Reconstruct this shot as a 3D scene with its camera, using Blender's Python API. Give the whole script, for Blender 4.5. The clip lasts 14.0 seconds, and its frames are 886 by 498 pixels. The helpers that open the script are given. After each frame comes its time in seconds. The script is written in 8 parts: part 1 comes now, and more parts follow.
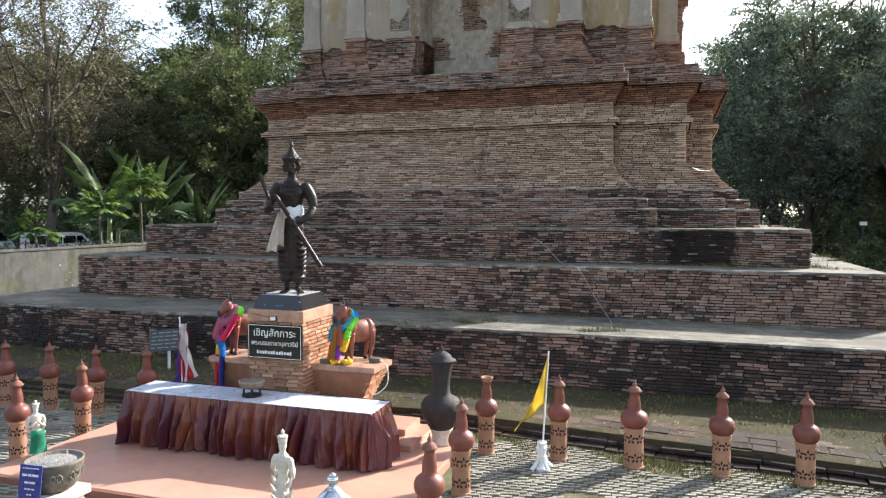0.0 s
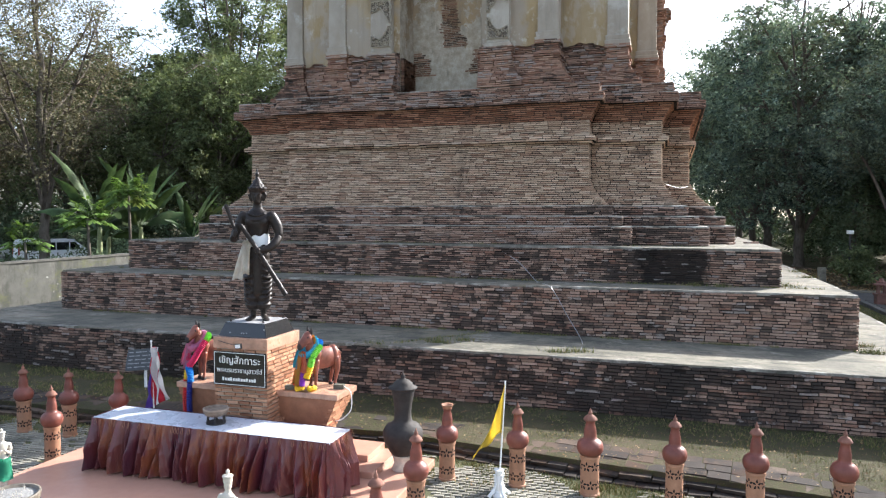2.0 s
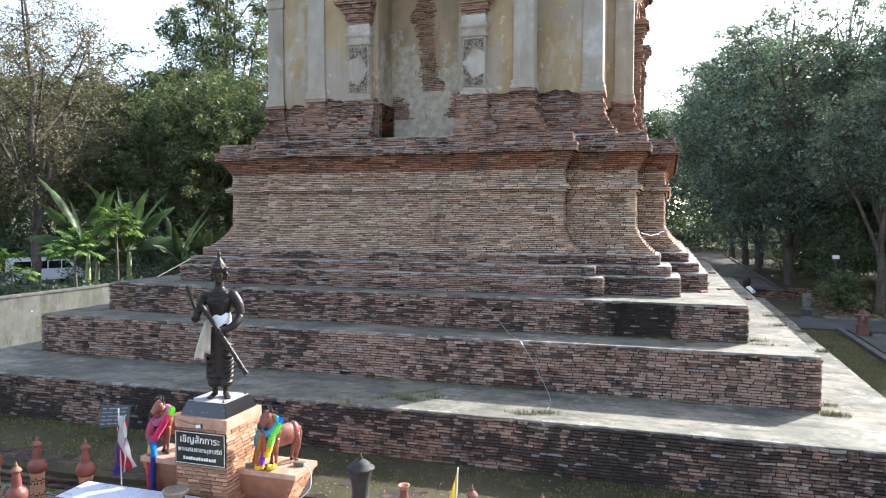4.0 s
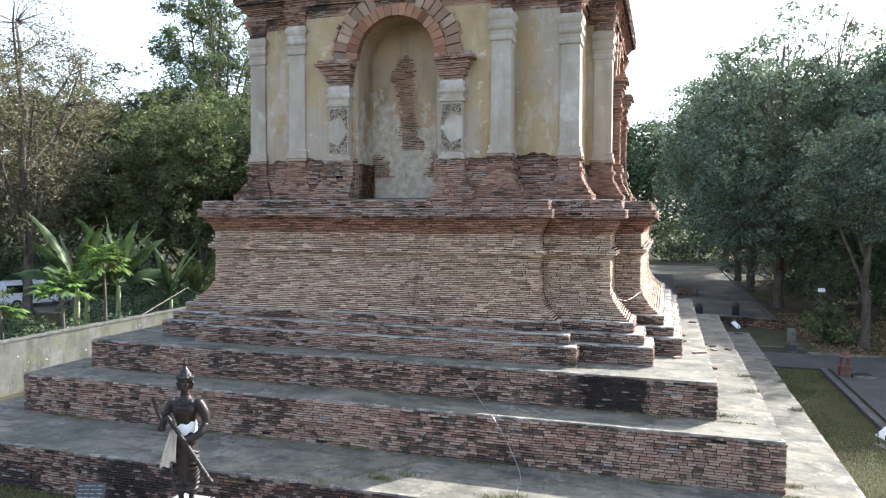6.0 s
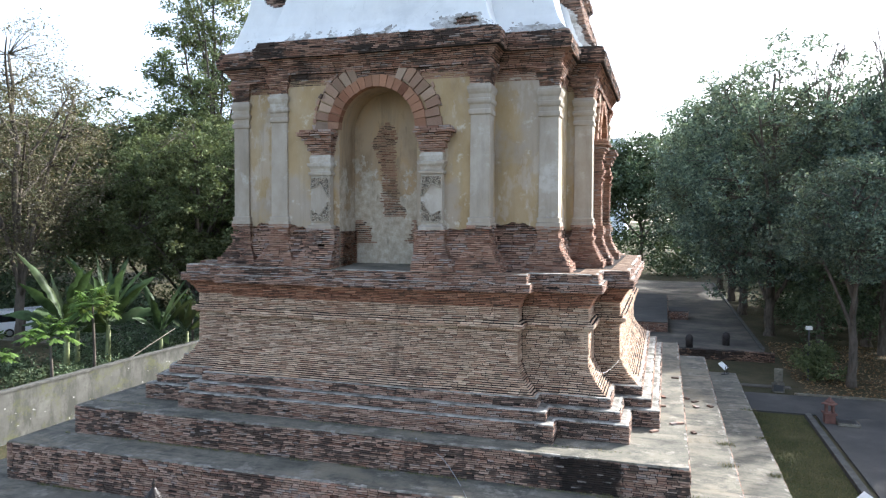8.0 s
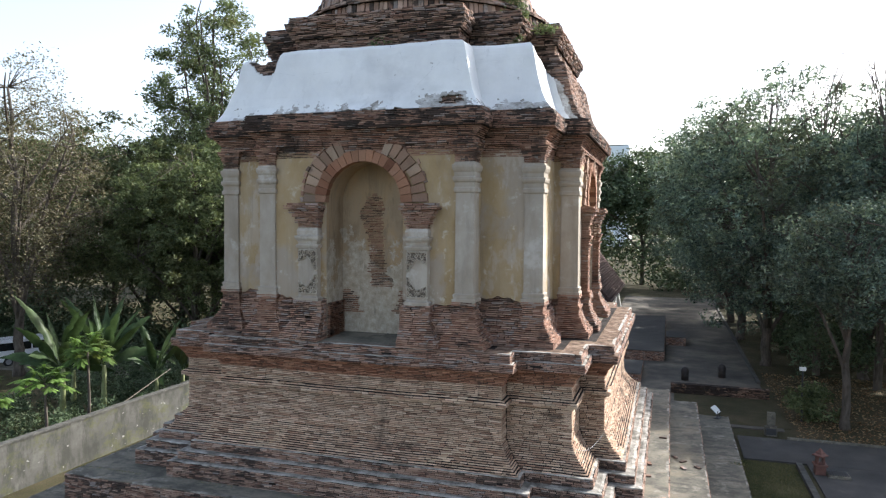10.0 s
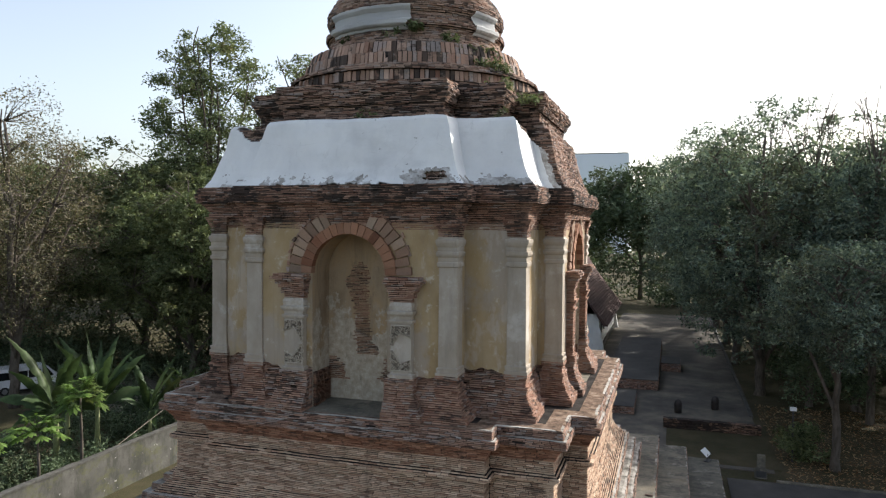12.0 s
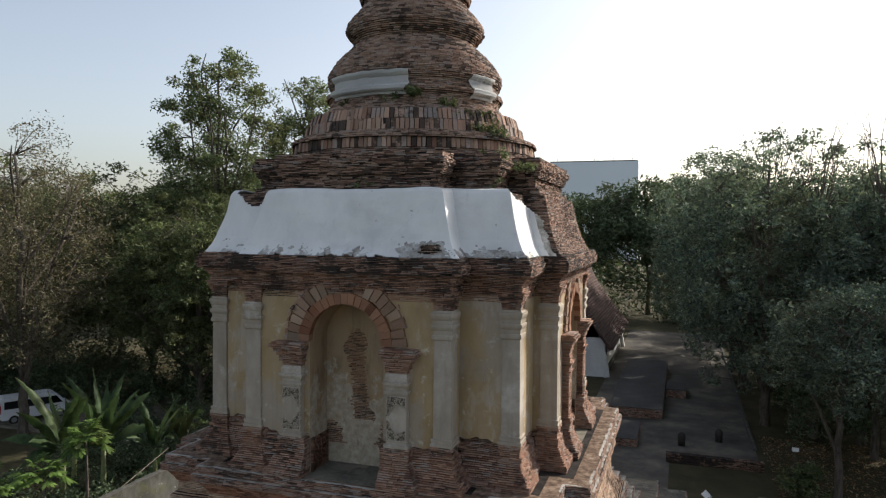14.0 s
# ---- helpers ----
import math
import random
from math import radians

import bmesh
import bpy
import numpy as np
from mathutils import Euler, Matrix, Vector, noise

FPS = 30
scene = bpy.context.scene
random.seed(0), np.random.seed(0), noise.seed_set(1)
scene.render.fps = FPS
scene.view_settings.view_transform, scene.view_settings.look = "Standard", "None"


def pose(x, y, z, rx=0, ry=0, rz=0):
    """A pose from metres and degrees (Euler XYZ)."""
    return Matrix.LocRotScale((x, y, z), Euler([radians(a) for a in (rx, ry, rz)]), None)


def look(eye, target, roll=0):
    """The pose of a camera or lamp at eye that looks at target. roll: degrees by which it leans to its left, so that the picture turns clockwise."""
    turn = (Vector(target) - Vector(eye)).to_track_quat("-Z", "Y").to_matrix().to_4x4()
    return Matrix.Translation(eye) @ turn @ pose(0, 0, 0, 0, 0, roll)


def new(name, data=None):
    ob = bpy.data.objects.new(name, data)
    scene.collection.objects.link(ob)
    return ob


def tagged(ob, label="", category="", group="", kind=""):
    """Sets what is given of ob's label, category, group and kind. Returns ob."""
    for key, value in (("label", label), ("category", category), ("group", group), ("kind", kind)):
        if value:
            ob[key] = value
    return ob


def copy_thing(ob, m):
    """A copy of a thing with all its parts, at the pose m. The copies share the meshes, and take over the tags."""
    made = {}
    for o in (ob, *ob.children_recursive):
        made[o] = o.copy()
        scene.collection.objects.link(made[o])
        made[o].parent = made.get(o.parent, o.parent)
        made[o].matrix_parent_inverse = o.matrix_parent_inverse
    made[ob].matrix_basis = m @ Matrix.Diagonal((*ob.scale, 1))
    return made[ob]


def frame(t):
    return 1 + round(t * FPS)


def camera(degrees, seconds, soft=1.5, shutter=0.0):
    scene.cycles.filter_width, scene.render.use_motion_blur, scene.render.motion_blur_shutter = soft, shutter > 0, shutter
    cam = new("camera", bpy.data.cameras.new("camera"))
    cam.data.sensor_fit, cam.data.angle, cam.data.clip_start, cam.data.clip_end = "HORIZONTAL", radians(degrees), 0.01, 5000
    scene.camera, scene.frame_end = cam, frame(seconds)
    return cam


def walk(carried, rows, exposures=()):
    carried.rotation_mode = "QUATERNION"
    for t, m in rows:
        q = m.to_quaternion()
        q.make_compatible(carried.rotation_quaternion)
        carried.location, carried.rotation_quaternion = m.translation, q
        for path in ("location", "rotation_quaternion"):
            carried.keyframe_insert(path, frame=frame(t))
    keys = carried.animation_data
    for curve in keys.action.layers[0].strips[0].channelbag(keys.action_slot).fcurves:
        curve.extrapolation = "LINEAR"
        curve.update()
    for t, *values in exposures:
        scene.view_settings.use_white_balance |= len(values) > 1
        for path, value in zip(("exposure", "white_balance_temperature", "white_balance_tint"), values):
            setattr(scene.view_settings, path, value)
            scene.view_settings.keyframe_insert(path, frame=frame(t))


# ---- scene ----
# ------------------------------------------------------------ camera and walk
cam = camera(64.30, 14.0, soft=1.25)
# seconds, eye in metres, then degrees: heading, pitch, lean
PATH = [
    (0, 6.074, -26.994, 3.281, 17.711, -2.769, 0.157),
    (0.5, 6.212, -27.000, 3.376, 17.694, -2.750, 0.145),
    (1, 6.364, -27.001, 3.465, 17.689, -2.720, 0.144),
    (1.5, 6.522, -26.991, 3.576, 17.690, -2.709, 0.147),
    (2, 6.684, -26.972, 3.731, 17.690, -2.714, 0.152),
    (2.5, 6.849, -26.949, 3.949, 17.688, -2.701, 0.155),
    (3, 7.017, -26.925, 4.239, 17.680, -2.654, 0.154),
    (3.6, 7.219, -26.899, 4.671, 17.665, -2.584, 0.156),
    (4.2, 7.418, -26.875, 5.174, 17.643, -2.543, 0.171),
    (4.8, 7.611, -26.854, 5.728, 17.619, -2.559, 0.203),
    (5.5, 7.824, -26.831, 6.390, 17.593, -2.593, 0.240),
    (6, 7.970, -26.813, 6.847, 17.582, -2.580, 0.250),
    (6.5, 8.111, -26.792, 7.303, 17.572, -2.538, 0.247),
    (7, 8.249, -26.768, 7.787, 17.555, -2.488, 0.242),
    (7.5, 8.388, -26.740, 8.318, 17.532, -2.448, 0.243),
    (8, 8.526, -26.711, 8.880, 17.527, -2.419, 0.253),
    (8.6, 8.689, -26.676, 9.559, 17.587, -2.398, 0.279),
    (9.2, 8.851, -26.643, 10.228, 17.704, -2.383, 0.315),
    (9.8, 9.009, -26.614, 10.883, 17.825, -2.357, 0.350),
    (10.5, 9.188, -26.585, 11.629, 17.904, -2.296, 0.373),
    (11, 9.314, -26.571, 12.152, 17.908, -2.230, 0.377),
    (11.5, 9.445, -26.567, 12.679, 17.911, -2.161, 0.380),
    (12, 9.582, -26.574, 13.213, 17.955, -2.102, 0.391),
    (12.5, 9.715, -26.586, 13.747, 18.059, -2.048, 0.402),
    (13, 9.833, -26.594, 14.267, 18.239, -1.992, 0.405),
    (13.5, 9.939, -26.603, 14.781, 18.485, -1.933, 0.407),
    (14, 10.057, -26.633, 15.318, 18.762, -1.876, 0.429),
]
EXPOSURES = [(0, 1.4, 6250, 10), (3, 1.74, 5950, 10), (6, 1.92, 5900, 10), (8, 1.7, 5900, 10), (10.5, 1.1, 6200, 11), (12.5, 0.62, 6450, 11), (14, 0.28, 6550, 11)]
walk(cam, [(t, pose(x, y, z, 90 + up, -lean, heading)) for t, x, y, z, heading, up, lean in PATH], EXPOSURES)

# ------------------------------------------------------------ light
SUN_DIR = Vector((0.59, 0.807, 0.0)).normalized()
SUN_EL = radians(31)
world = bpy.data.worlds.new("world")
scene.world = world
world.use_nodes = True
wn = world.node_tree.nodes
wl = world.node_tree.links
wn.clear()
sky = wn.new("ShaderNodeTexSky")
sky.sky_type = "NISHITA"
sky.sun_disc = False
sky.sun_elevation = SUN_EL
sky.sun_rotation = math.atan2(SUN_DIR.x, SUN_DIR.y)
sky.dust_density = 2.2
sky.air_density = 1.0
sky.ozone_density = 1.0
bg = wn.new("ShaderNodeBackground")
bg.inputs["Strength"].default_value = 0.15
haze = wn.new("ShaderNodeHueSaturation")
haze.inputs["Saturation"].default_value = 0.65
wl.new(sky.outputs[0], haze.inputs["Color"])
wl.new(haze.outputs[0], bg.inputs["Color"])
wo = wn.new("ShaderNodeOutputWorld")
wl.new(bg.outputs[0], wo.inputs["Surface"])

sun_data = bpy.data.lights.new("sun", "SUN")
sun_data.energy = 4.6
sun_data.angle = radians(0.6)
sun_data.color = (1.0, 0.95, 0.87)
sun = new("sun", sun_data)
to_sun = Vector((SUN_DIR.x * math.cos(SUN_EL), SUN_DIR.y * math.cos(SUN_EL), math.sin(SUN_EL)))
sun.matrix_world = look(to_sun * 60, (0, 0, 0))


# ------------------------------------------------------------ materials
class Mat:
    """A small node-tree builder for one procedural material."""

    def __init__(self, name, rough=0.8, metal=0.0, spec=0.3):
        self.m = bpy.data.materials.new(name)
        self.m.use_nodes = True
        self.n = self.m.node_tree.nodes
        self.l = self.m.node_tree.links
        self.b = self.n["Principled BSDF"]
        self.b.inputs["Roughness"].default_value = rough
        self.b.inputs["Metallic"].default_value = metal
        self.b.inputs["Specular IOR Level"].default_value = spec
        self.geo = None

    def pos(self):
        if not self.geo:
            self.geo = self.n.new("ShaderNodeNewGeometry")
        return self.geo.outputs["Position"]

    def island(self):
        self.pos()
        return self.geo.outputs["Random Per Island"]

    def obrand(self):
        return self.n.new("ShaderNodeObjectInfo").outputs["Random"]

    def scaled(self, s, src=None):
        v = self.n.new("ShaderNodeVectorMath")
        v.operation = "MULTIPLY"
        self.l.new(src or self.pos(), v.inputs[0])
        v.inputs[1].default_value = s if hasattr(s, "__len__") else (s, s, s)
        return v.outputs[0]

    def noise(self, s, detail=4.0, rough=0.6, src=None):
        t = self.n.new("ShaderNodeTexNoise")
        t.inputs["Scale"].default_value = 1.0
        t.inputs["Detail"].default_value = detail
        t.inputs["Roughness"].default_value = rough
        self.l.new(self.scaled(s, src), t.inputs["Vector"])
        return t.outputs["Fac"]

    def voronoi(self, s, feature="F1", out="Distance"):
        t = self.n.new("ShaderNodeTexVoronoi")
        t.feature = feature
        t.inputs["Scale"].default_value = 1.0
        self.l.new(self.scaled(s), t.inputs["Vector"])
        return t.outputs[out]

    def ramp(self, fac, stops, interp="LINEAR"):
        r = self.n.new("ShaderNodeValToRGB")
        r.color_ramp.interpolation = interp
        e = r.color_ramp.elements
        while len(e) < len(stops):
            e.new(0.5)
        for el, (p, c) in zip(e, stops):
            el.position = p
            el.color = (c, c, c, 1) if not hasattr(c, "__len__") else (*c, 1)
        self.l.new(fac, r.inputs["Fac"])
        return r.outputs["Color"]

    def mix(self, fac, a, b, mode="MIX"):
        x = self.n.new("ShaderNodeMix")
        x.data_type = "RGBA"
        x.blend_type = mode
        for v, k in ((fac, 0), (a, 6), (b, 7)):
            if hasattr(v, "is_linked"):
                self.l.new(v, x.inputs[k])
            elif k == 0:
                x.inputs[0].default_value = v
            else:
                x.inputs[k].default_value = (*v, 1)
        return x.outputs[2]

    def math(self, op, a, b=0.0):
        x = self.n.new("ShaderNodeMath")
        x.operation = op
        for v, k in ((a, 0), (b, 1)):
            if hasattr(v, "is_linked"):
                self.l.new(v, x.inputs[k])
            else:
                x.inputs[k].default_value = v
        return x.outputs[0]

    def axis(self, k):
        s = self.n.new("ShaderNodeSeparateXYZ")
        self.l.new(self.pos(), s.inputs[0])
        return s.outputs[k]

    def color(self, c):
        if hasattr(c, "is_linked"):
            self.l.new(c, self.b.inputs["Base Color"])
        else:
            self.b.inputs["Base Color"].default_value = (*c, 1)
        return self

    def roughness(self, r):
        self.l.new(r, self.b.inputs["Roughness"])
        return self

    def bump(self, h, strength=0.4, dist=0.01):
        x = self.n.new("ShaderNodeBump")
        x.inputs["Strength"].default_value = strength
        x.inputs["Distance"].default_value = dist
        self.l.new(h, x.inputs["Height"])
        self.l.new(x.outputs[0], self.b.inputs["Normal"])
        return self


def brick_material(name, rnd, dark=0.5, tint=(1, 1, 1), lichen=1.0, speck=0.08, bloom=0.0, stain=None):
    """Old fired brick; rnd is 'island' for joined bricks, 'object' for single ones. dark: how far the black lichen has spread; bloom: share of bricks with a pale lime crust; stain: middle and half-size, across and up, of one black patch."""
    k = Mat(name, 0.92, spec=0.15)
    r = k.island() if rnd == "island" else k.obrand()
    r2 = k.math("FRACT", k.math("MULTIPLY", r, 57.31))
    c = [tuple(a * b for a, b in zip(t, tint)) for t in ((0.225, 0.122, 0.084), (0.365, 0.237, 0.168), (0.45, 0.322, 0.238), (0.53, 0.405, 0.312), (0.32, 0.188, 0.13), (0.485, 0.36, 0.268))]
    base = k.ramp(r, list(zip((0, 0.15, 0.4, 0.62, 0.8, 1.0), c)))
    base = k.mix(1.0, base, k.ramp(k.math("FRACT", k.math("MULTIPLY", r, 23.17)), [(0.0, 0.55), (0.2, 0.9), (0.75, 1.03), (1.0, 1.22)]), "MULTIPLY")
    base = k.mix(k.ramp(k.noise(2.2, 5), [(0.35, 0.0), (0.75, 0.45)]), base, tuple(a * b for a, b in zip((0.36, 0.27, 0.205), tint)))
    grain = k.noise(55, 3)
    base = k.mix(0.45, base, k.ramp(grain, [(0.3, 0.35), (0.7, 1.1)]), "MULTIPLY")
    jitter = k.math("MULTIPLY", k.math("SUBTRACT", r2, 0.5), speck)
    big = k.math("ADD", k.noise((0.5, 0.5, 0.75), 7, 0.7), jitter)
    mask = k.ramp(big, [(0.575 - 0.055 * dark, 0.0), (0.625 - 0.055 * dark, 0.92 * lichen)])
    streak = k.ramp(k.math("ADD", k.noise((0.95, 0.95, 0.13), 6, 0.68), k.math("MULTIPLY", jitter, 0.6)), [(0.58 - 0.04 * dark, 0.0), (0.68 - 0.04 * dark, 0.85 * lichen)])
    base = k.mix(mask, base, k.ramp(r2, [(0.0, (0.018, 0.016, 0.015)), (1.0, (0.05, 0.042, 0.037))]))
    base = k.mix(streak, base, (0.045, 0.038, 0.033))
    if stain:
        px = k.math("ABSOLUTE", k.math("DIVIDE", k.math("SUBTRACT", k.axis(0), stain[0]), stain[1]))
        pz = k.math("ABSOLUTE", k.math("DIVIDE", k.math("SUBTRACT", k.axis(2), stain[2]), stain[3]))
        near = k.math("ADD", k.math("MAXIMUM", px, pz), k.math("MULTIPLY", k.math("SUBTRACT", k.noise((1.4, 1.4, 1.4), 6, 0.7), 0.5), 1.7))
        base = k.mix(k.ramp(near, [(0.8, 0.93), (1.0, 0.0)]), base, (0.022, 0.018, 0.016))
    if bloom:
        r3 = k.math("ADD", k.math("FRACT", k.math("MULTIPLY", r, 91.7)), k.math("MULTIPLY", k.math("SUBTRACT", k.noise((1.3, 1.3, 2.5), 5, 0.7), 0.5), 1.6))
        base = k.mix(k.ramp(r3, [(1.0 - bloom, 0.0), (1.1 - bloom, 0.7)]), base, k.ramp(grain, [(0.3, (0.24, 0.205, 0.185)), (0.7, (0.42, 0.37, 0.335))]))
    green = k.ramp(k.noise((0.9, 0.9, 0.9), 5, 0.7), [(0.6, 0.0), (0.75, 0.3 * lichen)])
    base = k.mix(green, base, (0.085, 0.085, 0.05))
    k.color(base)
    k.bump(grain, 0.5, 0.008)
    return k.m


M = {}
M["brick"] = brick_material("old_brick", "island", -0.7, (1.36, 1.38, 1.33), 0.7, 0.05)
M["brick_base"] = brick_material("old_brick_base", "island", 0.75, (0.97, 0.92, 0.93), 0.85, 0.2, 0.1)
M["brick_red"] = brick_material("old_brick_red", "island", -0.2, (0.88, 0.64, 0.54), 0.75)
M["brick_red_dark"] = brick_material("old_brick_red_stained", "island", 0.4, (0.84, 0.71, 0.68), 0.85, 0.14, 0.1)
M["brick_lip"] = brick_material("old_brick_lip", "island", 1.7, (0.84, 0.74, 0.73), 0.95, 0.22, 0.08)
M["arch_red"] = brick_material("arch_brick_red", "object", -0.8, (0.84, 0.64, 0.54), 0.4, 0.06)
M["niche_brick"] = brick_material("niche_brick", "island", 0.5, (0.68, 0.55, 0.5), 0.8, 0.2)
M["arch_pale"] = brick_material("arch_brick_pale", "object", 0.0, (0.86, 0.86, 0.84), 0.6, 0.14)
M["brick_dark"] = brick_material("old_brick_weathered", "island", 0.25, (0.9, 0.8, 0.79), 0.8, 0.16, 0.26)
M["brick_dark_single"] = brick_material("old_brick_weathered_single", "object", 0.25, (0.9, 0.8, 0.79), 0.8, 0.16, 0.26)
M["brick_stained"] = brick_material("old_brick_stained", "island", 0.95, (0.94, 0.88, 0.89), 0.86, 0.2, 0.08, (6.85, 0.85, 2.5, 0.5))
M["brick_stained_single"] = brick_material("old_brick_stained_single", "object", 0.95, (0.94, 0.88, 0.89), 0.86, 0.2, 0.08, (6.85, 0.85, 2.5, 0.5))
M["brick_foot"] = brick_material("old_brick_foot", "island", 1.9, (0.8, 0.74, 0.75), 0.95, 0.16, 0.05)
M["brick_foot_single"] = brick_material("old_brick_foot_single", "object", 1.9, (0.8, 0.74, 0.75), 0.95, 0.16, 0.05)
M["brick_spire"] = brick_material("old_brick_spire", "island", 0.65, (0.93, 0.9, 0.92), 0.85, 0.24, 0.16)
M["brick_soldier"] = brick_material("old_brick_soldier", "island", 0.55, (1.05, 0.98, 0.98), 0.92, 0.5, 0.22)
M["brick_roof"] = brick_material("old_brick_roof", "island", 0.6, (0.88, 0.82, 0.83), 0.87, 0.26, 0.16)
# for the low wall by the road: tree shade put into the brick's colour
M["brick_shaded"] = brick_material("old_brick_shaded", "island", 2.2, (0.8, 0.72, 0.68), 1.0, 0.1)

k = Mat("lime_mortar", 0.95, spec=0.1)
k.color(k.mix(k.ramp(k.noise(2.0, 5), [(0.35, 0.0), (0.7, 1.0)]), (0.013, 0.011, 0.01), (0.05, 0.043, 0.038))).bump(k.noise(30), 0.6, 0.02)
M["mortar"] = k.m

k = Mat("weathered_concrete", 0.9, spec=0.2)
c = k.ramp(k.noise(0.7, 7, 0.65), [(0.3, (0.103, 0.097, 0.078)), (0.5, (0.188, 0.172, 0.134)), (0.72, (0.285, 0.25, 0.19))])
c = k.mix(k.ramp(k.noise((1.6, 1.6, 1.6), 9, 0.78), [(0.49, 0.0), (0.62, 0.72)]), c, (0.075, 0.072, 0.06))
c = k.mix(k.ramp(k.noise(4.5, 8, 0.75), [(0.56, 0.0), (0.68, 0.6)]), c, (0.07, 0.085, 0.05))
c = k.mix(k.ramp(k.noise((1.3, 1.3, 1.3), 9, 0.78), [(0.54, 0.0), (0.62, 0.6)]), c, (0.35, 0.318, 0.26))
c = k.mix(0.4, c, k.ramp(k.noise(40, 4), [(0.3, 0.6), (0.7, 1.0)]), "MULTIPLY")
c = k.mix(k.ramp(k.noise((0.5, 2.2, 1.0), 7, 0.72), [(0.5, 0.0), (0.62, 0.55)]), c, (0.05, 0.05, 0.042))
c = k.mix(k.ramp(k.noise((0.35, 0.35, 0.35), 6, 0.7), [(0.54, 0.0), (0.64, 0.45)]), c, (0.2, 0.165, 0.11))
k.color(c).bump(k.noise(25, 5), 0.4, 0.015)
M["concrete"] = k.m

k = Mat("rubble_ledge", 0.95, spec=0.1)
c = k.ramp(k.noise((3.0, 3.0, 3.0), 8, 0.75), [(0.34, (0.045, 0.035, 0.028)), (0.5, (0.17, 0.115, 0.08)), (0.6, (0.27, 0.2, 0.15)), (0.72, (0.4, 0.35, 0.28))])
k.color(c).bump(k.noise(14, 6, 0.7), 1.0, 0.04)
M["ledge"] = k.m

k = Mat("worn_lime_nosing", 0.9, spec=0.15)
c = k.ramp(k.noise((2.0, 2.0, 2.0), 7, 0.7), [(0.36, (0.09, 0.085, 0.07)), (0.5, (0.22, 0.205, 0.175)), (0.64, (0.4, 0.375, 0.325))])
k.color(c).bump(k.noise(30, 5), 0.5, 0.012)
M["nosing"] = k.m

k = Mat("worn_lime_tread", 0.9, spec=0.15)
c = k.ramp(k.noise((2.0, 2.0, 2.0), 7, 0.7), [(0.36, (0.13, 0.12, 0.1)), (0.5, (0.34, 0.32, 0.28)), (0.66, (0.52, 0.49, 0.44))])
k.color(c).bump(k.noise(30, 5), 0.5, 0.012)
M["tread_lime"] = k.m

k = Mat("boundary_wall_render", 0.9, spec=0.2)
c = k.ramp(k.noise((0.5, 0.5, 0.6), 6, 0.65), [(0.3, (0.07, 0.07, 0.062)), (0.55, (0.118, 0.115, 0.102)), (0.75, (0.19, 0.183, 0.162))])
c = k.mix(k.ramp(k.noise((1.3, 1.3, 0.5), 8, 0.75), [(0.45, 0.0), (0.58, 0.75)]), c, (0.05, 0.05, 0.042))
c = k.mix(k.ramp(k.noise((0.9, 0.9, 1.4), 7, 0.72), [(0.52, 0.0), (0.62, 0.6)]), c, (0.11, 0.115, 0.05))
c = k.mix(k.ramp(k.noise((3.5, 3.5, 3.5), 7, 0.75), [(0.52, 0.0), (0.66, 0.6)]), c, (0.07, 0.07, 0.055))
c = k.mix(k.ramp(k.noise((2.6, 2.6, 3.6), 3), [(0.69, 0.0), (0.71, 0.7)]), c, (0.4, 0.39, 0.365))
k.color(c).bump(k.noise(20, 5), 0.4, 0.02)
M["boundary"] = k.m

k = Mat("ochre_plaster", 0.9, spec=0.15)
c = k.ramp(k.noise((0.8, 0.8, 0.5), 7, 0.65), [(0.28, (0.27, 0.19, 0.1)), (0.46, (0.38, 0.28, 0.155)), (0.58, (0.41, 0.315, 0.195)), (0.74, (0.46, 0.39, 0.29))])
c = k.mix(k.ramp(k.noise((1.5, 1.5, 0.3), 7, 0.72), [(0.52, 0.0), (0.68, 0.4)]), c, (0.25, 0.21, 0.175))
c = k.mix(k.ramp(k.noise((0.5, 0.5, 0.35), 7, 0.66), [(0.49, 0.0), (0.57, 0.65)]), c, (0.36, 0.315, 0.27))
c = k.mix(k.ramp(k.noise((1.1, 1.1, 0.45), 8, 0.7), [(0.54, 0.0), (0.58, 0.4)]), c, (0.5, 0.44, 0.385))
c = k.mix(k.ramp(k.noise((3, 3, 3), 6, 0.7), [(0.58, 0.0), (0.66, 0.5)]), c, (0.62, 0.58, 0.5))
c = k.mix(k.ramp(k.noise((4.5, 4.5, 0.22), 6, 0.65), [(0.58, 0.0), (0.76, 0.35)]), c, (0.16, 0.14, 0.11))
k.color(c).bump(k.noise(18, 6, 0.7), 0.35, 0.02)
M["plaster"] = k.m

k = Mat("niche_plaster", 0.9, spec=0.15)
c = k.ramp(k.noise((0.9, 0.9, 0.4), 7, 0.65), [(0.28, (0.22, 0.16, 0.1)), (0.45, (0.33, 0.25, 0.165)), (0.58, (0.37, 0.26, 0.15)), (0.72, (0.4, 0.33, 0.25))])
c = k.mix(k.ramp(k.noise((1.6, 1.6, 0.25), 6, 0.7), [(0.5, 0.0), (0.66, 0.55)]), c, (0.2, 0.155, 0.105))
low = k.math("ADD", k.math("MULTIPLY", k.math("SUBTRACT", 10.1, k.axis(2)), 0.3), k.math("MULTIPLY", k.math("SUBTRACT", k.noise((1.2, 1.2, 0.9), 8, 0.72), 0.5), 2.6))
coat = k.ramp(k.noise((5, 5, 5), 7, 0.75), [(0.36, (0.3, 0.26, 0.2)), (0.5, (0.42, 0.37, 0.295)), (0.64, (0.55, 0.5, 0.42))])
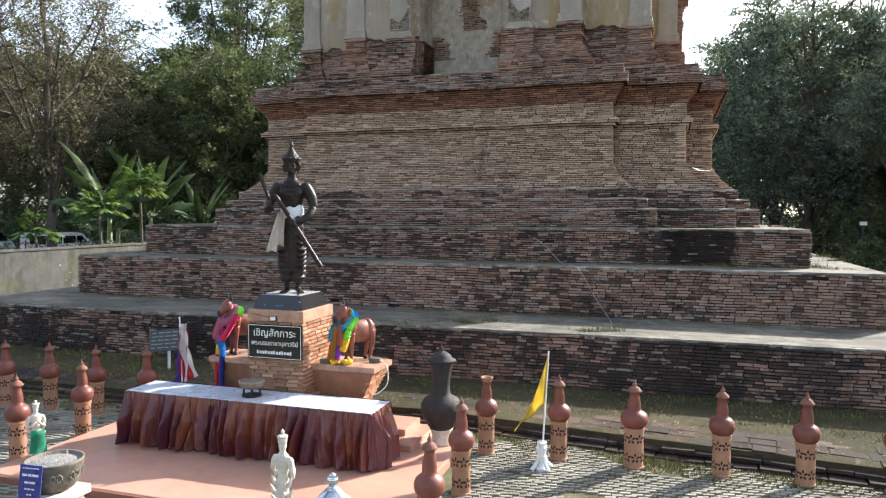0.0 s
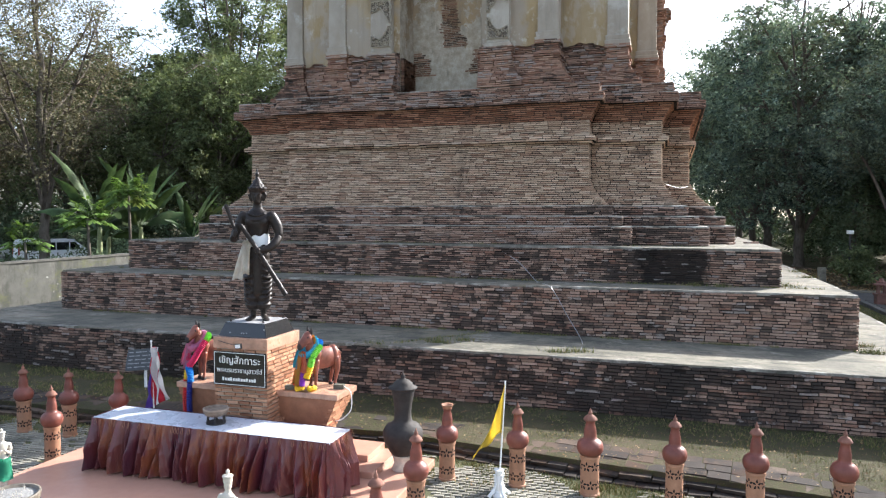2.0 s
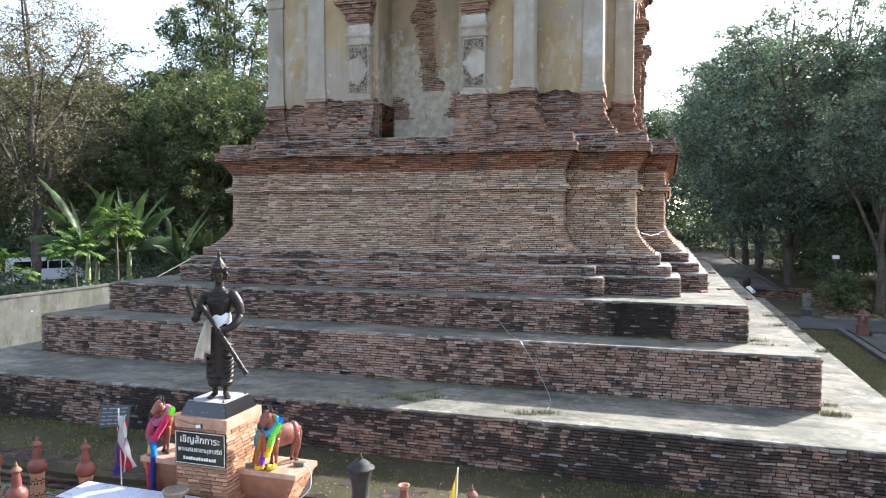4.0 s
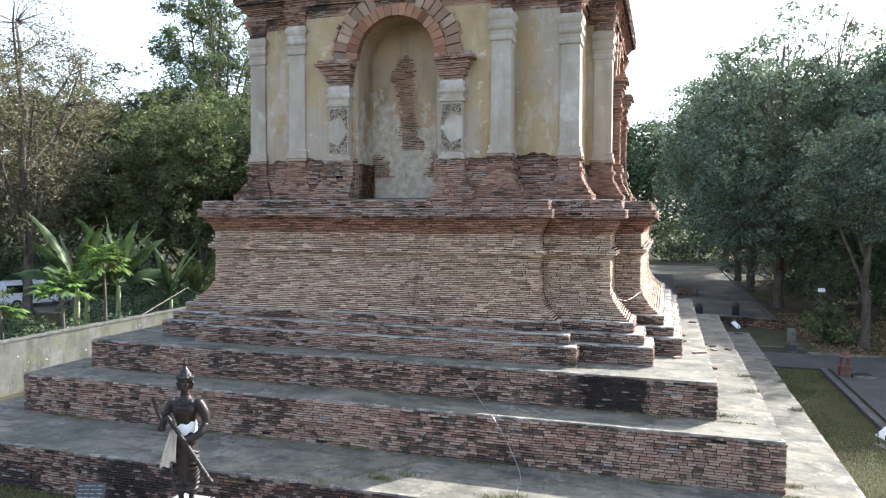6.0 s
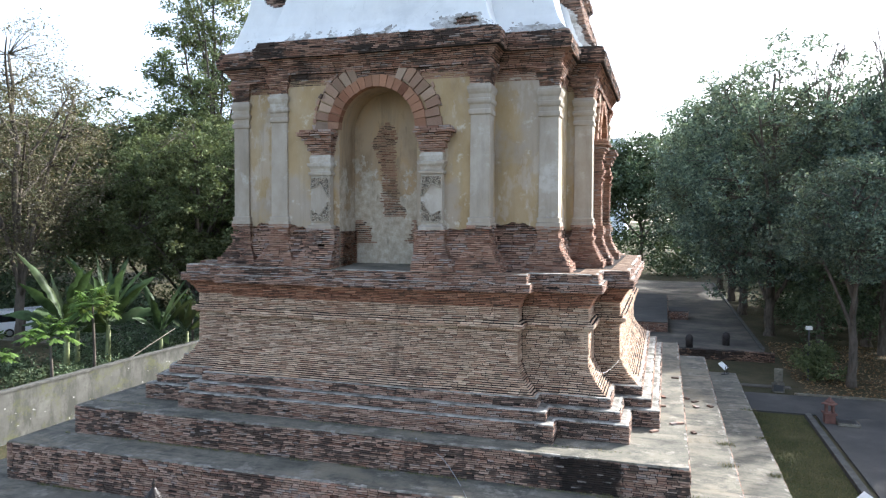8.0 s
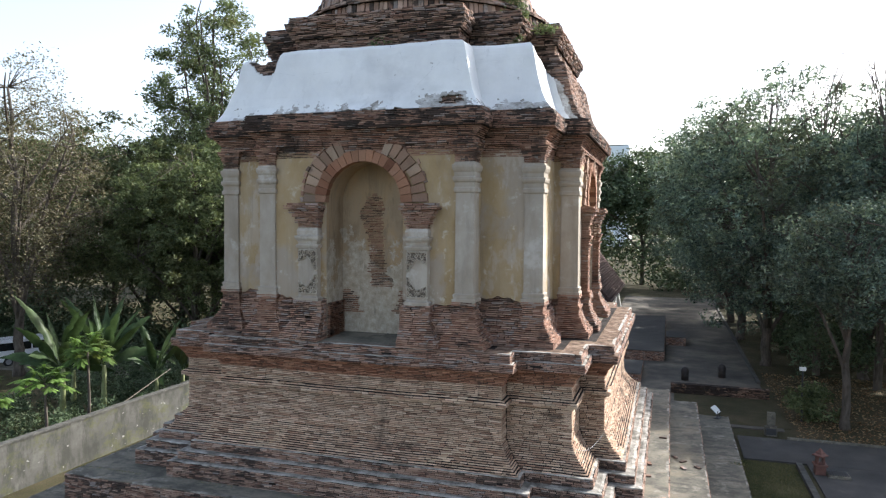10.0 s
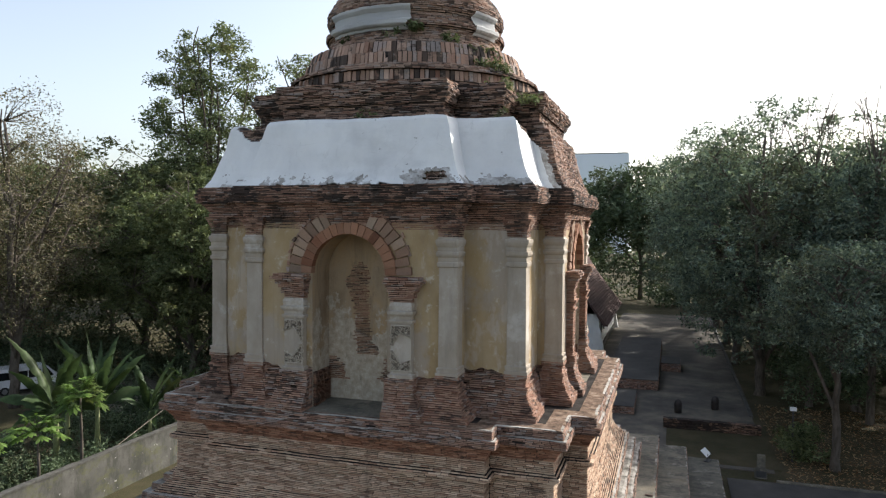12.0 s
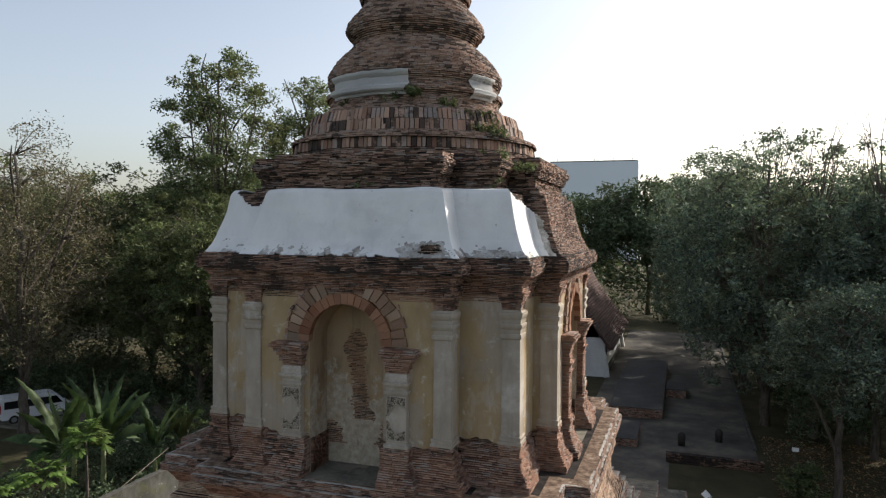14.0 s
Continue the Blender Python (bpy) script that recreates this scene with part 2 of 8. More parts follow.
c = k.mix(k.ramp(low, [(0.0, 0.0), (0.05, 0.75)]), c, coat)
c = k.mix(k.ramp(k.noise((3.5, 3.5, 1.2), 7, 0.72), [(0.55, 0.0), (0.68, 0.6)]), c, (0.17, 0.145, 0.105))
k.color(c).bump(k.math("ADD", k.ramp(low, [(0.0, 0.0), (0.05, 1.0)]), k.noise(12, 6, 0.7)), 0.4, 0.03)
M["niche_plaster"] = k.m

k = Mat("pale_plaster", 0.88, spec=0.15)
c = k.ramp(k.noise((0.9, 0.9, 0.6), 7, 0.65), [(0.28, (0.29, 0.24, 0.18)), (0.5, (0.37, 0.318, 0.255)), (0.7, (0.45, 0.4, 0.335))])
c = k.mix(k.ramp(k.noise((2.5, 2.5, 0.5), 7, 0.74), [(0.52, 0.0), (0.66, 0.4)]), c, (0.23, 0.2, 0.165))
c = k.mix(k.ramp(k.noise((0.8, 0.8, 0.9), 7, 0.7), [(0.55, 0.0), (0.65, 0.5)]), c, (0.6, 0.57, 0.52))
k.color(c).bump(k.noise(22, 6, 0.7), 0.3, 0.015)
M["pale"] = k.m

k = Mat("worn_lime_edge", 0.92, spec=0.1)
c = k.ramp(k.noise((2.4, 2.4, 2.4), 8, 0.72), [(0.34, (0.24, 0.22, 0.19)), (0.5, (0.45, 0.43, 0.4)), (0.64, (0.66, 0.65, 0.63))])
c = k.mix(k.ramp(k.noise((7, 7, 9), 5, 0.7), [(0.56, 0.0), (0.66, 0.6)]), c, (0.13, 0.115, 0.1))
k.color(c).bump(k.noise(16, 6, 0.7), 0.9, 0.04)
M["worn_lime"] = k.m

k = Mat("white_lime_plaster", 0.85, spec=0.2)
c = k.ramp(k.noise((0.7, 0.7, 0.5), 7, 0.6), [(0.3, (0.67, 0.67, 0.66)), (0.6, (0.8, 0.8, 0.78))])
c = k.mix(k.ramp(k.noise((2.6, 2.6, 0.5), 6, 0.72), [(0.6, 0.0), (0.76, 0.45)]), c, (0.4, 0.4, 0.38))
c = k.mix(k.ramp(k.noise((0.55, 0.55, 0.9), 8, 0.68), [(0.56, 0.0), (0.7, 0.35)]), c, (0.5, 0.5, 0.49))
c = k.mix(k.ramp(k.noise((4.2, 4.2, 3.4), 4, 0.7), [(0.69, 0.0), (0.72, 0.7)]), c, (0.2, 0.19, 0.165))
crack = k.voronoi((0.55, 0.55, 0.8), "DISTANCE_TO_EDGE")
c = k.mix(k.ramp(k.math("ADD", crack, k.math("MULTIPLY", k.noise((2.2, 2.2, 2.2), 6, 0.75), 0.05)), [(0.021, 0.22), (0.026, 0.0)]), c, (0.25, 0.24, 0.22))
k.color(c).bump(k.noise(6, 5, 0.6), 0.25, 0.03)
M["white_plaster"] = k.m

k = Mat("stucco_scroll", 0.9, spec=0.1)
k.color(k.ramp(k.noise(9, 5, 0.7), [(0.35, (0.4, 0.35, 0.28)), (0.65, (0.62, 0.56, 0.47))])).bump(k.noise(40, 3), 0.4, 0.01)
M["scroll"] = k.m
k = Mat("carved_stucco", 0.9, spec=0.1)
v = k.voronoi((17, 17, 17), "DISTANCE_TO_EDGE")
v = k.math("ADD", v, k.math("MULTIPLY", k.noise((18, 18, 18), 2, 0.5), 0.5))
# shade in the carved hollows is put into the colour
c = k.ramp(v, [(0.2, (0.06, 0.05, 0.04)), (0.6, (0.34, 0.29, 0.23))])
k.color(c).bump(v, 1.0, 0.05)
M["stucco"] = k.m

k = Mat("lawn_soil", 0.95, spec=0.1)
c = k.ramp(k.noise(0.35, 7, 0.65), [(0.3, (0.04, 0.036, 0.022)), (0.5, (0.074, 0.062, 0.039)), (0.7, (0.118, 0.093, 0.062))])
c = k.mix(k.ramp(k.noise(14, 5, 0.7), [(0.45, 0.0), (0.7, 0.8)]), c, (0.06, 0.075, 0.022))
c = k.mix(k.ramp(k.noise(45, 3, 0.7), [(0.62, 0.0), (0.68, 0.6)]), c, (0.24, 0.165, 0.09))
k.color(c).bump(k.noise(40, 4, 0.7), 0.8, 0.04)
M["ground"] = k.m

k = Mat("mown_grass", 0.95, spec=0.1)
c = k.ramp(k.noise(0.6, 7, 0.65), [(0.3, (0.055, 0.062, 0.024)), (0.55, (0.1, 0.096, 0.042)), (0.75, (0.155, 0.135, 0.07))])
c = k.mix(0.6, c, k.ramp(k.noise(60, 3, 0.7), [(0.3, 0.35), (0.7, 1.0)]), "MULTIPLY")
k.color(c).bump(k.noise(60, 3, 0.7), 1.0, 0.05)
M["grass"] = k.m

k = Mat("asphalt_path", 0.9, spec=0.2)
c = k.ramp(k.noise(0.4, 7, 0.65), [(0.3, (0.06, 0.057, 0.053)), (0.6, (0.1, 0.094, 0.085)), (0.75, (0.16, 0.143, 0.12))])
k.color(k.mix(0.4, c, k.ramp(k.noise(80, 3), [(0.3, 0.5), (0.7, 1.0)]), "MULTIPLY")).bump(k.noise(90, 3), 0.5, 0.01)
M["asphalt"] = k.m

k = Mat("dusty_road", 0.92, spec=0.15)
c = k.ramp(k.noise(0.3, 7, 0.65), [(0.32, (0.075, 0.069, 0.06)), (0.5, (0.13, 0.117, 0.097)), (0.68, (0.25, 0.215, 0.165))])
k.color(k.mix(0.4, c, k.ramp(k.noise(60, 3), [(0.3, 0.5), (0.7, 1.0)]), "MULTIPLY")).bump(k.noise(70, 3), 0.5, 0.015)
M["dusty_road"] = k.m


# ------------------------------------------------------------ building blocks
def mesh_from(name, verts, faces, mat, parent=None, smooth=False, label=""):
    me = bpy.data.meshes.new(name)
    me.from_pydata(verts if isinstance(verts, list) else verts.tolist(), [], faces if isinstance(faces, list) else faces.tolist())
    me.materials.append(mat)
    if smooth:
        me.polygons.foreach_set("use_smooth", [True] * len(me.polygons))
    me.update()
    ob = new(name, me)
    ob.parent = parent
    if label:
        ob["label"] = label
    return ob


def part(name, bm, mat, parent=None, label="", smooth=False, m=None):
    me = bpy.data.meshes.new(name)
    bmesh.ops.recalc_face_normals(bm, faces=bm.faces)
    bm.to_mesh(me)
    bm.free()
    me.materials.append(mat)
    if smooth:
        me.polygons.foreach_set("use_smooth", [True] * len(me.polygons))
    ob = new(name, me)
    ob.parent = parent
    if m is not None:
        ob.matrix_basis = m
    if label:
        ob["label"] = label
    return ob


def thing(name, m, label, category, group="", kind=""):
    ob = new(name)
    ob.matrix_basis = m
    return tagged(ob, label, category, group, kind)


def box(bm, x0, x1, y0, y1, z0, z1, bevel=0.0, jitter=0.0):
    vs = [bm.verts.new((x, y, z)) for x in (x0, x1) for y in (y0, y1) for z in (z0, z1)]
    fs = [bm.faces.new([vs[i] for i in q]) for q in ((0, 1, 3, 2), (4, 6, 7, 5), (0, 4, 5, 1), (2, 3, 7, 6), (0, 2, 6, 4), (1, 5, 7, 3))]
    if jitter:
        for v in vs:
            v.co += Vector((random.uniform(-1, 1), random.uniform(-1, 1), random.uniform(-1, 1))) * jitter
    if bevel:
        es = list({e for f in fs for e in f.edges})
        bmesh.ops.bevel(bm, geom=es, offset=bevel, segments=2, affect="EDGES", profile=0.5)
    return vs


def lathe(bm, profile, seg=24, cx=0.0, cy=0.0, cap=True):
    rings = []
    for r, z in profile:
        rings.append([bm.verts.new((cx + r * math.cos(2 * math.pi * i / seg), cy + r * math.sin(2 * math.pi * i / seg), z)) for i in range(seg)])
    for a, b in zip(rings, rings[1:]):
        for i in range(seg):
            bm.faces.new((a[i], a[(i + 1) % seg], b[(i + 1) % seg], b[i]))
    if cap:
        bm.faces.new(rings[0][::-1])
        bm.faces.new(rings[-1])
    return rings


def tube(bm, pts, radii, seg=8):
    """A tapered round bar through pts."""
    pts = [Vector(p) for p in pts]
    if not hasattr(radii, "__len__"):
        radii = [radii] * len(pts)
    rings = []
    for i, p in enumerate(pts):
        d = (pts[min(i + 1, len(pts) - 1)] - pts[max(i - 1, 0)]).normalized()
        u = d.cross(Vector((0, 0, 1)) if abs(d.z) < 0.9 else Vector((1, 0, 0))).normalized()
        v = d.cross(u)
        rings.append([bm.verts.new(p + (u * math.cos(2 * math.pi * k / seg) + v * math.sin(2 * math.pi * k / seg)) * radii[i]) for k in range(seg)])
    for a, b in zip(rings, rings[1:]):
        for k in range(seg):
            bm.faces.new((a[k], a[(k + 1) % seg], b[(k + 1) % seg], b[k]))
    bm.faces.new(rings[0][::-1])
    bm.faces.new(rings[-1])


def smooth_path(pts, n=6):
    """A rounded path through pts."""
    pts = [Vector(p) for p in pts]
    out = []
    for i in range(len(pts) - 1):
        p0, p1, p2, p3 = pts[max(i - 1, 0)], pts[i], pts[i + 1], pts[min(i + 2, len(pts) - 1)]
        for k in range(n):
            t = k / n
            out.append(0.5 * ((2 * p1) + (p2 - p0) * t + (2 * p0 - 5 * p1 + 4 * p2 - p3) * t * t + (3 * p1 - p0 - 3 * p2 + p3) * t ** 3))
    out.append(pts[-1])
    return out


def ball(bm, c, r, seg=16):
    r = r if hasattr(r, "__len__") else (r, r, r)
    bmesh.ops.create_uvsphere(bm, u_segments=seg, v_segments=max(8, seg // 2), radius=1.0, matrix=Matrix.Translation(c) @ Matrix.Diagonal((*r, 1)))


def oval(bm, rows, seg=20):
    """Stacked ovals: (x, y, z, half-width, half-depth)."""
    rings = [[bm.verts.new((x + a * math.cos(2 * math.pi * i / seg), y + b * math.sin(2 * math.pi * i / seg), z)) for i in range(seg)] for x, y, z, a, b in rows]
    for p, q in zip(rings, rings[1:]):
        for i in range(seg):
            bm.faces.new((p[i], p[(i + 1) % seg], q[(i + 1) % seg], q[i]))
    bm.faces.new(rings[0][::-1])
    bm.faces.new(rings[-1])


def prism(bm, poly, z0, z1, poly2=None):
    a = [bm.verts.new((x, y, z0)) for x, y in poly]
    b = [bm.verts.new((x, y, z1)) for x, y in (poly2 or poly)]
    n = len(poly)
    for i in range(n):
        bm.faces.new((a[i], a[(i + 1) % n], b[(i + 1) % n], b[i]))
    bm.faces.new(a[::-1])
    bm.faces.new(b)


# ------------------------------------------------------------ brickwork
BOX_FACES = np.array([(0, 1, 3, 2), (4, 6, 7, 5), (0, 4, 5, 1), (0, 2, 6, 4), (1, 5, 7, 3)])
rng = np.random.default_rng(7)


def sag(x, y):
    """How far the courses have settled at a place."""
    return 0.009 * np.sin(0.83 * x + 1.1 * y) + 0.006 * np.sin(2.3 * x - 1.7 * y + 1.0) + 0.003 * np.sin(6.1 * x + 4.3 * y)


class Bricks:
    """Collects single bricks laid along lines and arcs, each with its own edges."""

    def __init__(self):
        self.v = []

    def run(self, p, q, z0, z1, depth=0.24, rough=1.0, gap=0.02, skip=0.0, size=(0.16, 0.34), shift=0.0, joint=0.0105):
        """A course from p to q; the face looks to the right of the way."""
        p, q = np.array(p, float), np.array(q, float)
        length = np.linalg.norm(q - p)
        if length < 0.03:
            return
        d = (q - p) / length
        n = np.array((d[1], -d[0]))
        cuts = [0.0]
        x = rng.uniform(0.08, 0.28)
        while x < length - 0.07:
            cuts.append(x)
            x += rng.uniform(*size)
        cuts.append(length)
        c = np.array(cuts)
        a, b = c[:-1] + gap / 2, c[1:] - gap / 2
        keep = (b - a > 0.02) & (rng.random(len(a)) >= skip)
        a, b = a[keep], b[keep]
        m = len(a)
        if not m:
            return
        out = rng.normal(0, 0.006 * rough, m) - (rng.random(m) < 0.05) * rng.uniform(0, 0.025, m) * rough + shift
        tilt = rng.normal(0, 0.004 * rough, m)
        lo = z0 + joint + rng.normal(0, 0.0035 * rough, m)
        hi = z1 - joint + rng.normal(0, 0.0035 * rough, m)
        vs = np.empty((m, 8, 3))
        k = 0
        for s, sx in ((a, -1), (b, 1)):
            for dep in (1, 0):
                for z in (lo, hi):
                    o = (out + sx * tilt) if dep else (out * 0 - depth)
                    vs[:, k, :2] = p + d * s[:, None] + n * o[:, None]
                    vs[:, k, 2] = z
                    k += 1
        vs += rng.normal(0, 0.003 * rough, vs.shape)
        vs[:, :, 2] += sag(vs[:, :, 0], vs[:, :, 1])
        self.v.append(vs)

    def loop(self, poly, z0, z1, **kw):
        for a, b in zip(poly, poly[1:] + poly[:1]):
            self.run(a, b, z0, z1, **kw)

    def ring(self, r, z0, z1, cx=0.0, cy=0.0, width=0.25, depth=0.3, rough=1.0, skip=0.0, gap=0.012, lean=0.0):
        m = max(12, int(2 * math.pi * r / width))
        t = (np.arange(m) + rng.uniform(-0.12, 0.12, m) + rng.random()) * 2 * math.pi / m
        t = np.append(t, t[0] + 2 * math.pi)
        g = gap / 2 / r
        a, b = t[:-1] + g, t[1:] - g
        keep = rng.random(m) >= skip
        a, b = a[keep], b[keep]
        out = r + rng.normal(0, 0.009 * rough, len(a))
        vs = np.empty((len(a), 8, 3))
        k = 0
        for s in (a, b):
            for dep in (1, 0):
                for z, le in ((z0 + 0.0085, 0.0), (z1 - 0.0085, lean)):
                    rad = (out - le) if dep else (out * 0 + r - depth - le)
                    vs[:, k, 0] = cx + np.cos(s) * rad
                    vs[:, k, 1] = cy + np.sin(s) * rad
                    vs[:, k, 2] = z
                    k += 1
        vs += rng.normal(0, 0.003 * rough, vs.shape)
        self.v.append(vs)

    def arrays(self):
        return np.concatenate(self.v) if self.v else np.empty((0, 8, 3))

    def build(self, name, mat, parent, label="", keep=None):
        vs = self.arrays()
        if keep is not None:
            vs = vs[keep]
        n = len(vs)
        faces = (BOX_FACES[None] + (np.arange(n) * 8)[:, None, None]).reshape(-1, 4)
        ob = mesh_from(name, vs.reshape(-1, 3), faces, mat, parent, label=label)
        ob["kind"] = "stuff"
        return ob


def plan(a, b, cx, cy, al, b2, ay):
    """A square plan with two recessed steps at each corner, counter-clockwise from the front. a, al: the front bay's right and left half; cy: its distance;
    b, b2: the corner bay; ay, cx: the side bay's half and its distance."""
    return [(-al, -cy), (a, -cy), (a, -b2), (b, -b2), (b, -ay), (cx, -ay), (cx, ay), (b, ay), (b, b2), (a, b2),
            (a, cy), (-al, cy), (-al, b2), (-b, b2), (-b, ay), (-cx, ay), (-cx, -ay), (-b, -ay), (-b, -b2), (-al, -b2)]


def rect(x0, x1, y0, y1):
    return [(x0, y0), (x1, y0), (x1, y1), (x0, y1)]


def interp(table, z):
    for (z0, v0), (z1, v1) in zip(table, table[1:]):
        if z <= z1:
            return v0 + (v1 - v0) * (z - z0) / max(z1 - z0, 1e-6)
    return table[-1][1]

# ------------------------------------------------------------ the stupa
COURSE = 0.0625
CORE = (3.35, 4.9, 5.0, 5.65, 3.3, 5.3, 3.3)
stupa = thing("stupa", Matrix(), "ancient stepped brick stupa with ochre plaster storey and bell spire", "stupa")
core_rings = []


def courses(z0, z1, high=COURSE):
    n = max(1, round((z1 - z0) / high))
    h = (z1 - z0) / n
    return [(z0 + i * h, z0 + (i + 1) * h) for i in range(n)]


def lay(bricks, table, dims, rough=1.0, skip=0.0, depth=0.26, gap_at=0.0, deep=False, high=0.052):
    """Courses whose plan grows and shrinks by the offsets in table (height, offset)."""
    for z0, z1 in courses(table[0][0], table[-1][0], high):
        o = interp(table, (z0 + z1) / 2)
        poly = plan(*(d + o for d in dims))
        for i, (p, q) in enumerate(zip(poly, poly[1:] + poly[:1])):
            if gap_at and i % 5 == 0:
                u = (Vector(q) - Vector(p)).normalized()
                mid = (Vector(p) + Vector(q)) / 2 + u * {0: 0.065, 10: -0.065}.get(i, 0.0)
                bricks.run(p, mid - u * gap_at, z0, z1, rough=rough, skip=skip, depth=depth, size=(0.18, 0.42), gap=0.02, joint=0.0105)
                bricks.run(mid + u * gap_at, q, z0, z1, rough=rough, skip=skip, depth=depth, size=(0.18, 0.42), gap=0.02, joint=0.0105)
            else:
                bricks.run(p, q, z0, z1, rough=rough, skip=skip, depth=depth, size=(0.18, 0.42), gap=0.02, joint=0.0105)
        inner = [d + o - 0.035 for d in dims]
        if deep:
            inner = CORE
        core_rings.extend([(z0, plan(*inner)), (z1, plan(*inner))])


# three terraces, lowest first: half-size across, front and back
TERRACES = [("lower_terrace", 12.15, -13.05, 12.6, -0.45, 0.90), ("middle_terrace", 10.5, -10.5, 10.5, 0.90, 2.05), ("upper_terrace", 9.2, -9.18, 9.05, 2.05, 2.93)]
PICKED = {"lower_terrace": (3.0, 7.6, 0.05), "middle_terrace": (6.0, 10.6, 1.0), "upper_terrace": (5.2, 9.3, 2.1)}


def single_bricks(vs, parent, mat, count=290):
    """The bricks of one stretch as pieces of their own."""
    for q in vs[:count]:
        mid = q.mean(axis=0)
        me = bpy.data.meshes.new("brick")
        me.from_pydata((q - mid).tolist(), [], BOX_FACES.tolist())
        me.materials.append(mat)
        ob = new("brick", me)
        ob.parent = parent
        ob.location = mid


later_bricks = []
for name, hx, yf, yb, z0, z1 in TERRACES:
    poly = rect(-hx, hx, yf, yb)
    bm = bmesh.new()
    prism(bm, rect(-hx + 0.04, hx - 0.04, yf + 0.04, yb - 0.04), z0, z1)
    terrace = part(name, bm, M["mortar"], stupa, "dark weathered brick retaining wall of the terrace")
    bricks = Bricks()
    for c0, c1 in courses(z0, z1, 0.054 if name == "upper_terrace" else 0.063):
        bricks.loop(poly, c0, c1, rough=1.0, skip=0.003, depth=0.2)
    vs = bricks.arrays()
    mid = vs.mean(axis=1)
    x0, x1, zmin = PICKED[name]
    near = (mid[:, 0] > x0) & (mid[:, 0] < x1) & (mid[:, 1] < yf + 0.25) & (mid[:, 2] > zmin)
    order = np.flatnonzero(near)[:290]
    pick = np.zeros(len(vs), bool)
    pick[order] = True
    dark = "brick_foot" if name == "lower_terrace" else "brick_stained"
    bricks.build("brickwork", M[dark], terrace, keep=~pick)
    later_bricks.append((vs[pick], terrace, M[dark + "_single"]))
    # worn concrete topping with a ragged front edge
    bm = bmesh.new()
    inner = {"lower_terrace": 10.3, "middle_terrace": 9.0, "upper_terrace": 6.5}[name]
    edge = 0.035
    n = 120
    loop = []
    for (ax, ay), (bx, by) in zip(poly, poly[1:] + poly[:1]):
        for i in range(n):
            t = i / n
            x, y = ax + (bx - ax) * t, ay + (by - ay) * t
            w = 1 - (edge + 0.03 * noise.noise(Vector((x * 1.7, y * 1.7, z1)))) / hx
            loop.append((x * w, y * w))
    prism(bm, loop, z1 - 0.03, z1 + 0.035)
    part("topping", bm, M["concrete"], terrace, "worn grey concrete topping")
    bm = bmesh.new()
    rows = []
    for w, z in ((0.004, z1 - 0.02), (0.006, z1 + 0.03), (0.0, z1 + 0.04), (-0.07, z1 + 0.039)):
        row = []
        for x, y in loop:
            f = 1 + (w + (0.05 * noise.noise(Vector((x * 1.1, y * 1.1, z1))) + 0.03 * noise.noise(Vector((x * 6, y * 6, z1))) if w < 0 else 0.0)) / hx
            row.append(bm.verts.new((x * f, y * f, z)))
        rows.append(row)
    for a, b in zip(rows, rows[1:]):
        for i in range(len(loop)):
            j = (i + 1) % len(loop)
            x, y = loop[i]
            if rows[3] is b and noise.noise(Vector((x * 4.3, y * 4.3, z1 + 9))) < -0.05:
                continue
            if noise.noise(Vector((x * 0.9, y * 0.9, z1 + 3))) + 0.5 * noise.noise(Vector((x * 3.1, y * 3.1, z1))) > -0.12:
                bm.faces.new((a[i], a[j], b[j], b[i]))
    part("nosing", bm, M["nosing"], terrace, "broken edge of pale lime")["kind"] = "stuff"

BODY = (4.58, 6.49, 7.25, 7.14, 4.74, 6.52, 4.78)
lower = Bricks()
for z0, z1, o in ((2.93, 3.44, 1.22), (3.44, 3.71, 0.98), (3.71, 3.99, 0.70)):
    lay(lower, [(z0, o), (z1, o)], BODY, 0.9, 0.003)
lower.build("base_brickwork", M["brick_base"], stupa)
body = Bricks()
lay(body, [(3.99, 0.62), (4.12, 0.46), (4.3, 0.28), (4.5, 0.13), (4.68, 0.05)], BODY, 0.8)
lay(body, [(4.68, 0.02), (5.74, 0.0)], BODY, 0.8)
for z0, z1, o in ((5.74, 5.8, 0.08), (5.8, 5.93, 0.18), (5.93, 5.99, 0.1)):
    lay(body, [(z0, o), (z1, o)], BODY)
lay(body, [(5.99, 0.02), (6.37, 0.0)], BODY, 0.8)
body.build("body_brickwork", M["brick"], stupa)
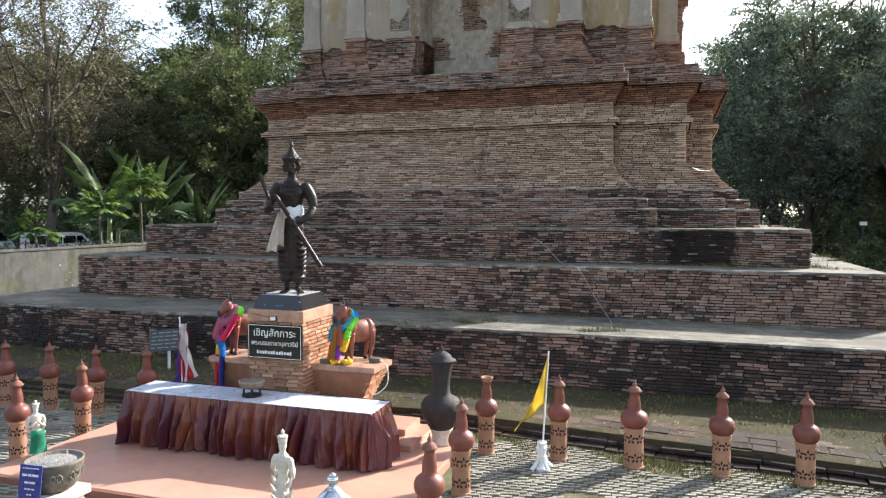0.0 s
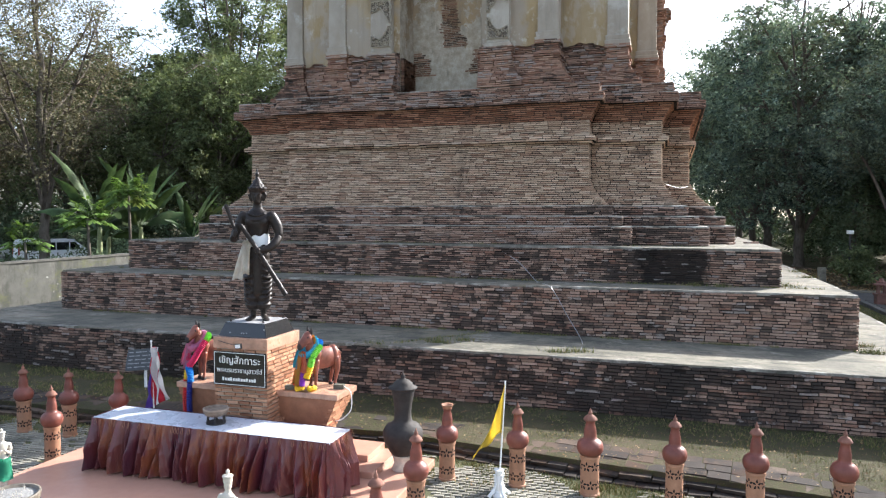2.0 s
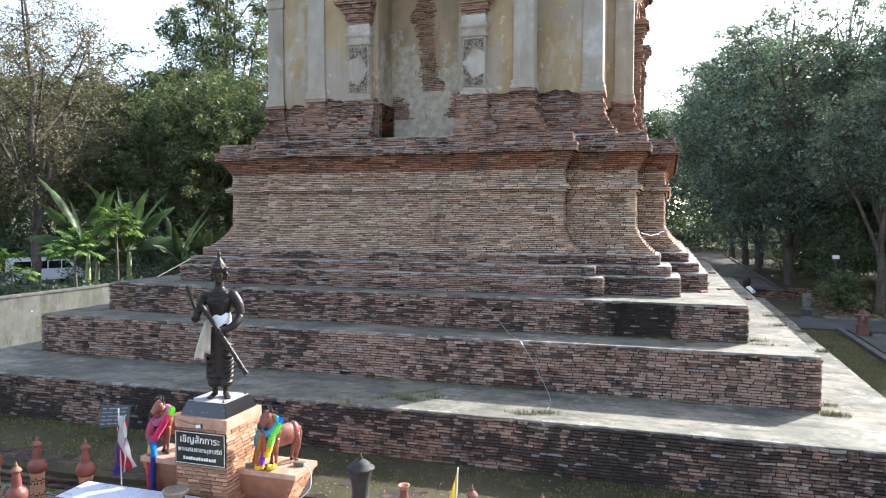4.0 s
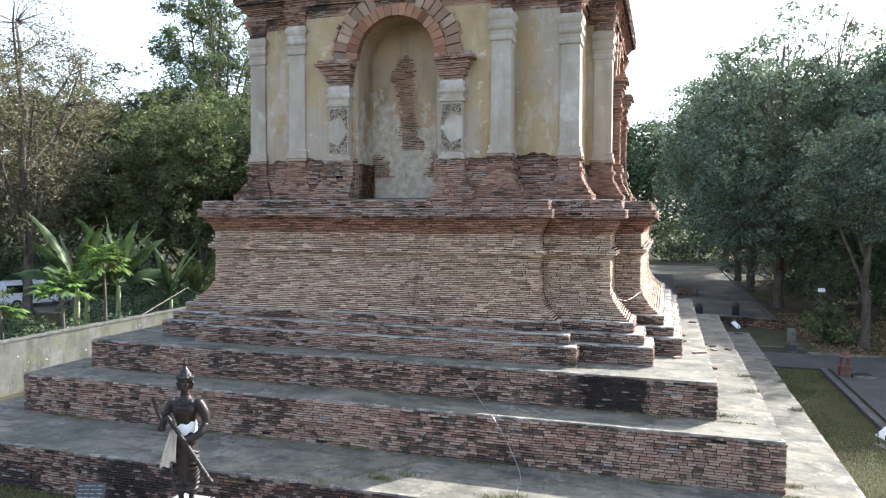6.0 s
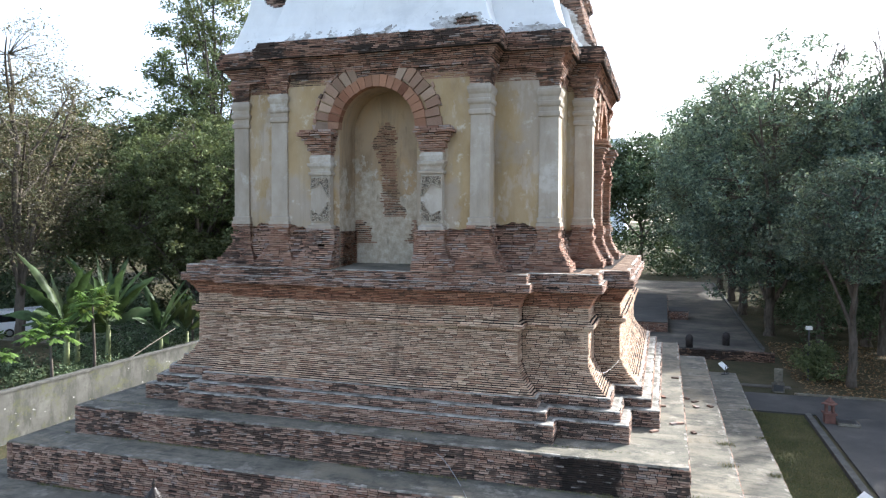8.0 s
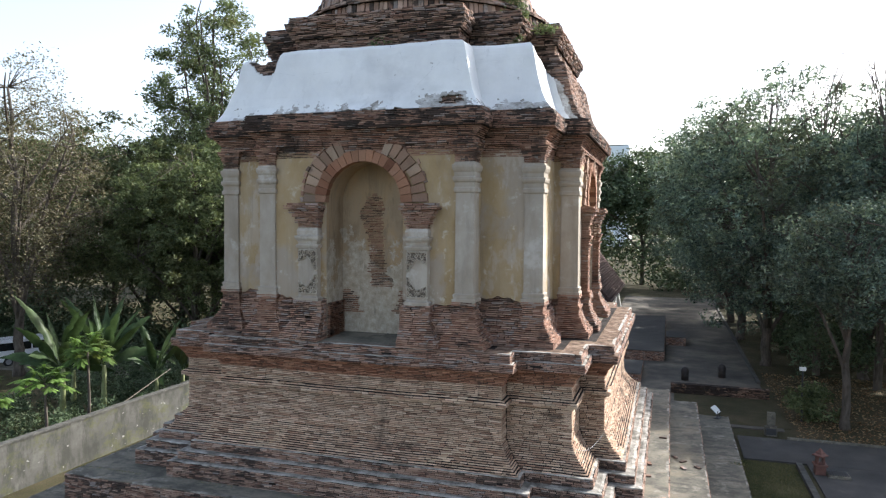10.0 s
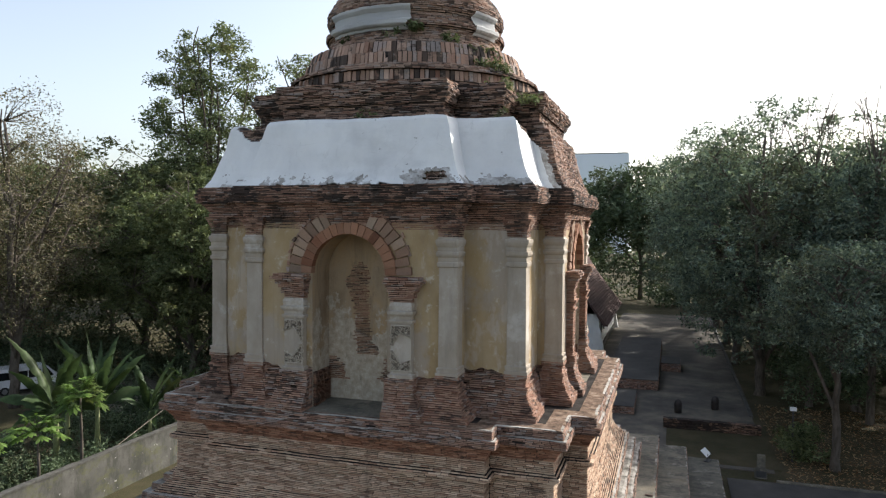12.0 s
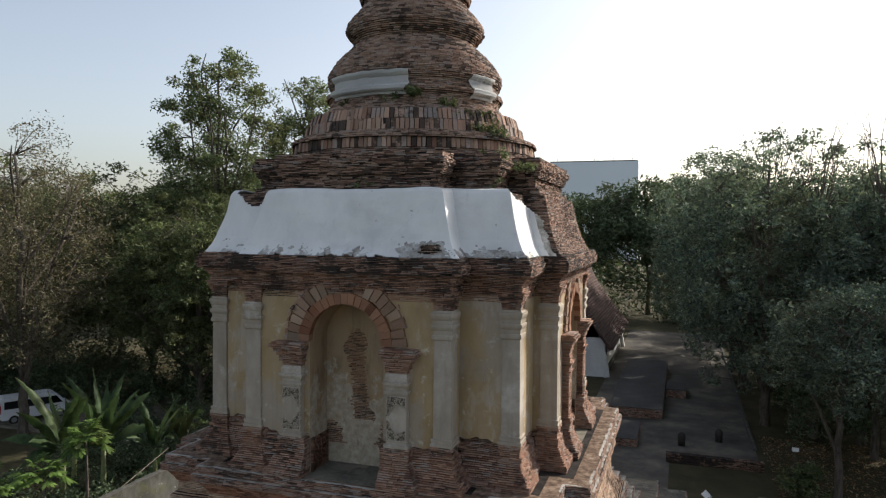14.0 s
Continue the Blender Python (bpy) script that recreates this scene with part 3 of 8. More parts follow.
def tread(z, o, dims, depth, name="tread", thick=0.022):
    """Worn lime topping on one step, broken along its edge."""
    outer, inner = plan(*(d + o - 0.02 for d in dims)), plan(*(d + o - depth for d in dims))
    bm = bmesh.new()
    a, b, c, e = [], [], [], []
    for (p, q), (p2, q2) in zip(zip(outer, outer[1:] + outer[:1]), zip(inner, inner[1:] + inner[:1])):
        n = max(4, int(math.dist(p, q) / 0.16))
        for i in range(n):
            t = i / n
            x, y = p[0] + (q[0] - p[0]) * t, p[1] + (q[1] - p[1]) * t
            w = 0.0 if i == 0 else 0.035 * (noise.noise(Vector((x * 2.3, y * 2.3, z))) + 0.6 * noise.noise(Vector((x * 9, y * 9, z)))) - 0.02
            f = 1 + w / 7
            a.append(bm.verts.new((x * f, y * f, z - 0.012)))
            b.append(bm.verts.new((x * f, y * f, z + thick)))
            e.append(bm.verts.new((x * (f - 0.011 - 0.004 * noise.noise(Vector((x * 5, y * 5, z)))), y * (f - 0.011), z + thick + 0.006)))
            c.append(bm.verts.new((p2[0] + (q2[0] - p2[0]) * t, p2[1] + (q2[1] - p2[1]) * t, z + thick + 0.01)))
    m = len(a)
    for i in range(m):
        j = (i + 1) % m
        q = b[i].co
        lime = noise.noise(Vector((q.x * 0.9, q.y * 0.9, z))) + 0.5 * noise.noise(Vector((q.x * 3.1, q.y * 3.1, z))) > (-0.4 if name == "tread" else -0.2)
        bm.faces.new((a[i], a[j], b[j], b[i])).material_index = int(lime)
        bm.faces.new((b[i], b[j], e[j], e[i])).material_index = int(lime)
        bm.faces.new((e[i], e[j], c[j], c[i]))
    ob = part(name, bm, M["nosing"] if name == "tread" else M["ledge"], stupa, "worn topping of the step with a pale lime edge")
    ob.data.materials.append(M["tread_lime"])
    return ob


for z, o, depth in ((3.44, 1.22, 0.3), (3.71, 0.98, 0.34), (3.99, 0.70, 0.16)):
    tread(z, o, BODY, depth)
red = Bricks()
lay(red, [(6.37, 0.03), (6.56, 0.11), (6.72, 0.22), (6.83, 0.31)], BODY, 0.8)
red.build("red_brickwork", M["brick_red"], stupa)
corn = Bricks()
lay(corn, [(6.83, 0.41), (7.08, 0.42)], BODY, 0.9, 0.004)
lay(corn, [(7.08, 0.3), (7.34, 0.29)], BODY, 1.1, 0.012, depth=0.6)
tread(7.34, 0.29, BODY, 0.6, "ledge", 0.012)
tread(7.08, 0.41, BODY, 0.16, "ledge", 0.01)
corn.build("cornice_brickwork", M["brick_dark"], stupa)

# plinth of the plastered storey: a low block, then one step to each course
TOWER = (3.65, 5.5, 6.24, 6.88, 3.48, 5.9, 3.6)
FOOT = [(7.34, 0.42), (7.58, 0.41), (7.59, 0.34), (8.08, 0.06), (8.22, 0.06)]
WALL_FOOT = [(7.34, 0.3), (7.52, 0.28), (7.53, 0.15), (8.0, 0.06), (8.3, -0.02)]
plinth = Bricks()
for z0, z1 in courses(7.34, 8.3, 0.063):
    o = interp(WALL_FOOT, (z0 + z1) / 2)
    lay(plinth, [(z0, o), (z1, o)], TOWER, 0.9, 0.008, depth=0.4, gap_at=1.27, deep=True, high=0.063)
plinth.build("plinth_brickwork", M["brick_dark"], stupa)
bare_brick = Bricks()
lay(bare_brick, [(8.3, -0.1), (9.35, -0.1)], TOWER, 1.1, 0.0, depth=0.3, gap_at=1.27, deep=True)
bare_brick.build("bared_brickwork", M["brick_dark"], stupa)
core_rings.extend([(9.35, plan(*CORE)), (13.0, plan(*CORE))])

# cornice over the storey
upper = Bricks()
lay(upper, [(13.0, -0.06), (13.36, -0.02)], TOWER, 0.8)
lay(upper, [(13.36, 0.06), (13.48, 0.08)], TOWER, 0.8)
lay(upper, [(13.48, 0.02), (13.66, 0.14), (13.82, 0.27)], TOWER, 0.8)
upper.build("upper_cornice_brickwork", M["brick_red_dark"], stupa)
lip = Bricks()
lay(lip, [(13.82, 0.36), (13.98, 0.4), (14.16, 0.42)], TOWER, 0.9, 0.004)
lay(lip, [(14.16, 0.36), (14.36, 0.3)], TOWER, 1.3, 0.03, depth=0.5)
lip.build("cornice_lip_brickwork", M["brick_lip"], stupa)
slope = Bricks()
ROOF = [(14.36, 0.1), (14.6, -0.06), (14.9, -0.2), (15.3, -0.33), (15.7, -0.43), (16.1, -0.52), (16.38, -0.6)]
lay(slope, ROOF, TOWER, 1.6, 0.006, depth=0.4)
slope.build("roof_brickwork", M["brick_roof"], stupa)

# brick block over the white roof
TOP = (2.95, 4.45, 5.4, 5.95, 2.85, 4.75, 2.9)
block = Bricks()
lay(block, [(16.35, 0.1), (16.6, 0.02)], TOP, 2.0, 0.01)
lay(block, [(16.6, -0.12), (16.95, -0.1)], TOP, 1.7)
lay(block, [(16.95, -0.02), (17.15, 0.05), (17.3, 0.14), (17.45, 0.16)], TOP, 1.8)
lay(block, [(17.45, 0.08), (17.66, 0.05)], TOP, 2.0, 0.03, depth=0.5)
block.build("block_brickwork", M["brick_roof"], stupa)
core = bmesh.new()
rings = [[core.verts.new((x, y, z)) for x, y in poly] for z, poly in core_rings]
for a, b in zip(rings, rings[1:]):
    for i in range(20):
        core.faces.new((a[i], a[(i + 1) % 20], b[(i + 1) % 20], b[i]))
core.faces.new(rings[0][::-1])
core.faces.new(rings[-1])
part("core", core, M["mortar"], stupa, "dark mortar core between the bricks")


# white plaster skirt left on the front part of the roof
def white_skirt(first, count, name="roof_plaster"):
    table = [(14.3, 0.24), (14.4, 0.16), (14.6, 0.03), (14.9, -0.1), (15.3, -0.22), (15.7, -0.32), (16.1, -0.41), (16.36, -0.48)]
    rows = [(z, interp(table, z)) for z in [14.3 + 0.028 * i for i in range(25)] + [15.0 + 0.068 * i for i in range(1, 21)]] + [(16.47, -0.56), (16.5, -0.75)]
    edges = []
    bm = bmesh.new()
    rings = []
    for z, o in rows:
        poly = plan(*(d + o for d in TOWER))
        ring = []
        for e in range(first, first + count):
            (ax, ay), (bx, by) = poly[e % 20], poly[(e + 1) % 20]
            n = 140 if e % 5 == 0 else 30
            for i in range(n + (e == first + count - 1)):
                if z == rows[0][0]:
                    edges.append((e % 20, i / n))
                t = i / n
                x, y = ax + (bx - ax) * t, ay + (by - ay) * t
                w = 0.035 * noise.noise(Vector((x * 1.3, y * 1.3, z * 1.3)))
                dz = (0.16 * noise.noise(Vector((x * 1.2, y * 1.2, 3))) + 0.05 * noise.noise(Vector((x * 6, y * 6, 3)))) * max(0.0, 1 - (z - 14.3) / 0.35)
                if z > 16.2:
                    dz = 0.07 * noise.noise(Vector((x * 0.9, y * 0.9, 7)))
                ring.append(bm.verts.new((x * (1 + w / 6), y * (1 + w / 6), z + dz)))
        rings.append(ring)
    for k, (a, b) in enumerate(zip(rings, rings[1:])):
        for i in range(len(a) - 1):
            e, t = edges[i]
            z = rows[k][0]
            v = a[i].co
            rag = noise.noise(v * 2.6) + 0.6 * noise.noise(v * 7.0) + 0.35 * noise.noise(v * 17.0)
            worn = e == 0 and ((t - 0.86) / 0.13) ** 2 + ((z - 14.62) / 0.26) ** 2 + 0.75 * rag < 0.75
            worn |= e == 2 and ((t - 0.45) / 0.4) ** 2 + ((z - 14.5) / 0.12) ** 2 + 0.6 * rag < 0.6
            worn |= e == 4 and t > 0.34 + 0.1 * rag - 0.1 * (z - 15.0)
            fallen = e == 4 and t > 0.6 + 0.12 * rag - 0.14 * (z - 15.0)
            fallen |= e == 18 and z > 16.16 + 0.26 * math.cos(t * 6.3) + 0.04 * rag
            fallen |= e == 0 and ((t - 0.885) / 0.085) ** 2 + ((z - 14.62) / 0.17) ** 2 + 0.8 * rag < 0.42
            fallen |= e == 3 and z > 16.3 - 0.4 * t + 0.1 * rag
            fallen |= e == 4 and z > 15.9 - 0.5 * t + 0.1 * rag
            fallen |= 0.5 * rag > (z - 14.34) * 4.0
            worn |= 0.8 * rag > (z - 14.52) * 2.4 and noise.noise(v * 1.4) > -0.15
            if not fallen:
                f = bm.faces.new((a[i], a[i + 1], b[i + 1], b[i]))
                f.material_index = int(worn)
    bmesh.ops.delete(bm, geom=[v for v in bm.verts if not v.link_faces], context="VERTS")
    bmesh.ops.recalc_face_normals(bm, faces=bm.faces)
    bmesh.ops.solidify(bm, geom=bm.faces[:], thickness=0.045)
    ob = part(name, bm, M["white_plaster"], stupa, "curved skirt of patched white lime plaster")
    ob.data.materials.append(M["worn_lime"])
    return ob


white_skirt(17, 8)

# round tiers and bell
SPX, SPY = -0.22, 0.0
spire = Bricks()
spire_profile = []


def round_courses(table, rough=1.2, width=0.26, skip=0.0):
    for z0, z1 in courses(table[0][0], table[-1][0]):
        r = interp(table, (z0 + z1) / 2)
        spire.ring(r, z0, z1, SPX, SPY, width=width, rough=rough, skip=skip)
        spire_profile.extend([(r - 0.04, z0), (r - 0.04, z1 - 0.003)])


soldiers = Bricks()


def soldier(r, z0, z1, lean=0.0):
    soldiers.ring(r, z0, z1, SPX, SPY, width=0.17, rough=1.9, lean=lean, gap=0.026)
    spire_profile.extend([(r - 0.05, z0), (r - 0.05 - lean, z1)])


round_courses([(17.4, 4.72), (17.98, 4.72)], 1.8)
soldier(4.76, 17.98, 18.33, 0.03)
round_courses([(18.33, 4.86), (18.46, 4.84), (18.52, 4.62), (18.63, 4.44)], 1.8)
soldier(4.35, 18.63, 19.02, 0.06)
soldier(4.2, 19.03, 19.42, 0.12)
round_courses([(19.42, 3.92), (19.55, 3.62), (19.78, 3.42)], 1.6)
round_courses([(19.78, 3.38), (20.1, 3.36), (20.16, 3.5), (20.3, 3.52), (20.36, 3.36), (20.62, 3.3), (20.72, 3.4), (20.9, 3.48), (21.1, 3.46), (21.4, 3.3), (21.8, 2.98), (22.15, 2.6), (22.38, 2.36)], 1.4)
round_courses([(22.38, 2.34), (22.5, 2.42), (22.7, 2.62), (22.9, 2.76), (23.1, 2.74), (23.4, 2.52), (23.75, 2.2), (23.95, 2.06), (24.1, 2.05)], 1.4)
round_courses([(24.1, 2.15), (24.35, 2.25), (24.55, 2.05), (25.0, 1.68), (25.2, 1.72), (25.5, 1.42), (26.0, 1.12), (27.0, 0.7), (28.2, 0.32)], 1.4)
spire.build("spire_brickwork", M["brick_spire"], stupa)
soldiers.build("soldier_course", M["brick_soldier"], stupa)
spire_core = bmesh.new()
lathe(spire_core, spire_profile, 48, SPX, SPY)
part("spire_core", spire_core, M["mortar"], stupa)


def band(rows, a0, a1, n=24):
    bm = bmesh.new()
    rings = []
    for r, z in rows:
        e0, e1 = 5.0 * noise.noise(Vector((z * 4.1, a0, 0))), 4.0 * noise.noise(Vector((z * 3.7, a1, 5)))
        rings.append([bm.verts.new((SPX + r * math.cos(radians(a0 + e0 + (a1 + e1 - a0 - e0) * i / n)), SPY + r * math.sin(radians(a0 + e0 + (a1 + e1 - a0 - e0) * i / n)), z + 0.04 * noise.noise(Vector((i * 0.4, z, 0))))) for i in range(n + 1)])
    for a, b in zip(rings, rings[1:]):
        for i in range(n):
            bm.faces.new((a[i], a[i + 1], b[i + 1], b[i]))
    bmesh.ops.solidify(bm, geom=bm.faces[:], thickness=0.03)
    return bm


MOULD = [(3.36, 19.98), (3.42, 19.99), (3.44, 20.07), (3.54, 20.1), (3.61, 20.16), (3.61, 20.28), (3.56, 20.33), (3.43, 20.36), (3.42, 20.5), (3.42, 20.62), (3.47, 20.66), (3.53, 20.74), (3.54, 20.82), (3.46, 20.86)]
for a0, a1 in ((229, 287), (327, 350)):
    part("plaster_moulding", band(MOULD, a0, a1), M["white_plaster"], stupa, "surviving white plaster moulding")

# ------------------------------------------------------------ the plastered storey
def ragged(x, base, amp, seed):
    return base + amp * (noise.noise(Vector((x * 1.1, seed, 0))) + 0.5 * noise.noise(Vector((x * 4.3, seed, 5))))


def wall_skin(p, q, z1, seed, cut=None, low=8.62, amp=0.26, off=0.0):
    """One plaster face from p to q with a broken lower edge; cut: half-width and springing height of an arched opening in its middle."""
    p, q = Vector(p), Vector(q)
    L = (q - p).length
    d = (q - p) / L
    bm = bmesh.new()
    at = lambda s, z: bm.verts.new((p.x + d.x * s, p.y + d.y * s, z))
    mid = L / 2 + off
    spans = [(0, L)] if not cut else [(0, mid - cut[0]), (mid + cut[0], L)]
    for s0, s1 in spans:
        n = max(3, int((s1 - s0) / 0.09))
        lo = [at(s0 + (s1 - s0) * i / n, min(max(ragged(s0 + (s1 - s0) * i / n, low, amp, seed), 8.32), 10)) for i in range(n + 1)]
        hi = [at(s0 + (s1 - s0) * i / n, z1) for i in range(n + 1)]
        for i in range(n):
            bm.faces.new((lo[i], lo[i + 1], hi[i + 1], hi[i]))
    if cut:
        w, zs = cut
        n = 24
        arc = [at(mid - w * math.cos(math.pi * i / n), zs + w * math.sin(math.pi * i / n)) for i in range(n + 1)]
        top = [at(mid - w * math.cos(math.pi * i / n), z1) for i in range(n + 1)]
        for i in range(n):
            bm.faces.new((arc[i], arc[i + 1], top[i + 1], top[i]))
    return bm


NICHE_W, NICHE_Z = 1.27, 11.62
skin_plan = plan(*(d - 0.07 for d in TOWER))
for i, (p, q) in enumerate(zip(skin_plan, skin_plan[1:] + skin_plan[:1])):
    cut = (NICHE_W, NICHE_Z) if i % 5 == 0 else None
    part("plaster_wall", wall_skin(p, q, 13.42, i * 3.7, cut, off={0: 0.065, 10: -0.065}.get(i, 0.0)), M["plaster"], stupa, "stained ochre plaster wall face")

PILASTER = [(8.6, 0.04), (8.62, 0.06), (8.78, 0.07), (8.80, 0.03), (8.92, 0.05), (8.95, 0.0), (11.9, -0.012), (11.93, 0.05), (12.0, 0.06), (12.05, 0.05), (12.07, 0.01), (12.2, 0.015), (12.24, 0.07), (12.3, 0.095), (12.36, 0.09), (12.38, 0.025), (12.5, 0.03), (12.56, 0.08), (12.64, 0.115), (12.72, 0.11), (12.74, 0.04), (12.8, 0.02)]
PW = 0.58
heads = Bricks()
HEAD = [(12.78, 0.0), (12.98, 0.02), (13.2, 0.1), (13.36, 0.16)]
BASE = FOOT + [(8.24, 0.1), (8.36, 0.09), (8.37, 0.03), (8.42, 0.03), (8.58, 0.03), (8.59, 0.08), (8.7, 0.07)]
ta, tb, tcx, tcy, tal, tb2, tay = TOWER
SQUARES = [(x, y) for y in (-tcy, tcy - PW) for x in (ta - PW, -tal)] + [(x, y) for x in (tb - PW, -tb) for y in (-tb2, tb2 - PW)] + [(x, y) for x in (tcx - PW, -tcx) for y in (-tay, tay - PW)]
for x0, y0 in SQUARES:
    bm = bmesh.new()
    rings = []
    for z, o in PILASTER:
        o *= 0.68 if z > 11 else 1.0
        pts = rect(x0 - o, x0 + PW + o, y0 - o, y0 + PW + o)
        rings.append([bm.verts.new((px + 0.012 * noise.noise(Vector((z * 3, px, py))), py + 0.012 * noise.noise(Vector((px, z * 3, py))), z)) for px, py in pts])
    for a, b in zip(rings, rings[1:]):
        for i in range(4):
            bm.faces.new((a[i], a[(i + 1) % 4], b[(i + 1) % 4], b[i]))
    bm.faces.new(rings[-1])
    bmesh.ops.recalc_face_normals(bm, faces=bm.faces)
    bmesh.ops.bevel(bm, geom=[e for e in bm.edges if abs(e.verts[0].co.z - e.verts[1].co.z) > 0.5], offset=0.014, segments=2, affect="EDGES")
    part("pilaster", bm, M["pale"], stupa, "pale plaster pilaster with moulded capital")
    for table in (HEAD, BASE):
        for z0, z1 in courses(table[0][0], table[-1][0], 0.058):
            o = interp(table, (z0 + z1) / 2)
            heads.loop(rect(x0 - o, x0 + PW + o, y0 - o, y0 + PW + o), z0, z1, rough=0.9, depth=0.3, gap=0.012)
heads.build("pilaster_brickwork", M["brick_red_dark"], stupa)


def scroll_work(panel, pts, y):
    """Raised spirals and leaves within the outline pts, on a panel whose face lies at y."""
    inside = lambda x, z: sum((az > z) != (bz > z) and x < ax + (bx - ax) * (z - az) / (bz - az) for (ax, az), (bx, bz) in zip(pts, pts[1:] + pts[:1])) % 2
    bm = bmesh.new()

    def strip(line, wide):
        rows = []
        for i, (x, z) in enumerate(line):
            px, pz = line[max(i - 1, 0)]
            nx, nz = line[min(i + 1, len(line) - 1)]
            d = Vector((nx - px, nz - pz)).normalized() * wide
            rows.append([bm.verts.new(q) for q in ((x - d.y, y, z + d.x), (x, y - 0.035, z), (x + d.y, y, z - d.x))])
        for a, b in zip(rows, rows[1:]):
            for k in range(2):
                bm.faces.new((a[k], a[k + 1], b[k + 1], b[k]))

    strip(pts + pts[:1], 0.017)
    xs, zs = [p[0] for p in pts], [p[1] for p in pts]
    kept = []
    for _ in range(400):
        x, z = rng.uniform(min(xs), max(xs)), rng.uniform(min(zs), max(zs))
        rad = rng.uniform(0.045, 0.085)
        if not inside(x, z) or any((x - a) ** 2 + (z - b) ** 2 < (0.85 * (rad + c)) ** 2 for a, b, c in kept):
            continue
        kept.append((x, z, rad))
        a0, way = rng.uniform(0, 6.28), rng.choice((-1, 1))
        strip([(x + rad * (1 - i / 14) * math.cos(a0 + way * i * 0.62), z + rad * (1 - i / 14) * math.sin(a0 + way * i * 0.62)) for i in range(13)], 0.013)
    part("scroll", bm, M["scroll"], panel, "raised floral scrolls")


def niche(m, front, bare=False):
    """An arched niche with columns; front: distance of the wall face from the middle of the plan; bare: columns that have lost their plaster. Built facing -y."""
    w, zs, f = NICHE_W, NICHE_Z, front - 0.07
    back = f - 1.05
    # recess: floor, jambs, vault and back
    bm = bmesh.new()
    n = 20
    outline = [(-w, 7.36), (-w, zs)] + [(-w * math.cos(math.pi * i / n), zs + w * math.sin(math.pi * i / n)) for i in range(1, n)] + [(w, zs), (w, 7.36)]
    a = [bm.verts.new((x, -f - 0.01, z)) for x, z in outline]
    b = [bm.verts.new((x * 0.97, -back, z)) for x, z in outline]
    for i in range(len(outline) - 1):
        bm.faces.new((a[i], b[i], b[i + 1], a[i + 1]))
    bm.faces.new(b)
    rec = part("niche", bm, M["niche_plaster"], stupa, "arched niche with stained plaster back", m=m)
    bm = bmesh.new()
    v = [bm.verts.new(q) for q in ((-w, -f - 0.5, 7.352), (w, -f - 0.5, 7.352), (w, -back, 7.46), (-w, -back, 7.46))]
    bm.faces.new(v)
    part("sill", bm, M["concrete"], rec, "rubble-strewn sill")
    # bricks showing where the plaster has fallen from the back
    patch = Bricks()
    for z0, z1 in courses(8.95, 11.95, 0.052):
        z = (z0 + z1) / 2
        x0 = interp([(8.9, -0.25), (9.6, -0.3), (10.4, -0.28), (10.9, -0.42), (11.3, -0.62), (11.6, -0.5), (11.95, -0.15)], z)
        x1 = interp([(8.9, 0.55), (9.2, 0.5), (9.35, 0.28), (10.4, 0.22), (10.9, 0.16), (11.6, 0.2), (11.95, 0.0)], z)
        patch.run((x0 + rng.uniform(-0.08, 0.08), -back), (x1 + rng.uniform(-0.08, 0.08), -back), z0, z1, depth=0.12, rough=0.7, shift=0.022)
    for z0, z1 in courses(8.1, 8.85):
        patch.run((-w * 0.96, -back), (-0.55 + rng.uniform(-0.12, 0.12) - (z0 - 8.1) * 0.4, -back), z0, z1, depth=0.12, rough=0.7, shift=0.022)
        patch.run((0.55 + rng.uniform(-0.1, 0.1) + (z0 - 8.1) * 0.3, -back), (w * 0.96, -back), z0, z1, depth=0.12, rough=0.7, shift=0.022)
    for z0, z1 in courses(7.36, 8.5):
        e = w * 0.985
        patch.run((e, -f), (e, -back), z0, z1, depth=0.1)
        patch.run((-e, -back), (-e, -f), z0, z1, depth=0.1)
    patch.build("exposed_brickwork", M["niche_brick"], rec)
    # two rings of arch bricks
    for r0, r1, mat, count, out in ((w - 0.02, w + 0.33, M["arch_red"], 19, 0.15), (w + 0.35, w + 0.8, M["arch_pale"], 21, 0.1), (w + 0.82, w + 0.9, M["brick_dark_single"], 34, 0.07)):
        for i in range(count):
            gap = 0.005 if r0 < w else 0.011
            t0, t1 = math.pi * i / count + gap, math.pi * (i + 1) / count - gap
            mid = abs(math.pi * (i + 0.5) / count - math.pi / 2)
            if r0 > w and (rng.random() < (0.4 if r1 > w + 0.85 else 0.03) or mid < (0.42 if r1 < w + 0.85 else 0.55)):
                continue
            j = rng.normal(0, 0.004 if r0 < w else 0.03)
            bm = bmesh.new()
            vs = []
            for t in (t0, t1):
                for r in (r0 + j, r1 + j + rng.normal(0, 0.012 if r0 < w else 0.022)):
                    for y in (-f - out + rng.normal(0, 0.012), -f + 0.1):
                        vs.append(bm.verts.new((-r * math.cos(t), y, zs + r * math.sin(t))))
            for q in ((0, 1, 3, 2), (4, 6, 7, 5), (0, 4, 5, 1), (2, 3, 7, 6), (0, 2, 6, 4), (1, 5, 7, 3)):
                bm.faces.new([vs[k] for k in q])
            part("arch_brick", bm, mat, rec)
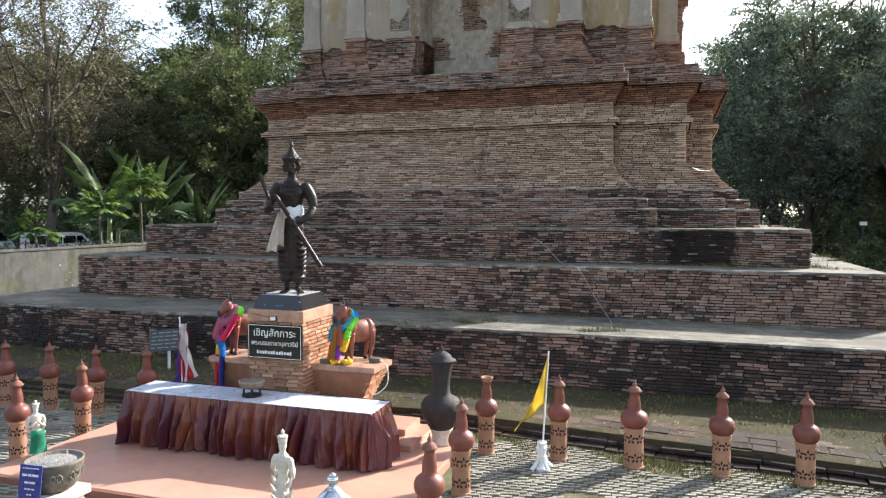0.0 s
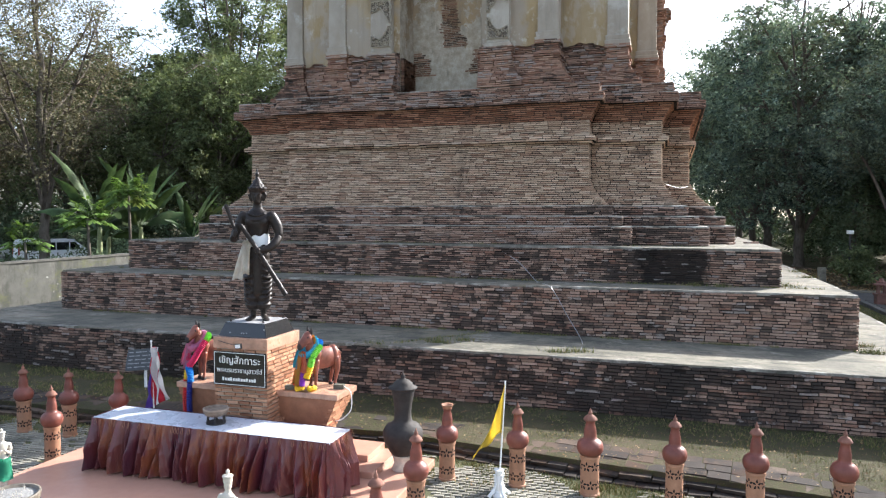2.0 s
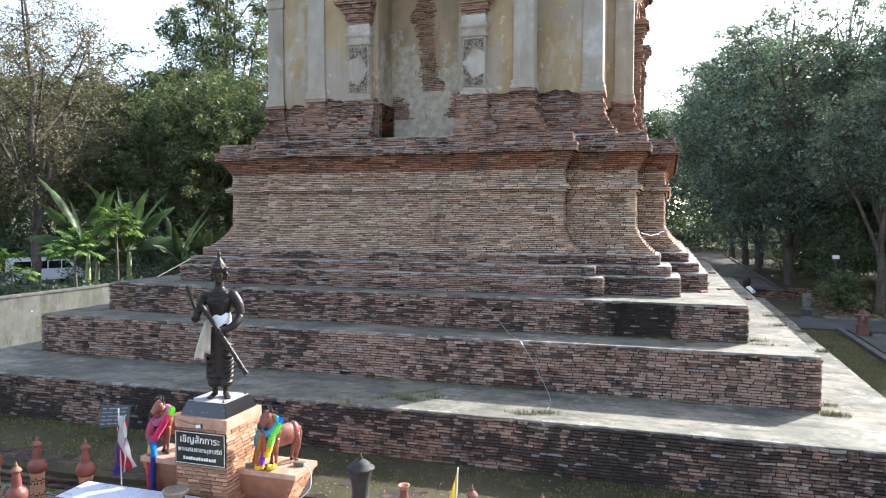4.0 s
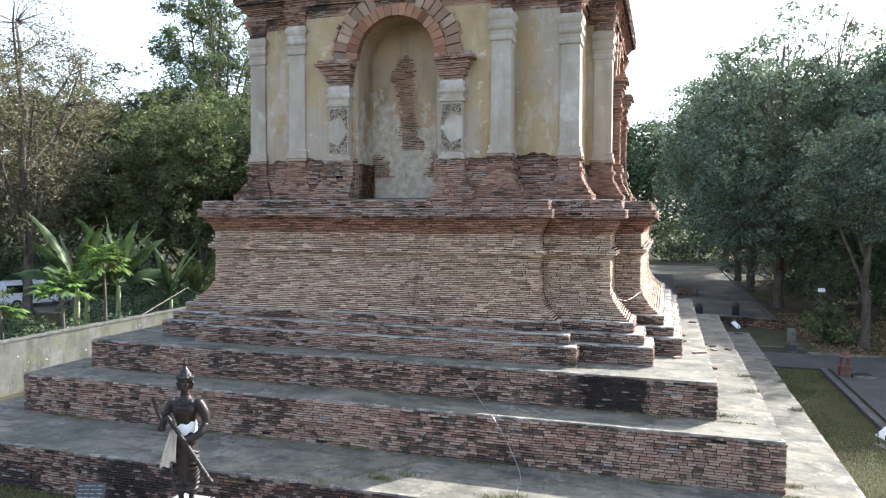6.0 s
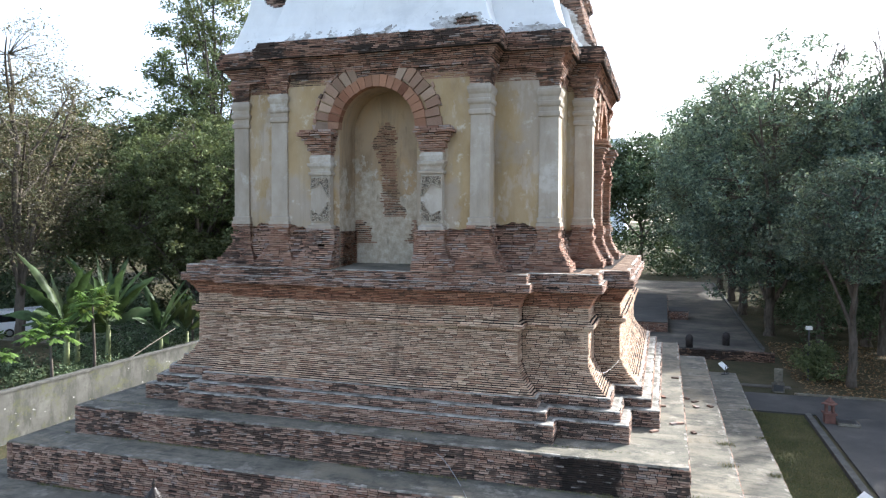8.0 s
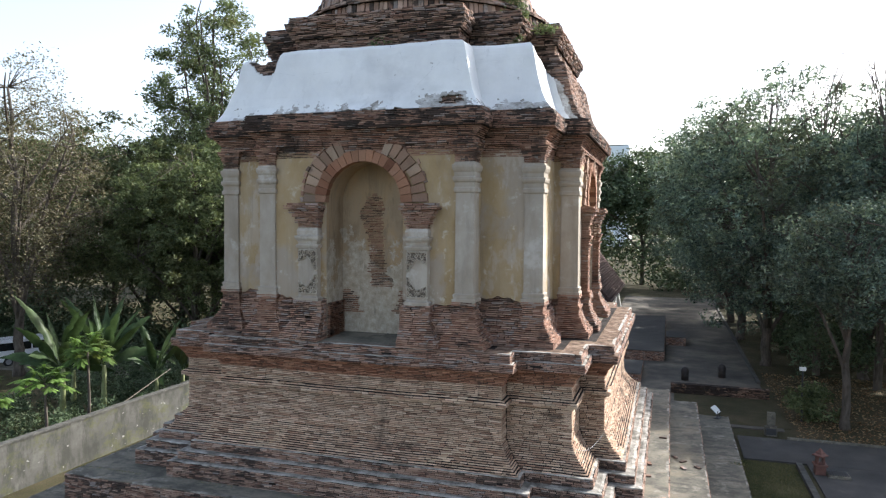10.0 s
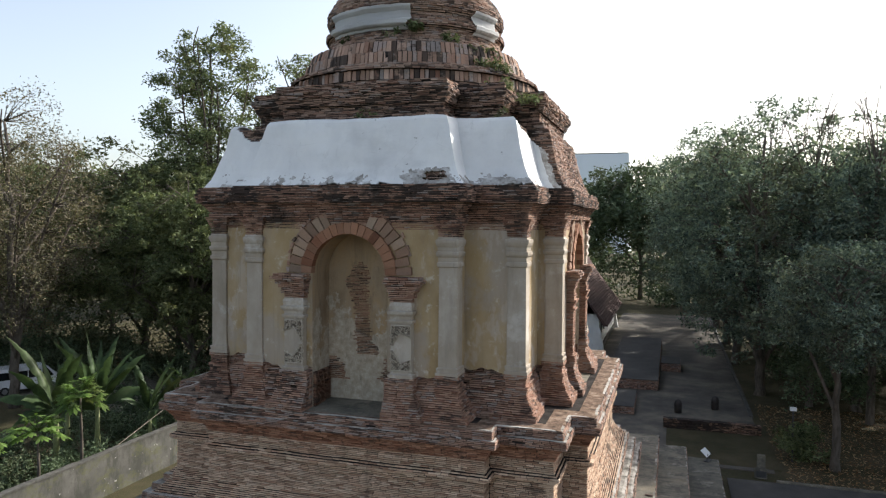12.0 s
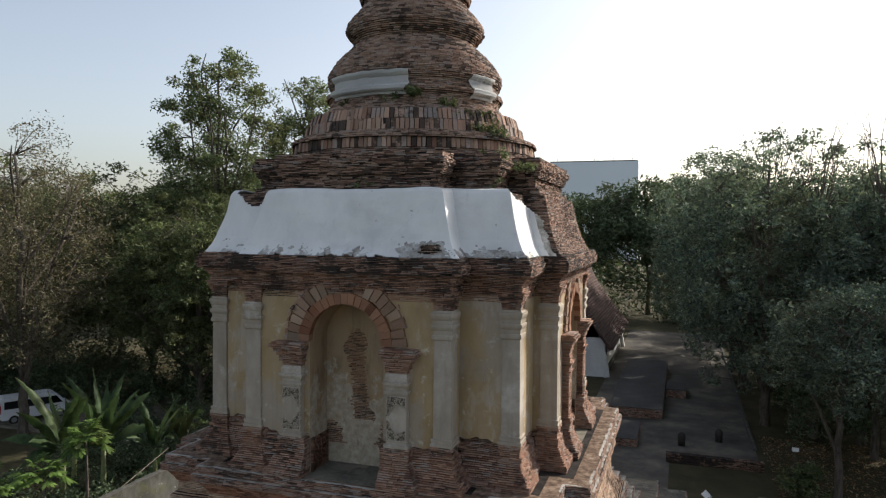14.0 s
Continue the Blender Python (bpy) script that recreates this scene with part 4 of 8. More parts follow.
    for s in (-1, 1):
        # stepped brick corbel that carries the arch
        corbel = Bricks()
        zc = 10.84
        for h, o in ((0.125, -0.04), (0.06, 0.02), (0.125, 0.02), (0.125, 0.07), (0.125, 0.13), (0.125, 0.22), (0.08, 0.16)):
            for z0, z1 in courses(zc, zc + h):
                x0, x1 = 1.42 - o * 0.5, 2.2 + o * 1.4
                xs = sorted((s * x0, s * x1))
                corbel.loop(rect(xs[0], xs[1], -f - 0.28 - o, -f + 0.1), z0, z1, rough=0.9, depth=0.34)
            zc += h
        corbel.build("corbel", M["brick_dark"], rec)
        foot = Bricks()
        for z0, z1 in courses(7.36, 8.58, 0.06):
            o = interp(FOOT[:-2] + [(8.1, 0.08), (8.2, 0.1), (8.21, 0.05), (8.4, 0.05), (8.41, 0.1), (8.58, 0.1)], (z0 + z1) / 2)
            xs = sorted((s * 1.3, s * (2.16 + o)))
            foot.loop(rect(xs[0], xs[1], -f - 0.24 - o, -f + 0.1), z0, z1, rough=0.9, depth=0.34, skip=0.01)
        foot.build("column_base", M["brick_dark"], rec)
        shaft = [(8.56, 0.06), (8.66, 0.08), (8.7, 0.0), (10.2, 0.0), (10.22, 0.05), (10.3, 0.07), (10.33, 0.0), (10.42, 0.02), (10.5, 0.08), (10.58, 0.1), (10.6, 0.02), (10.74, 0.04), (10.84, 0.0)]
        if bare:
            col = Bricks()
            for z0, z1 in courses(8.56, 10.84, 0.06):
                o = interp(shaft, (z0 + z1) / 2)
                xs = sorted((s * (1.48 - o), s * (2.13 + o)))
                col.loop(rect(xs[0], xs[1], -f - 0.24 - o, -f + 0.1), z0, z1, rough=0.9, depth=0.34)
            col.build("column", M["brick_red_dark"], rec, "bare brick column")
            continue
        bm = bmesh.new()
        rings = []
        for z, o in shaft:
            xs = sorted((s * (1.48 - o), s * (2.13 + o)))
            rings.append([bm.verts.new(v) for v in ((xs[0], -f - 0.24 - o, z), (xs[1], -f - 0.24 - o, z), (xs[1], -f + 0.1, z), (xs[0], -f + 0.1, z))])
        for a, b in zip(rings, rings[1:]):
            for i in range(4):
                bm.faces.new((a[i], a[(i + 1) % 4], b[(i + 1) % 4], b[i]))
        bm.faces.new(rings[-1])
        col = part("column", bm, M["pale"], rec, "pale plaster column with carved panels")
        # carved stucco triangles on the shaft
        for z0, z1, tip in ((8.8, 9.4, 1), (9.55, 10.15, -1)):
            bm = bmesh.new()
            xa, xb = s * 1.5, s * 2.11
            y = -f - 0.262
            if tip > 0:
                pts = [(xa, z0), (xb, z0), (xb, z0 + 0.35), ((xa + xb) / 2, z0 + 0.2), (xa, z1)]
            else:
                pts = [(xa, z1), (xb, z1), (xb, z1 - 0.35), ((xa + xb) / 2, z1 - 0.2), (xa, z0)]
            a = [bm.verts.new((x, y, z)) for x, z in pts]
            b = [bm.verts.new((x, y + 0.03, z)) for x, z in pts]
            bm.faces.new(a)
            for i in range(len(pts)):
                bm.faces.new((a[i], a[(i + 1) % len(pts)], b[(i + 1) % len(pts)], b[i]))
            panel = part("carved_panel", bm, M["stucco"], rec, "carved floral stucco")
            scroll_work(panel, pts, y)


for i in range(4):
    niche(Matrix.Rotation(math.pi / 2 * i, 4, "Z") @ Matrix.Translation(((0.15, 0.0, -0.15, 0.0)[i], 0, 0)), TOWER[3] if i % 2 == 0 else TOWER[2], bare=i == 1)

# ------------------------------------------------------------ ground and paving
def simple(name, color, rough=0.6, metal=0.0, spec=0.4, vary=0.25, scale=6.0, bump=0.0, bscale=30, second=None, rnd=False):
    k = Mat(name, rough, metal, spec)
    dark = tuple(c * (1 - vary) for c in color)
    light = second or tuple(min(1, c * (1 + vary)) for c in color)
    c = k.ramp(k.noise(scale, 6, 0.65), [(0.3, dark), (0.7, light)])
    if rnd:
        c = k.mix(0.6, c, k.ramp(k.obrand(), [(0.0, 0.55), (1.0, 1.0)]), "MULTIPLY")
    k.color(c)
    k.roughness(k.ramp(k.noise(scale * 2.3, 4), [(0.3, max(0.05, rough - 0.12)), (0.7, min(1, rough + 0.1))]))
    if bump:
        k.bump(k.noise(bscale, 4, 0.6), bump, 0.01)
    return k.m


M["pink_tile"] = simple("pink_floor_tile", (0.48, 0.26, 0.185), 0.4, spec=0.4, vary=0.12, scale=1.3)
M["pink_edge"] = simple("brown_tile_edge", (0.24, 0.1, 0.065), 0.5, vary=0.2)
M["terracotta"] = simple("terracotta", (0.4, 0.205, 0.12), 0.75, vary=0.18, scale=9, bump=0.2, rnd=True)
M["glaze"] = simple("oxblood_glaze", (0.21, 0.062, 0.042), 0.48, spec=0.45, vary=0.25, scale=7, rnd=True)
M["dusty_lid"] = simple("dusty_clay_lid", (0.2, 0.09, 0.062), 0.85, vary=0.3, scale=12)
M["hole"] = simple("pierced_dark", (0.012, 0.008, 0.006), 0.9)
M["black_clay"] = simple("black_clay", (0.04, 0.034, 0.031), 0.75, spec=0.3, vary=0.4, scale=5)
M["bronze"] = simple("black_bronze", (0.021, 0.0145, 0.0115), 0.5, metal=0.0, spec=0.32, vary=0.5, scale=9, bump=0.15, bscale=40)
M["granite"] = simple("polished_black_granite", (0.012, 0.012, 0.013), 0.16, spec=0.6, vary=0.4, scale=60)
M["cream"] = simple("cream_stone", (0.6, 0.54, 0.45), 0.7, vary=0.18, scale=14, bump=0.3)
M["white_paint"] = simple("white_paint", (0.8, 0.8, 0.78), 0.5, vary=0.06)
M["silver"] = simple("silvered_tin", (0.58, 0.6, 0.64), 0.2, metal=0.9, vary=0.15)
M["horse"] = simple("russet_lacquer", (0.22, 0.075, 0.05), 0.42, spec=0.4, vary=0.45, scale=5)
M["steel"] = simple("grey_steel", (0.35, 0.35, 0.36), 0.45, metal=0.8, vary=0.1)
M["sand"] = simple("incense_ash", (0.2, 0.195, 0.185), 0.95, vary=0.55, scale=40, bump=0.8)
M["sash"] = simple("cream_cloth", (0.72, 0.6, 0.42), 0.8, vary=0.12, scale=5, second=(0.86, 0.82, 0.74))
M["sheet_vinyl"] = simple("white_vinyl", (0.5, 0.53, 0.6), 0.3, spec=0.5, vary=0.05, scale=1.5)
M["paver"] = simple("concrete_paver", (0.24, 0.225, 0.19), 0.92, spec=0.15, vary=0.5, scale=1.6, bump=0.6, second=(0.36, 0.335, 0.275))
M["sign_blue"] = simple("blue_enamel", (0.03, 0.035, 0.2), 0.35, spec=0.5, vary=0.15)
M["lettering"] = simple("white_lettering", (0.75, 0.75, 0.72), 0.6, vary=0.05)
M["faded_lettering"] = simple("faded_lettering", (0.26, 0.26, 0.25), 0.7, vary=0.4, scale=14)
M["slate"] = simple("dark_sign_panel", (0.05, 0.05, 0.052), 0.5, vary=0.2)
M["pedestal_brick"] = brick_material("pedestal_brick", "island", -1.5, (1.16, 0.84, 0.66), 0.3, 0.03)

GZ, YZ = -0.13, -0.33  # lawn and courtyard levels
KERB = [(-60, -16.3), (-4.3, -15.95), (2.2, -15.4), (5.4, -15.85), (9.0, -16.25), (13.0, -16.7), (70, -16.7)]


def kerb_y(x):
    return interp(KERB, x)


# one sheet: lawn, dropping to the courtyard along the kerb line, out to the horizon
bm = bmesh.new()
xs = [-2500, -600, -150, -60] + [-40 + 2.0 * i for i in range(41)] + [60, 150, 600, 2500]
rows = []
for off in (2500, 600, 150, 70, 40, 20, 8, 3, 0.0, -0.02, -3, -8, -20, -60, -300, -2500):
    row = []
    for x in xs:
        y = kerb_y(max(-60, min(70, x))) + off
        z = GZ if off >= 0 else YZ - 0.03
        if -45 < x < 45 and off < 100 and off > 0.5:
            z += 0.05 * noise.noise(Vector((x * 0.25, y * 0.25, 0)))
        row.append(bm.verts.new((x, y, z)))
    rows.append(row)
for a, b in zip(rows, rows[1:]):
    for i in range(len(xs) - 1):
        bm.faces.new((a[i], b[i], b[i + 1], a[i + 1]))
tagged(part("ground", bm, M["ground"]), "dry earth with thin grass and fallen leaves", "ground", kind="structure")


M["dark_concrete"] = simple("mossy_dark_concrete", (0.075, 0.072, 0.062), 0.9, vary=0.5, scale=3, bump=0.3)


def slab(name, x0, x1, y0, y1, z0, z1, mat, label, category, bevel=0.0):
    bm = bmesh.new()
    box(bm, x0, x1, y0, y1, z0, z1, bevel)
    return tagged(part(name, bm, mat), label, category, kind="structure")


slab("path_side", 15.3, 19.2, -40, 9.2, -0.3, GZ + 0.06, M["asphalt"], "grey asphalt path with a worn edge", "path")
slab("path_cross", 12.6, 60, 9.2, 12.9, -0.3, GZ + 0.064, M["asphalt"], "grey asphalt path crossing the lawn", "path")
slab("road", 2.9, 15.1, 14.5, 82, -0.3, GZ + 0.06, M["dusty_road"], "dusty asphalt road between the trees", "road")
slab("lawn", 12.3, 14.75, -40, 9.0, -0.3, GZ + 0.03, M["grass"], "mown dry lawn strip beside the terrace", "lawn")
slab("kerb_1", 14.78, 15.05, -40, 9.0, -0.3, GZ + 0.16, M["dark_concrete"], "dark concrete kerb beside the lawn", "kerb", 0.02)
slab("kerb_2", 15.0, 60, 12.95, 13.15, -0.3, GZ + 0.15, M["concrete"], "low concrete kerb of the path", "kerb", 0.02)
slab("kerb_3", 14.95, 15.2, 26, 80, -0.3, GZ + 0.2, M["dark_concrete"], "low concrete kerb of the road", "kerb", 0.02)

# stepped brick edging between lawn and courtyard
edging = tagged(new("brick_edging"), "low stepped edging of dark old bricks", "edging", kind="structure")
edge_bricks = Bricks()
for z0, z1, off in ((YZ - 0.02, YZ + 0.06, -0.3), (YZ + 0.06, YZ + 0.13, -0.14), (YZ + 0.13, YZ + 0.212, 0.02), (YZ + 0.135, YZ + 0.216, 0.33), (YZ + 0.13, YZ + 0.213, 0.64)):
    for (ax, ay), (bx, by) in zip(KERB[0:-1], KERB[1:]):
        ax, bx = max(ax, -14), min(bx, 14)
        if bx > ax:
            edge_bricks.run((ax, kerb_y(ax) + off), (bx, kerb_y(bx) + off), z0, z1, depth=0.29, rough=1.6, skip=0.02, size=(0.26, 0.5), gap=0.02)
vs = edge_bricks.arrays()
mid = vs.mean(axis=1)
near = np.flatnonzero((mid[:, 0] > 3) & (mid[:, 0] < 9.5))[:200]
pick = np.zeros(len(vs), bool)
pick[near] = True
M["edging"] = brick_material("mossy_edging_brick", "island", 1.9, (0.27, 0.262, 0.258), 1.0)
M["edging_single"] = brick_material("mossy_edging_brick_single", "object", 1.9, (0.27, 0.262, 0.258), 1.0)
edge_bricks.build("brickwork", M["edging"], edging, keep=~pick)
later_bricks.append((vs[pick], edging, M["edging_single"]))

# perforated pavers in a basket pattern
courtyard = tagged(new("pavement"), "courtyard of perforated concrete pavers with moss in the gaps", "pavement", kind="structure")
k = Mat("mossy_soil", 0.95, spec=0.1)
k.color(k.ramp(k.noise(2.5, 6, 0.7), [(0.35, (0.065, 0.07, 0.035)), (0.6, (0.13, 0.125, 0.075)), (0.75, (0.19, 0.165, 0.11))])).bump(k.noise(40, 4), 0.8, 0.02)
bm = bmesh.new()
v = [bm.verts.new(p) for p in ((-14, -30, YZ), (14, -30, YZ), (14, kerb_y(14) - 0.1, YZ), (9, kerb_y(9) - 0.1, YZ), (2.2, kerb_y(2.2) - 0.1, YZ), (-4.3, kerb_y(-4.3) - 0.1, YZ), (-14, kerb_y(-14) - 0.1, YZ))]
bm.faces.new(v)
part("bedding", bm, k.m, courtyard, "mossy soil between the pavers")
pav = []
for j in range(int((24 - 15.3) / 0.095)):
    for i in range(int(24 / 0.16)):
        x = -12 + i * 0.16 + (j % 2) * 0.08
        y = -24 + j * 0.095
        if y > kerb_y(x) - 0.36 or (-2.75 < x < 3.2 and -20.0 < y < -16.3):
            continue
        if noise.noise(Vector((x * 0.8, y * 0.8, 9))) > 0.3 + 0.35 * min(1.0, (kerb_y(x) - y - 0.3) / 1.6) - 0.25 or rng.random() < 0.03:
            continue
        d = rng.normal(0, 0.004, 3)
        hw, hh = 0.068, 0.026
        q = []
        for sx in (-1, 1):
            for sy in (-1, 1):
                for z in (YZ, YZ + 0.022 + d[2]):
                    q.append((x + sx * hw + d[0], y + sy * hh * (1 if sx < 0 else 1) + d[1] + sx * 0.014, z))
        pav.append(q)
pav = np.array(pav)
PAV_FACES = np.array([(0, 1, 3, 2), (4, 6, 7, 5), (0, 4, 5, 1), (2, 3, 7, 6), (1, 5, 7, 3)])
mid = pav.mean(axis=1)
near = np.flatnonzero((mid[:, 0] > 4.6) & (mid[:, 0] < 8.6) & (mid[:, 1] < -16.9))
near = near[np.argsort(-mid[near, 1])][:290]
pick = np.zeros(len(pav), bool)
pick[near] = True
rest = pav[~pick]
ob = mesh_from("paver_field", rest.reshape(-1, 3), (PAV_FACES[None] + (np.arange(len(rest)) * 8)[:, None, None]).reshape(-1, 4), M["paver"], courtyard)
ob["kind"] = "stuff"
single_pavers = pav[pick]

# ------------------------------------------------------------ shrine platform and pedestal
bm = bmesh.new()
box(bm, -2.7, 3.15, -19.95, -16.3, YZ - 0.05, -0.2, 0.015)
platform = tagged(part("shrine_platform", bm, M["pink_tile"]), "low platform tiled in glossy salmon pink", "platform", kind="structure")
bm = bmesh.new()
box(bm, -2.72, 3.17, -19.99, -19.945, YZ - 0.05, -0.215, 0.005)
part("edge", bm, M["pink_edge"], platform, "brown tile edging")
for x1, y0, z1 in ((2.3, -17.05, 0.0), (2.55, -17.45, -0.1)):
    bm = bmesh.new()
    box(bm, 1.5, x1, y0, -16.35, -0.22, z1, 0.012)
    tagged(part("tiled_step", bm, M["pink_tile"]), "pink tiled step beside the pedestal", "step", kind="structure")

M["tan_tile"] = simple("tan_glazed_tile", (0.43, 0.245, 0.165), 0.35, spec=0.5, vary=0.35, scale=5, bump=0.15, bscale=12)
M["brown_render"] = simple("brown_painted_render", (0.3, 0.135, 0.075), 0.6, vary=0.35, scale=3, bump=0.3, bscale=20)
PX0, PX1, PY0, PY1 = -0.14, 0.81, -17.5, -16.52
pedestal = thing("pedestal", Matrix(), "tall orange brick pedestal with tiled top and side brackets", "pedestal")
bm = bmesh.new()
box(bm, PX0 + 0.03, PX1 - 0.03, PY0 + 0.03, PY1 - 0.03, -0.22, 1.63)
part("core", bm, M["pale"], pedestal)
pb = Bricks()
for z0, z1 in courses(0.5, 1.63):
    pb.loop(rect(PX0, PX1, PY0, PY1), z0, z1, rough=0.35, depth=0.09, size=(0.2, 0.22))
for o, z0, z1 in ((0.3, -0.2, 0.1), (0.2, 0.1, 0.3), (0.1, 0.3, 0.5)):
    for c0, c1 in courses(z0, z1):
        pb.loop(rect(PX0 - o * 0.3, PX1 + o * 0.7, PY0 - o * 0.2, PY1 + o), c0, c1, rough=0.4, depth=0.3, size=(0.2, 0.22))
vs = pb.arrays()
mid = vs.mean(axis=1)
near = np.flatnonzero((mid[:, 2] > 0.55) & ((mid[:, 0] > PX1 - 0.1) | (mid[:, 1] < PY0 + 0.1)))[:280]
pick = np.zeros(len(vs), bool)
pick[near] = True
pb.build("brickwork", M["pedestal_brick"], pedestal, keep=~pick)
M["pedestal_single"] = brick_material("pedestal_brick_single", "object", -1.5, (1.14, 0.84, 0.67), 0.3)
later_bricks.append((vs[pick], pedestal, M["pedestal_single"]))
bm = bmesh.new()
box(bm, PX0 - 0.012, PX1 + 0.012, PY0 - 0.012, PY1 + 0.012, 1.63, 1.81, 0.008)
part("tiled_cap", bm, M["tan_tile"], pedestal, "salmon tile cap")
for s, xa, xb in ((1, PX1 - 0.02, 1.82), (-1, PX0 + 0.02, -1.1)):
    bm = bmesh.new()
    rows = []
    for z, t in ((-0.2, 0.64), (0.1, 0.66), (0.3, 0.74), (0.55, 0.86), (0.75, 0.96), (0.86, 1.0)):
        x = xa + (xb - xa) * t
        x0, x1 = sorted((xa, x))
        ins = (1 - t) * 0.35
        rows.append([bm.verts.new(p) for p in ((x0, PY0 + 0.33 + ins, z), (x1, PY0 + 0.33 + ins, z), (x1, PY1 - ins, z), (x0, PY1 - ins, z))])
    for a, b in zip(rows, rows[1:]):
        for i in range(4):
            bm.faces.new((a[i], a[(i + 1) % 4], b[(i + 1) % 4], b[i]))
    bm.faces.new(rows[-1])
    bracket = part("bracket", bm, M["brown_render"], pedestal, "flaring bracket rendered smooth in reddish brown")
    wb = Bricks()
    for z0, z1 in courses(-0.2, 0.84):
        z = (z0 + z1) / 2
        t = interp([(-0.2, 0.64), (0.1, 0.66), (0.3, 0.74), (0.55, 0.86), (0.75, 0.96), (0.86, 1.0)], z)
        x = xa + (xb - xa) * t
        x0, x1 = sorted((xa, x))
        ins = (1 - t) * 0.35
        near_y, far_y = PY0 + 0.318 + ins, PY1 + 0.012 - ins
        side = ((x1 + 0.012, near_y), (x1 + 0.012, far_y)) if s > 0 else ((x0 - 0.012, far_y), (x0 - 0.012, near_y))
        wb.run(side[0], side[1], z0, z1, rough=0.4, depth=0.08, size=(0.2, 0.22))
    wb.build("brickwork", M["pedestal_brick"], bracket)
    bm = bmesh.new()
    x0, x1 = sorted((xa, xb))
    box(bm, x0, x1 + (0.04 if s > 0 else 0), PY0 + 0.29, PY1 + 0.04, 0.86, 0.95, 0.01)
    part("tiled_top", bm, M["tan_tile"], bracket, "salmon tile top")

bm = bmesh.new()
prism(bm, rect(PX0 + 0.04, PX1 - 0.04, PY0 + 0.05, PY1 - 0.05), 1.81, 2.025, rect(PX0 + 0.12, PX1 - 0.12, PY0 + 0.13, PY1 - 0.13))
bmesh.ops.bevel(bm, geom=bm.edges[:], offset=0.008, segments=2, affect="EDGES")
granite = tagged(part("granite_base", bm, M["granite"]), "polished black granite block under the statue", "base")
# thin pale slab: dust, with the sky's reflection put into its colour
bm = bmesh.new()
box(bm, PX0 + 0.13, PX1 - 0.13, PY0 + 0.14, PY1 - 0.14, 2.02, 2.03, 0.002)
part("dusty_top", bm, simple("dusty_sheen_granite", (0.3, 0.29, 0.29), 0.5, vary=0.3, scale=9), granite, "pale top, dust and sky reflection in its colour")
for x, y in ((PX0 + 0.18, PY0 + 0.19), (PX1 - 0.18, PY0 + 0.19), (PX0 + 0.18, PY1 - 0.18), (PX1 - 0.18, PY1 - 0.18)):
    bm = bmesh.new()
    lathe(bm, [(0.022, 2.028), (0.022, 2.04), (0.012, 2.044), (0.01, 2.066), (0.002, 2.07)], 10)
    part("bolt", bm, M["bronze"], granite, "dark bolt", m=Matrix.Translation((x, y, 0)))
for x, z in ((0.22, 0.3), (0.47, 0.28), (0.52, 0.28), (0.58, 0.29), (0.94, 0.6)):
    bm = bmesh.new()
    ball(bm, (PX0 + 0.06 + (PX1 - PX0 - 0.12) * x, PY0 + 0.05 + 0.08 * z, 1.81 + 0.215 * z), 0.011, 8)
    part("rivet", bm, M["steel"], granite, "steel rivet")
socket = thing("switch_box", pose(0.32, PY0 - 0.024, 1.675, ry=-8), "small white switch box with a dark surround above the plaque", "switch")
bm = bmesh.new()
box(bm, -0.06, 0.06, -0.012, 0.012, -0.035, 0.045, 0.004)
part("surround", bm, M["slate"], socket, "dark surround")
bm = bmesh.new()
box(bm, -0.045, 0.04, -0.026, -0.012, -0.02, 0.035, 0.004)
part("cover", bm, M["white_paint"], socket, "white cover")
bm = bmesh.new()
tube(bm, smooth_path([(-0.36, 0.0, 0.13), (-0.28, 0.0, 0.1), (-0.15, -0.002, 0.055), (-0.05, -0.002, 0.03)]), 0.005, 6)
part("wire", bm, M["slate"], socket, "thin dark wire")

plaque = thing("plaque", Matrix(), "black granite plaque with white Thai lettering on the pedestal", "plaque")
bm = bmesh.new()
box(bm, PX0 + 0.002, PX1 - 0.002, PY0 - 0.03, PY0 - 0.005, 1.05, 1.59, 0.004)
part("panel", bm, M["granite"], plaque)
for x0, x1, z0, z1 in ((PX0 + 0.017, PX1 - 0.017, 1.065, 1.073), (PX0 + 0.017, PX1 - 0.017, 1.567, 1.575), (PX0 + 0.017, PX0 + 0.025, 1.065, 1.575), (PX1 - 0.025, PX1 - 0.017, 1.065, 1.575)):
    bm = bmesh.new()
    box(bm, x0, x1, PY0 - 0.034, PY0 - 0.03, z0, z1)
    part("border", bm, M["lettering"], plaque, "thin white border line")


def text(name, body, size, m, mat, parent, depth=0.002):
    cu = bpy.data.curves.new(name, "FONT")
    cu.body = body
    cu.size = size
    cu.align_x = "CENTER"
    cu.extrude = depth
    cu.materials.append(mat)
    ob = new(name, cu)
    ob.parent = parent
    ob.matrix_basis = m
    return ob


text("lettering", "เชิญสักการะ", 0.158, pose(0.335, PY0 - 0.032, 1.405, 90), M["lettering"], plaque)
text("lettering", "พระบรมราชานุสาวรีย์", 0.1, pose(0.335, PY0 - 0.032, 1.265, 90), M["lettering"], plaque)
for i in range(13):
    bm = bmesh.new()
    x0 = 0.335 - 0.31 + 0.0477 * i
    box(bm, x0, x0 + 0.03 + 0.004 * (i % 3), PY0 - 0.0335, PY0 - 0.03, 1.13, 1.172 + 0.01 * ((i * 5) % 3 == 0))
    part("lettering_bar", bm, M["lettering"], plaque, "row of white letters")


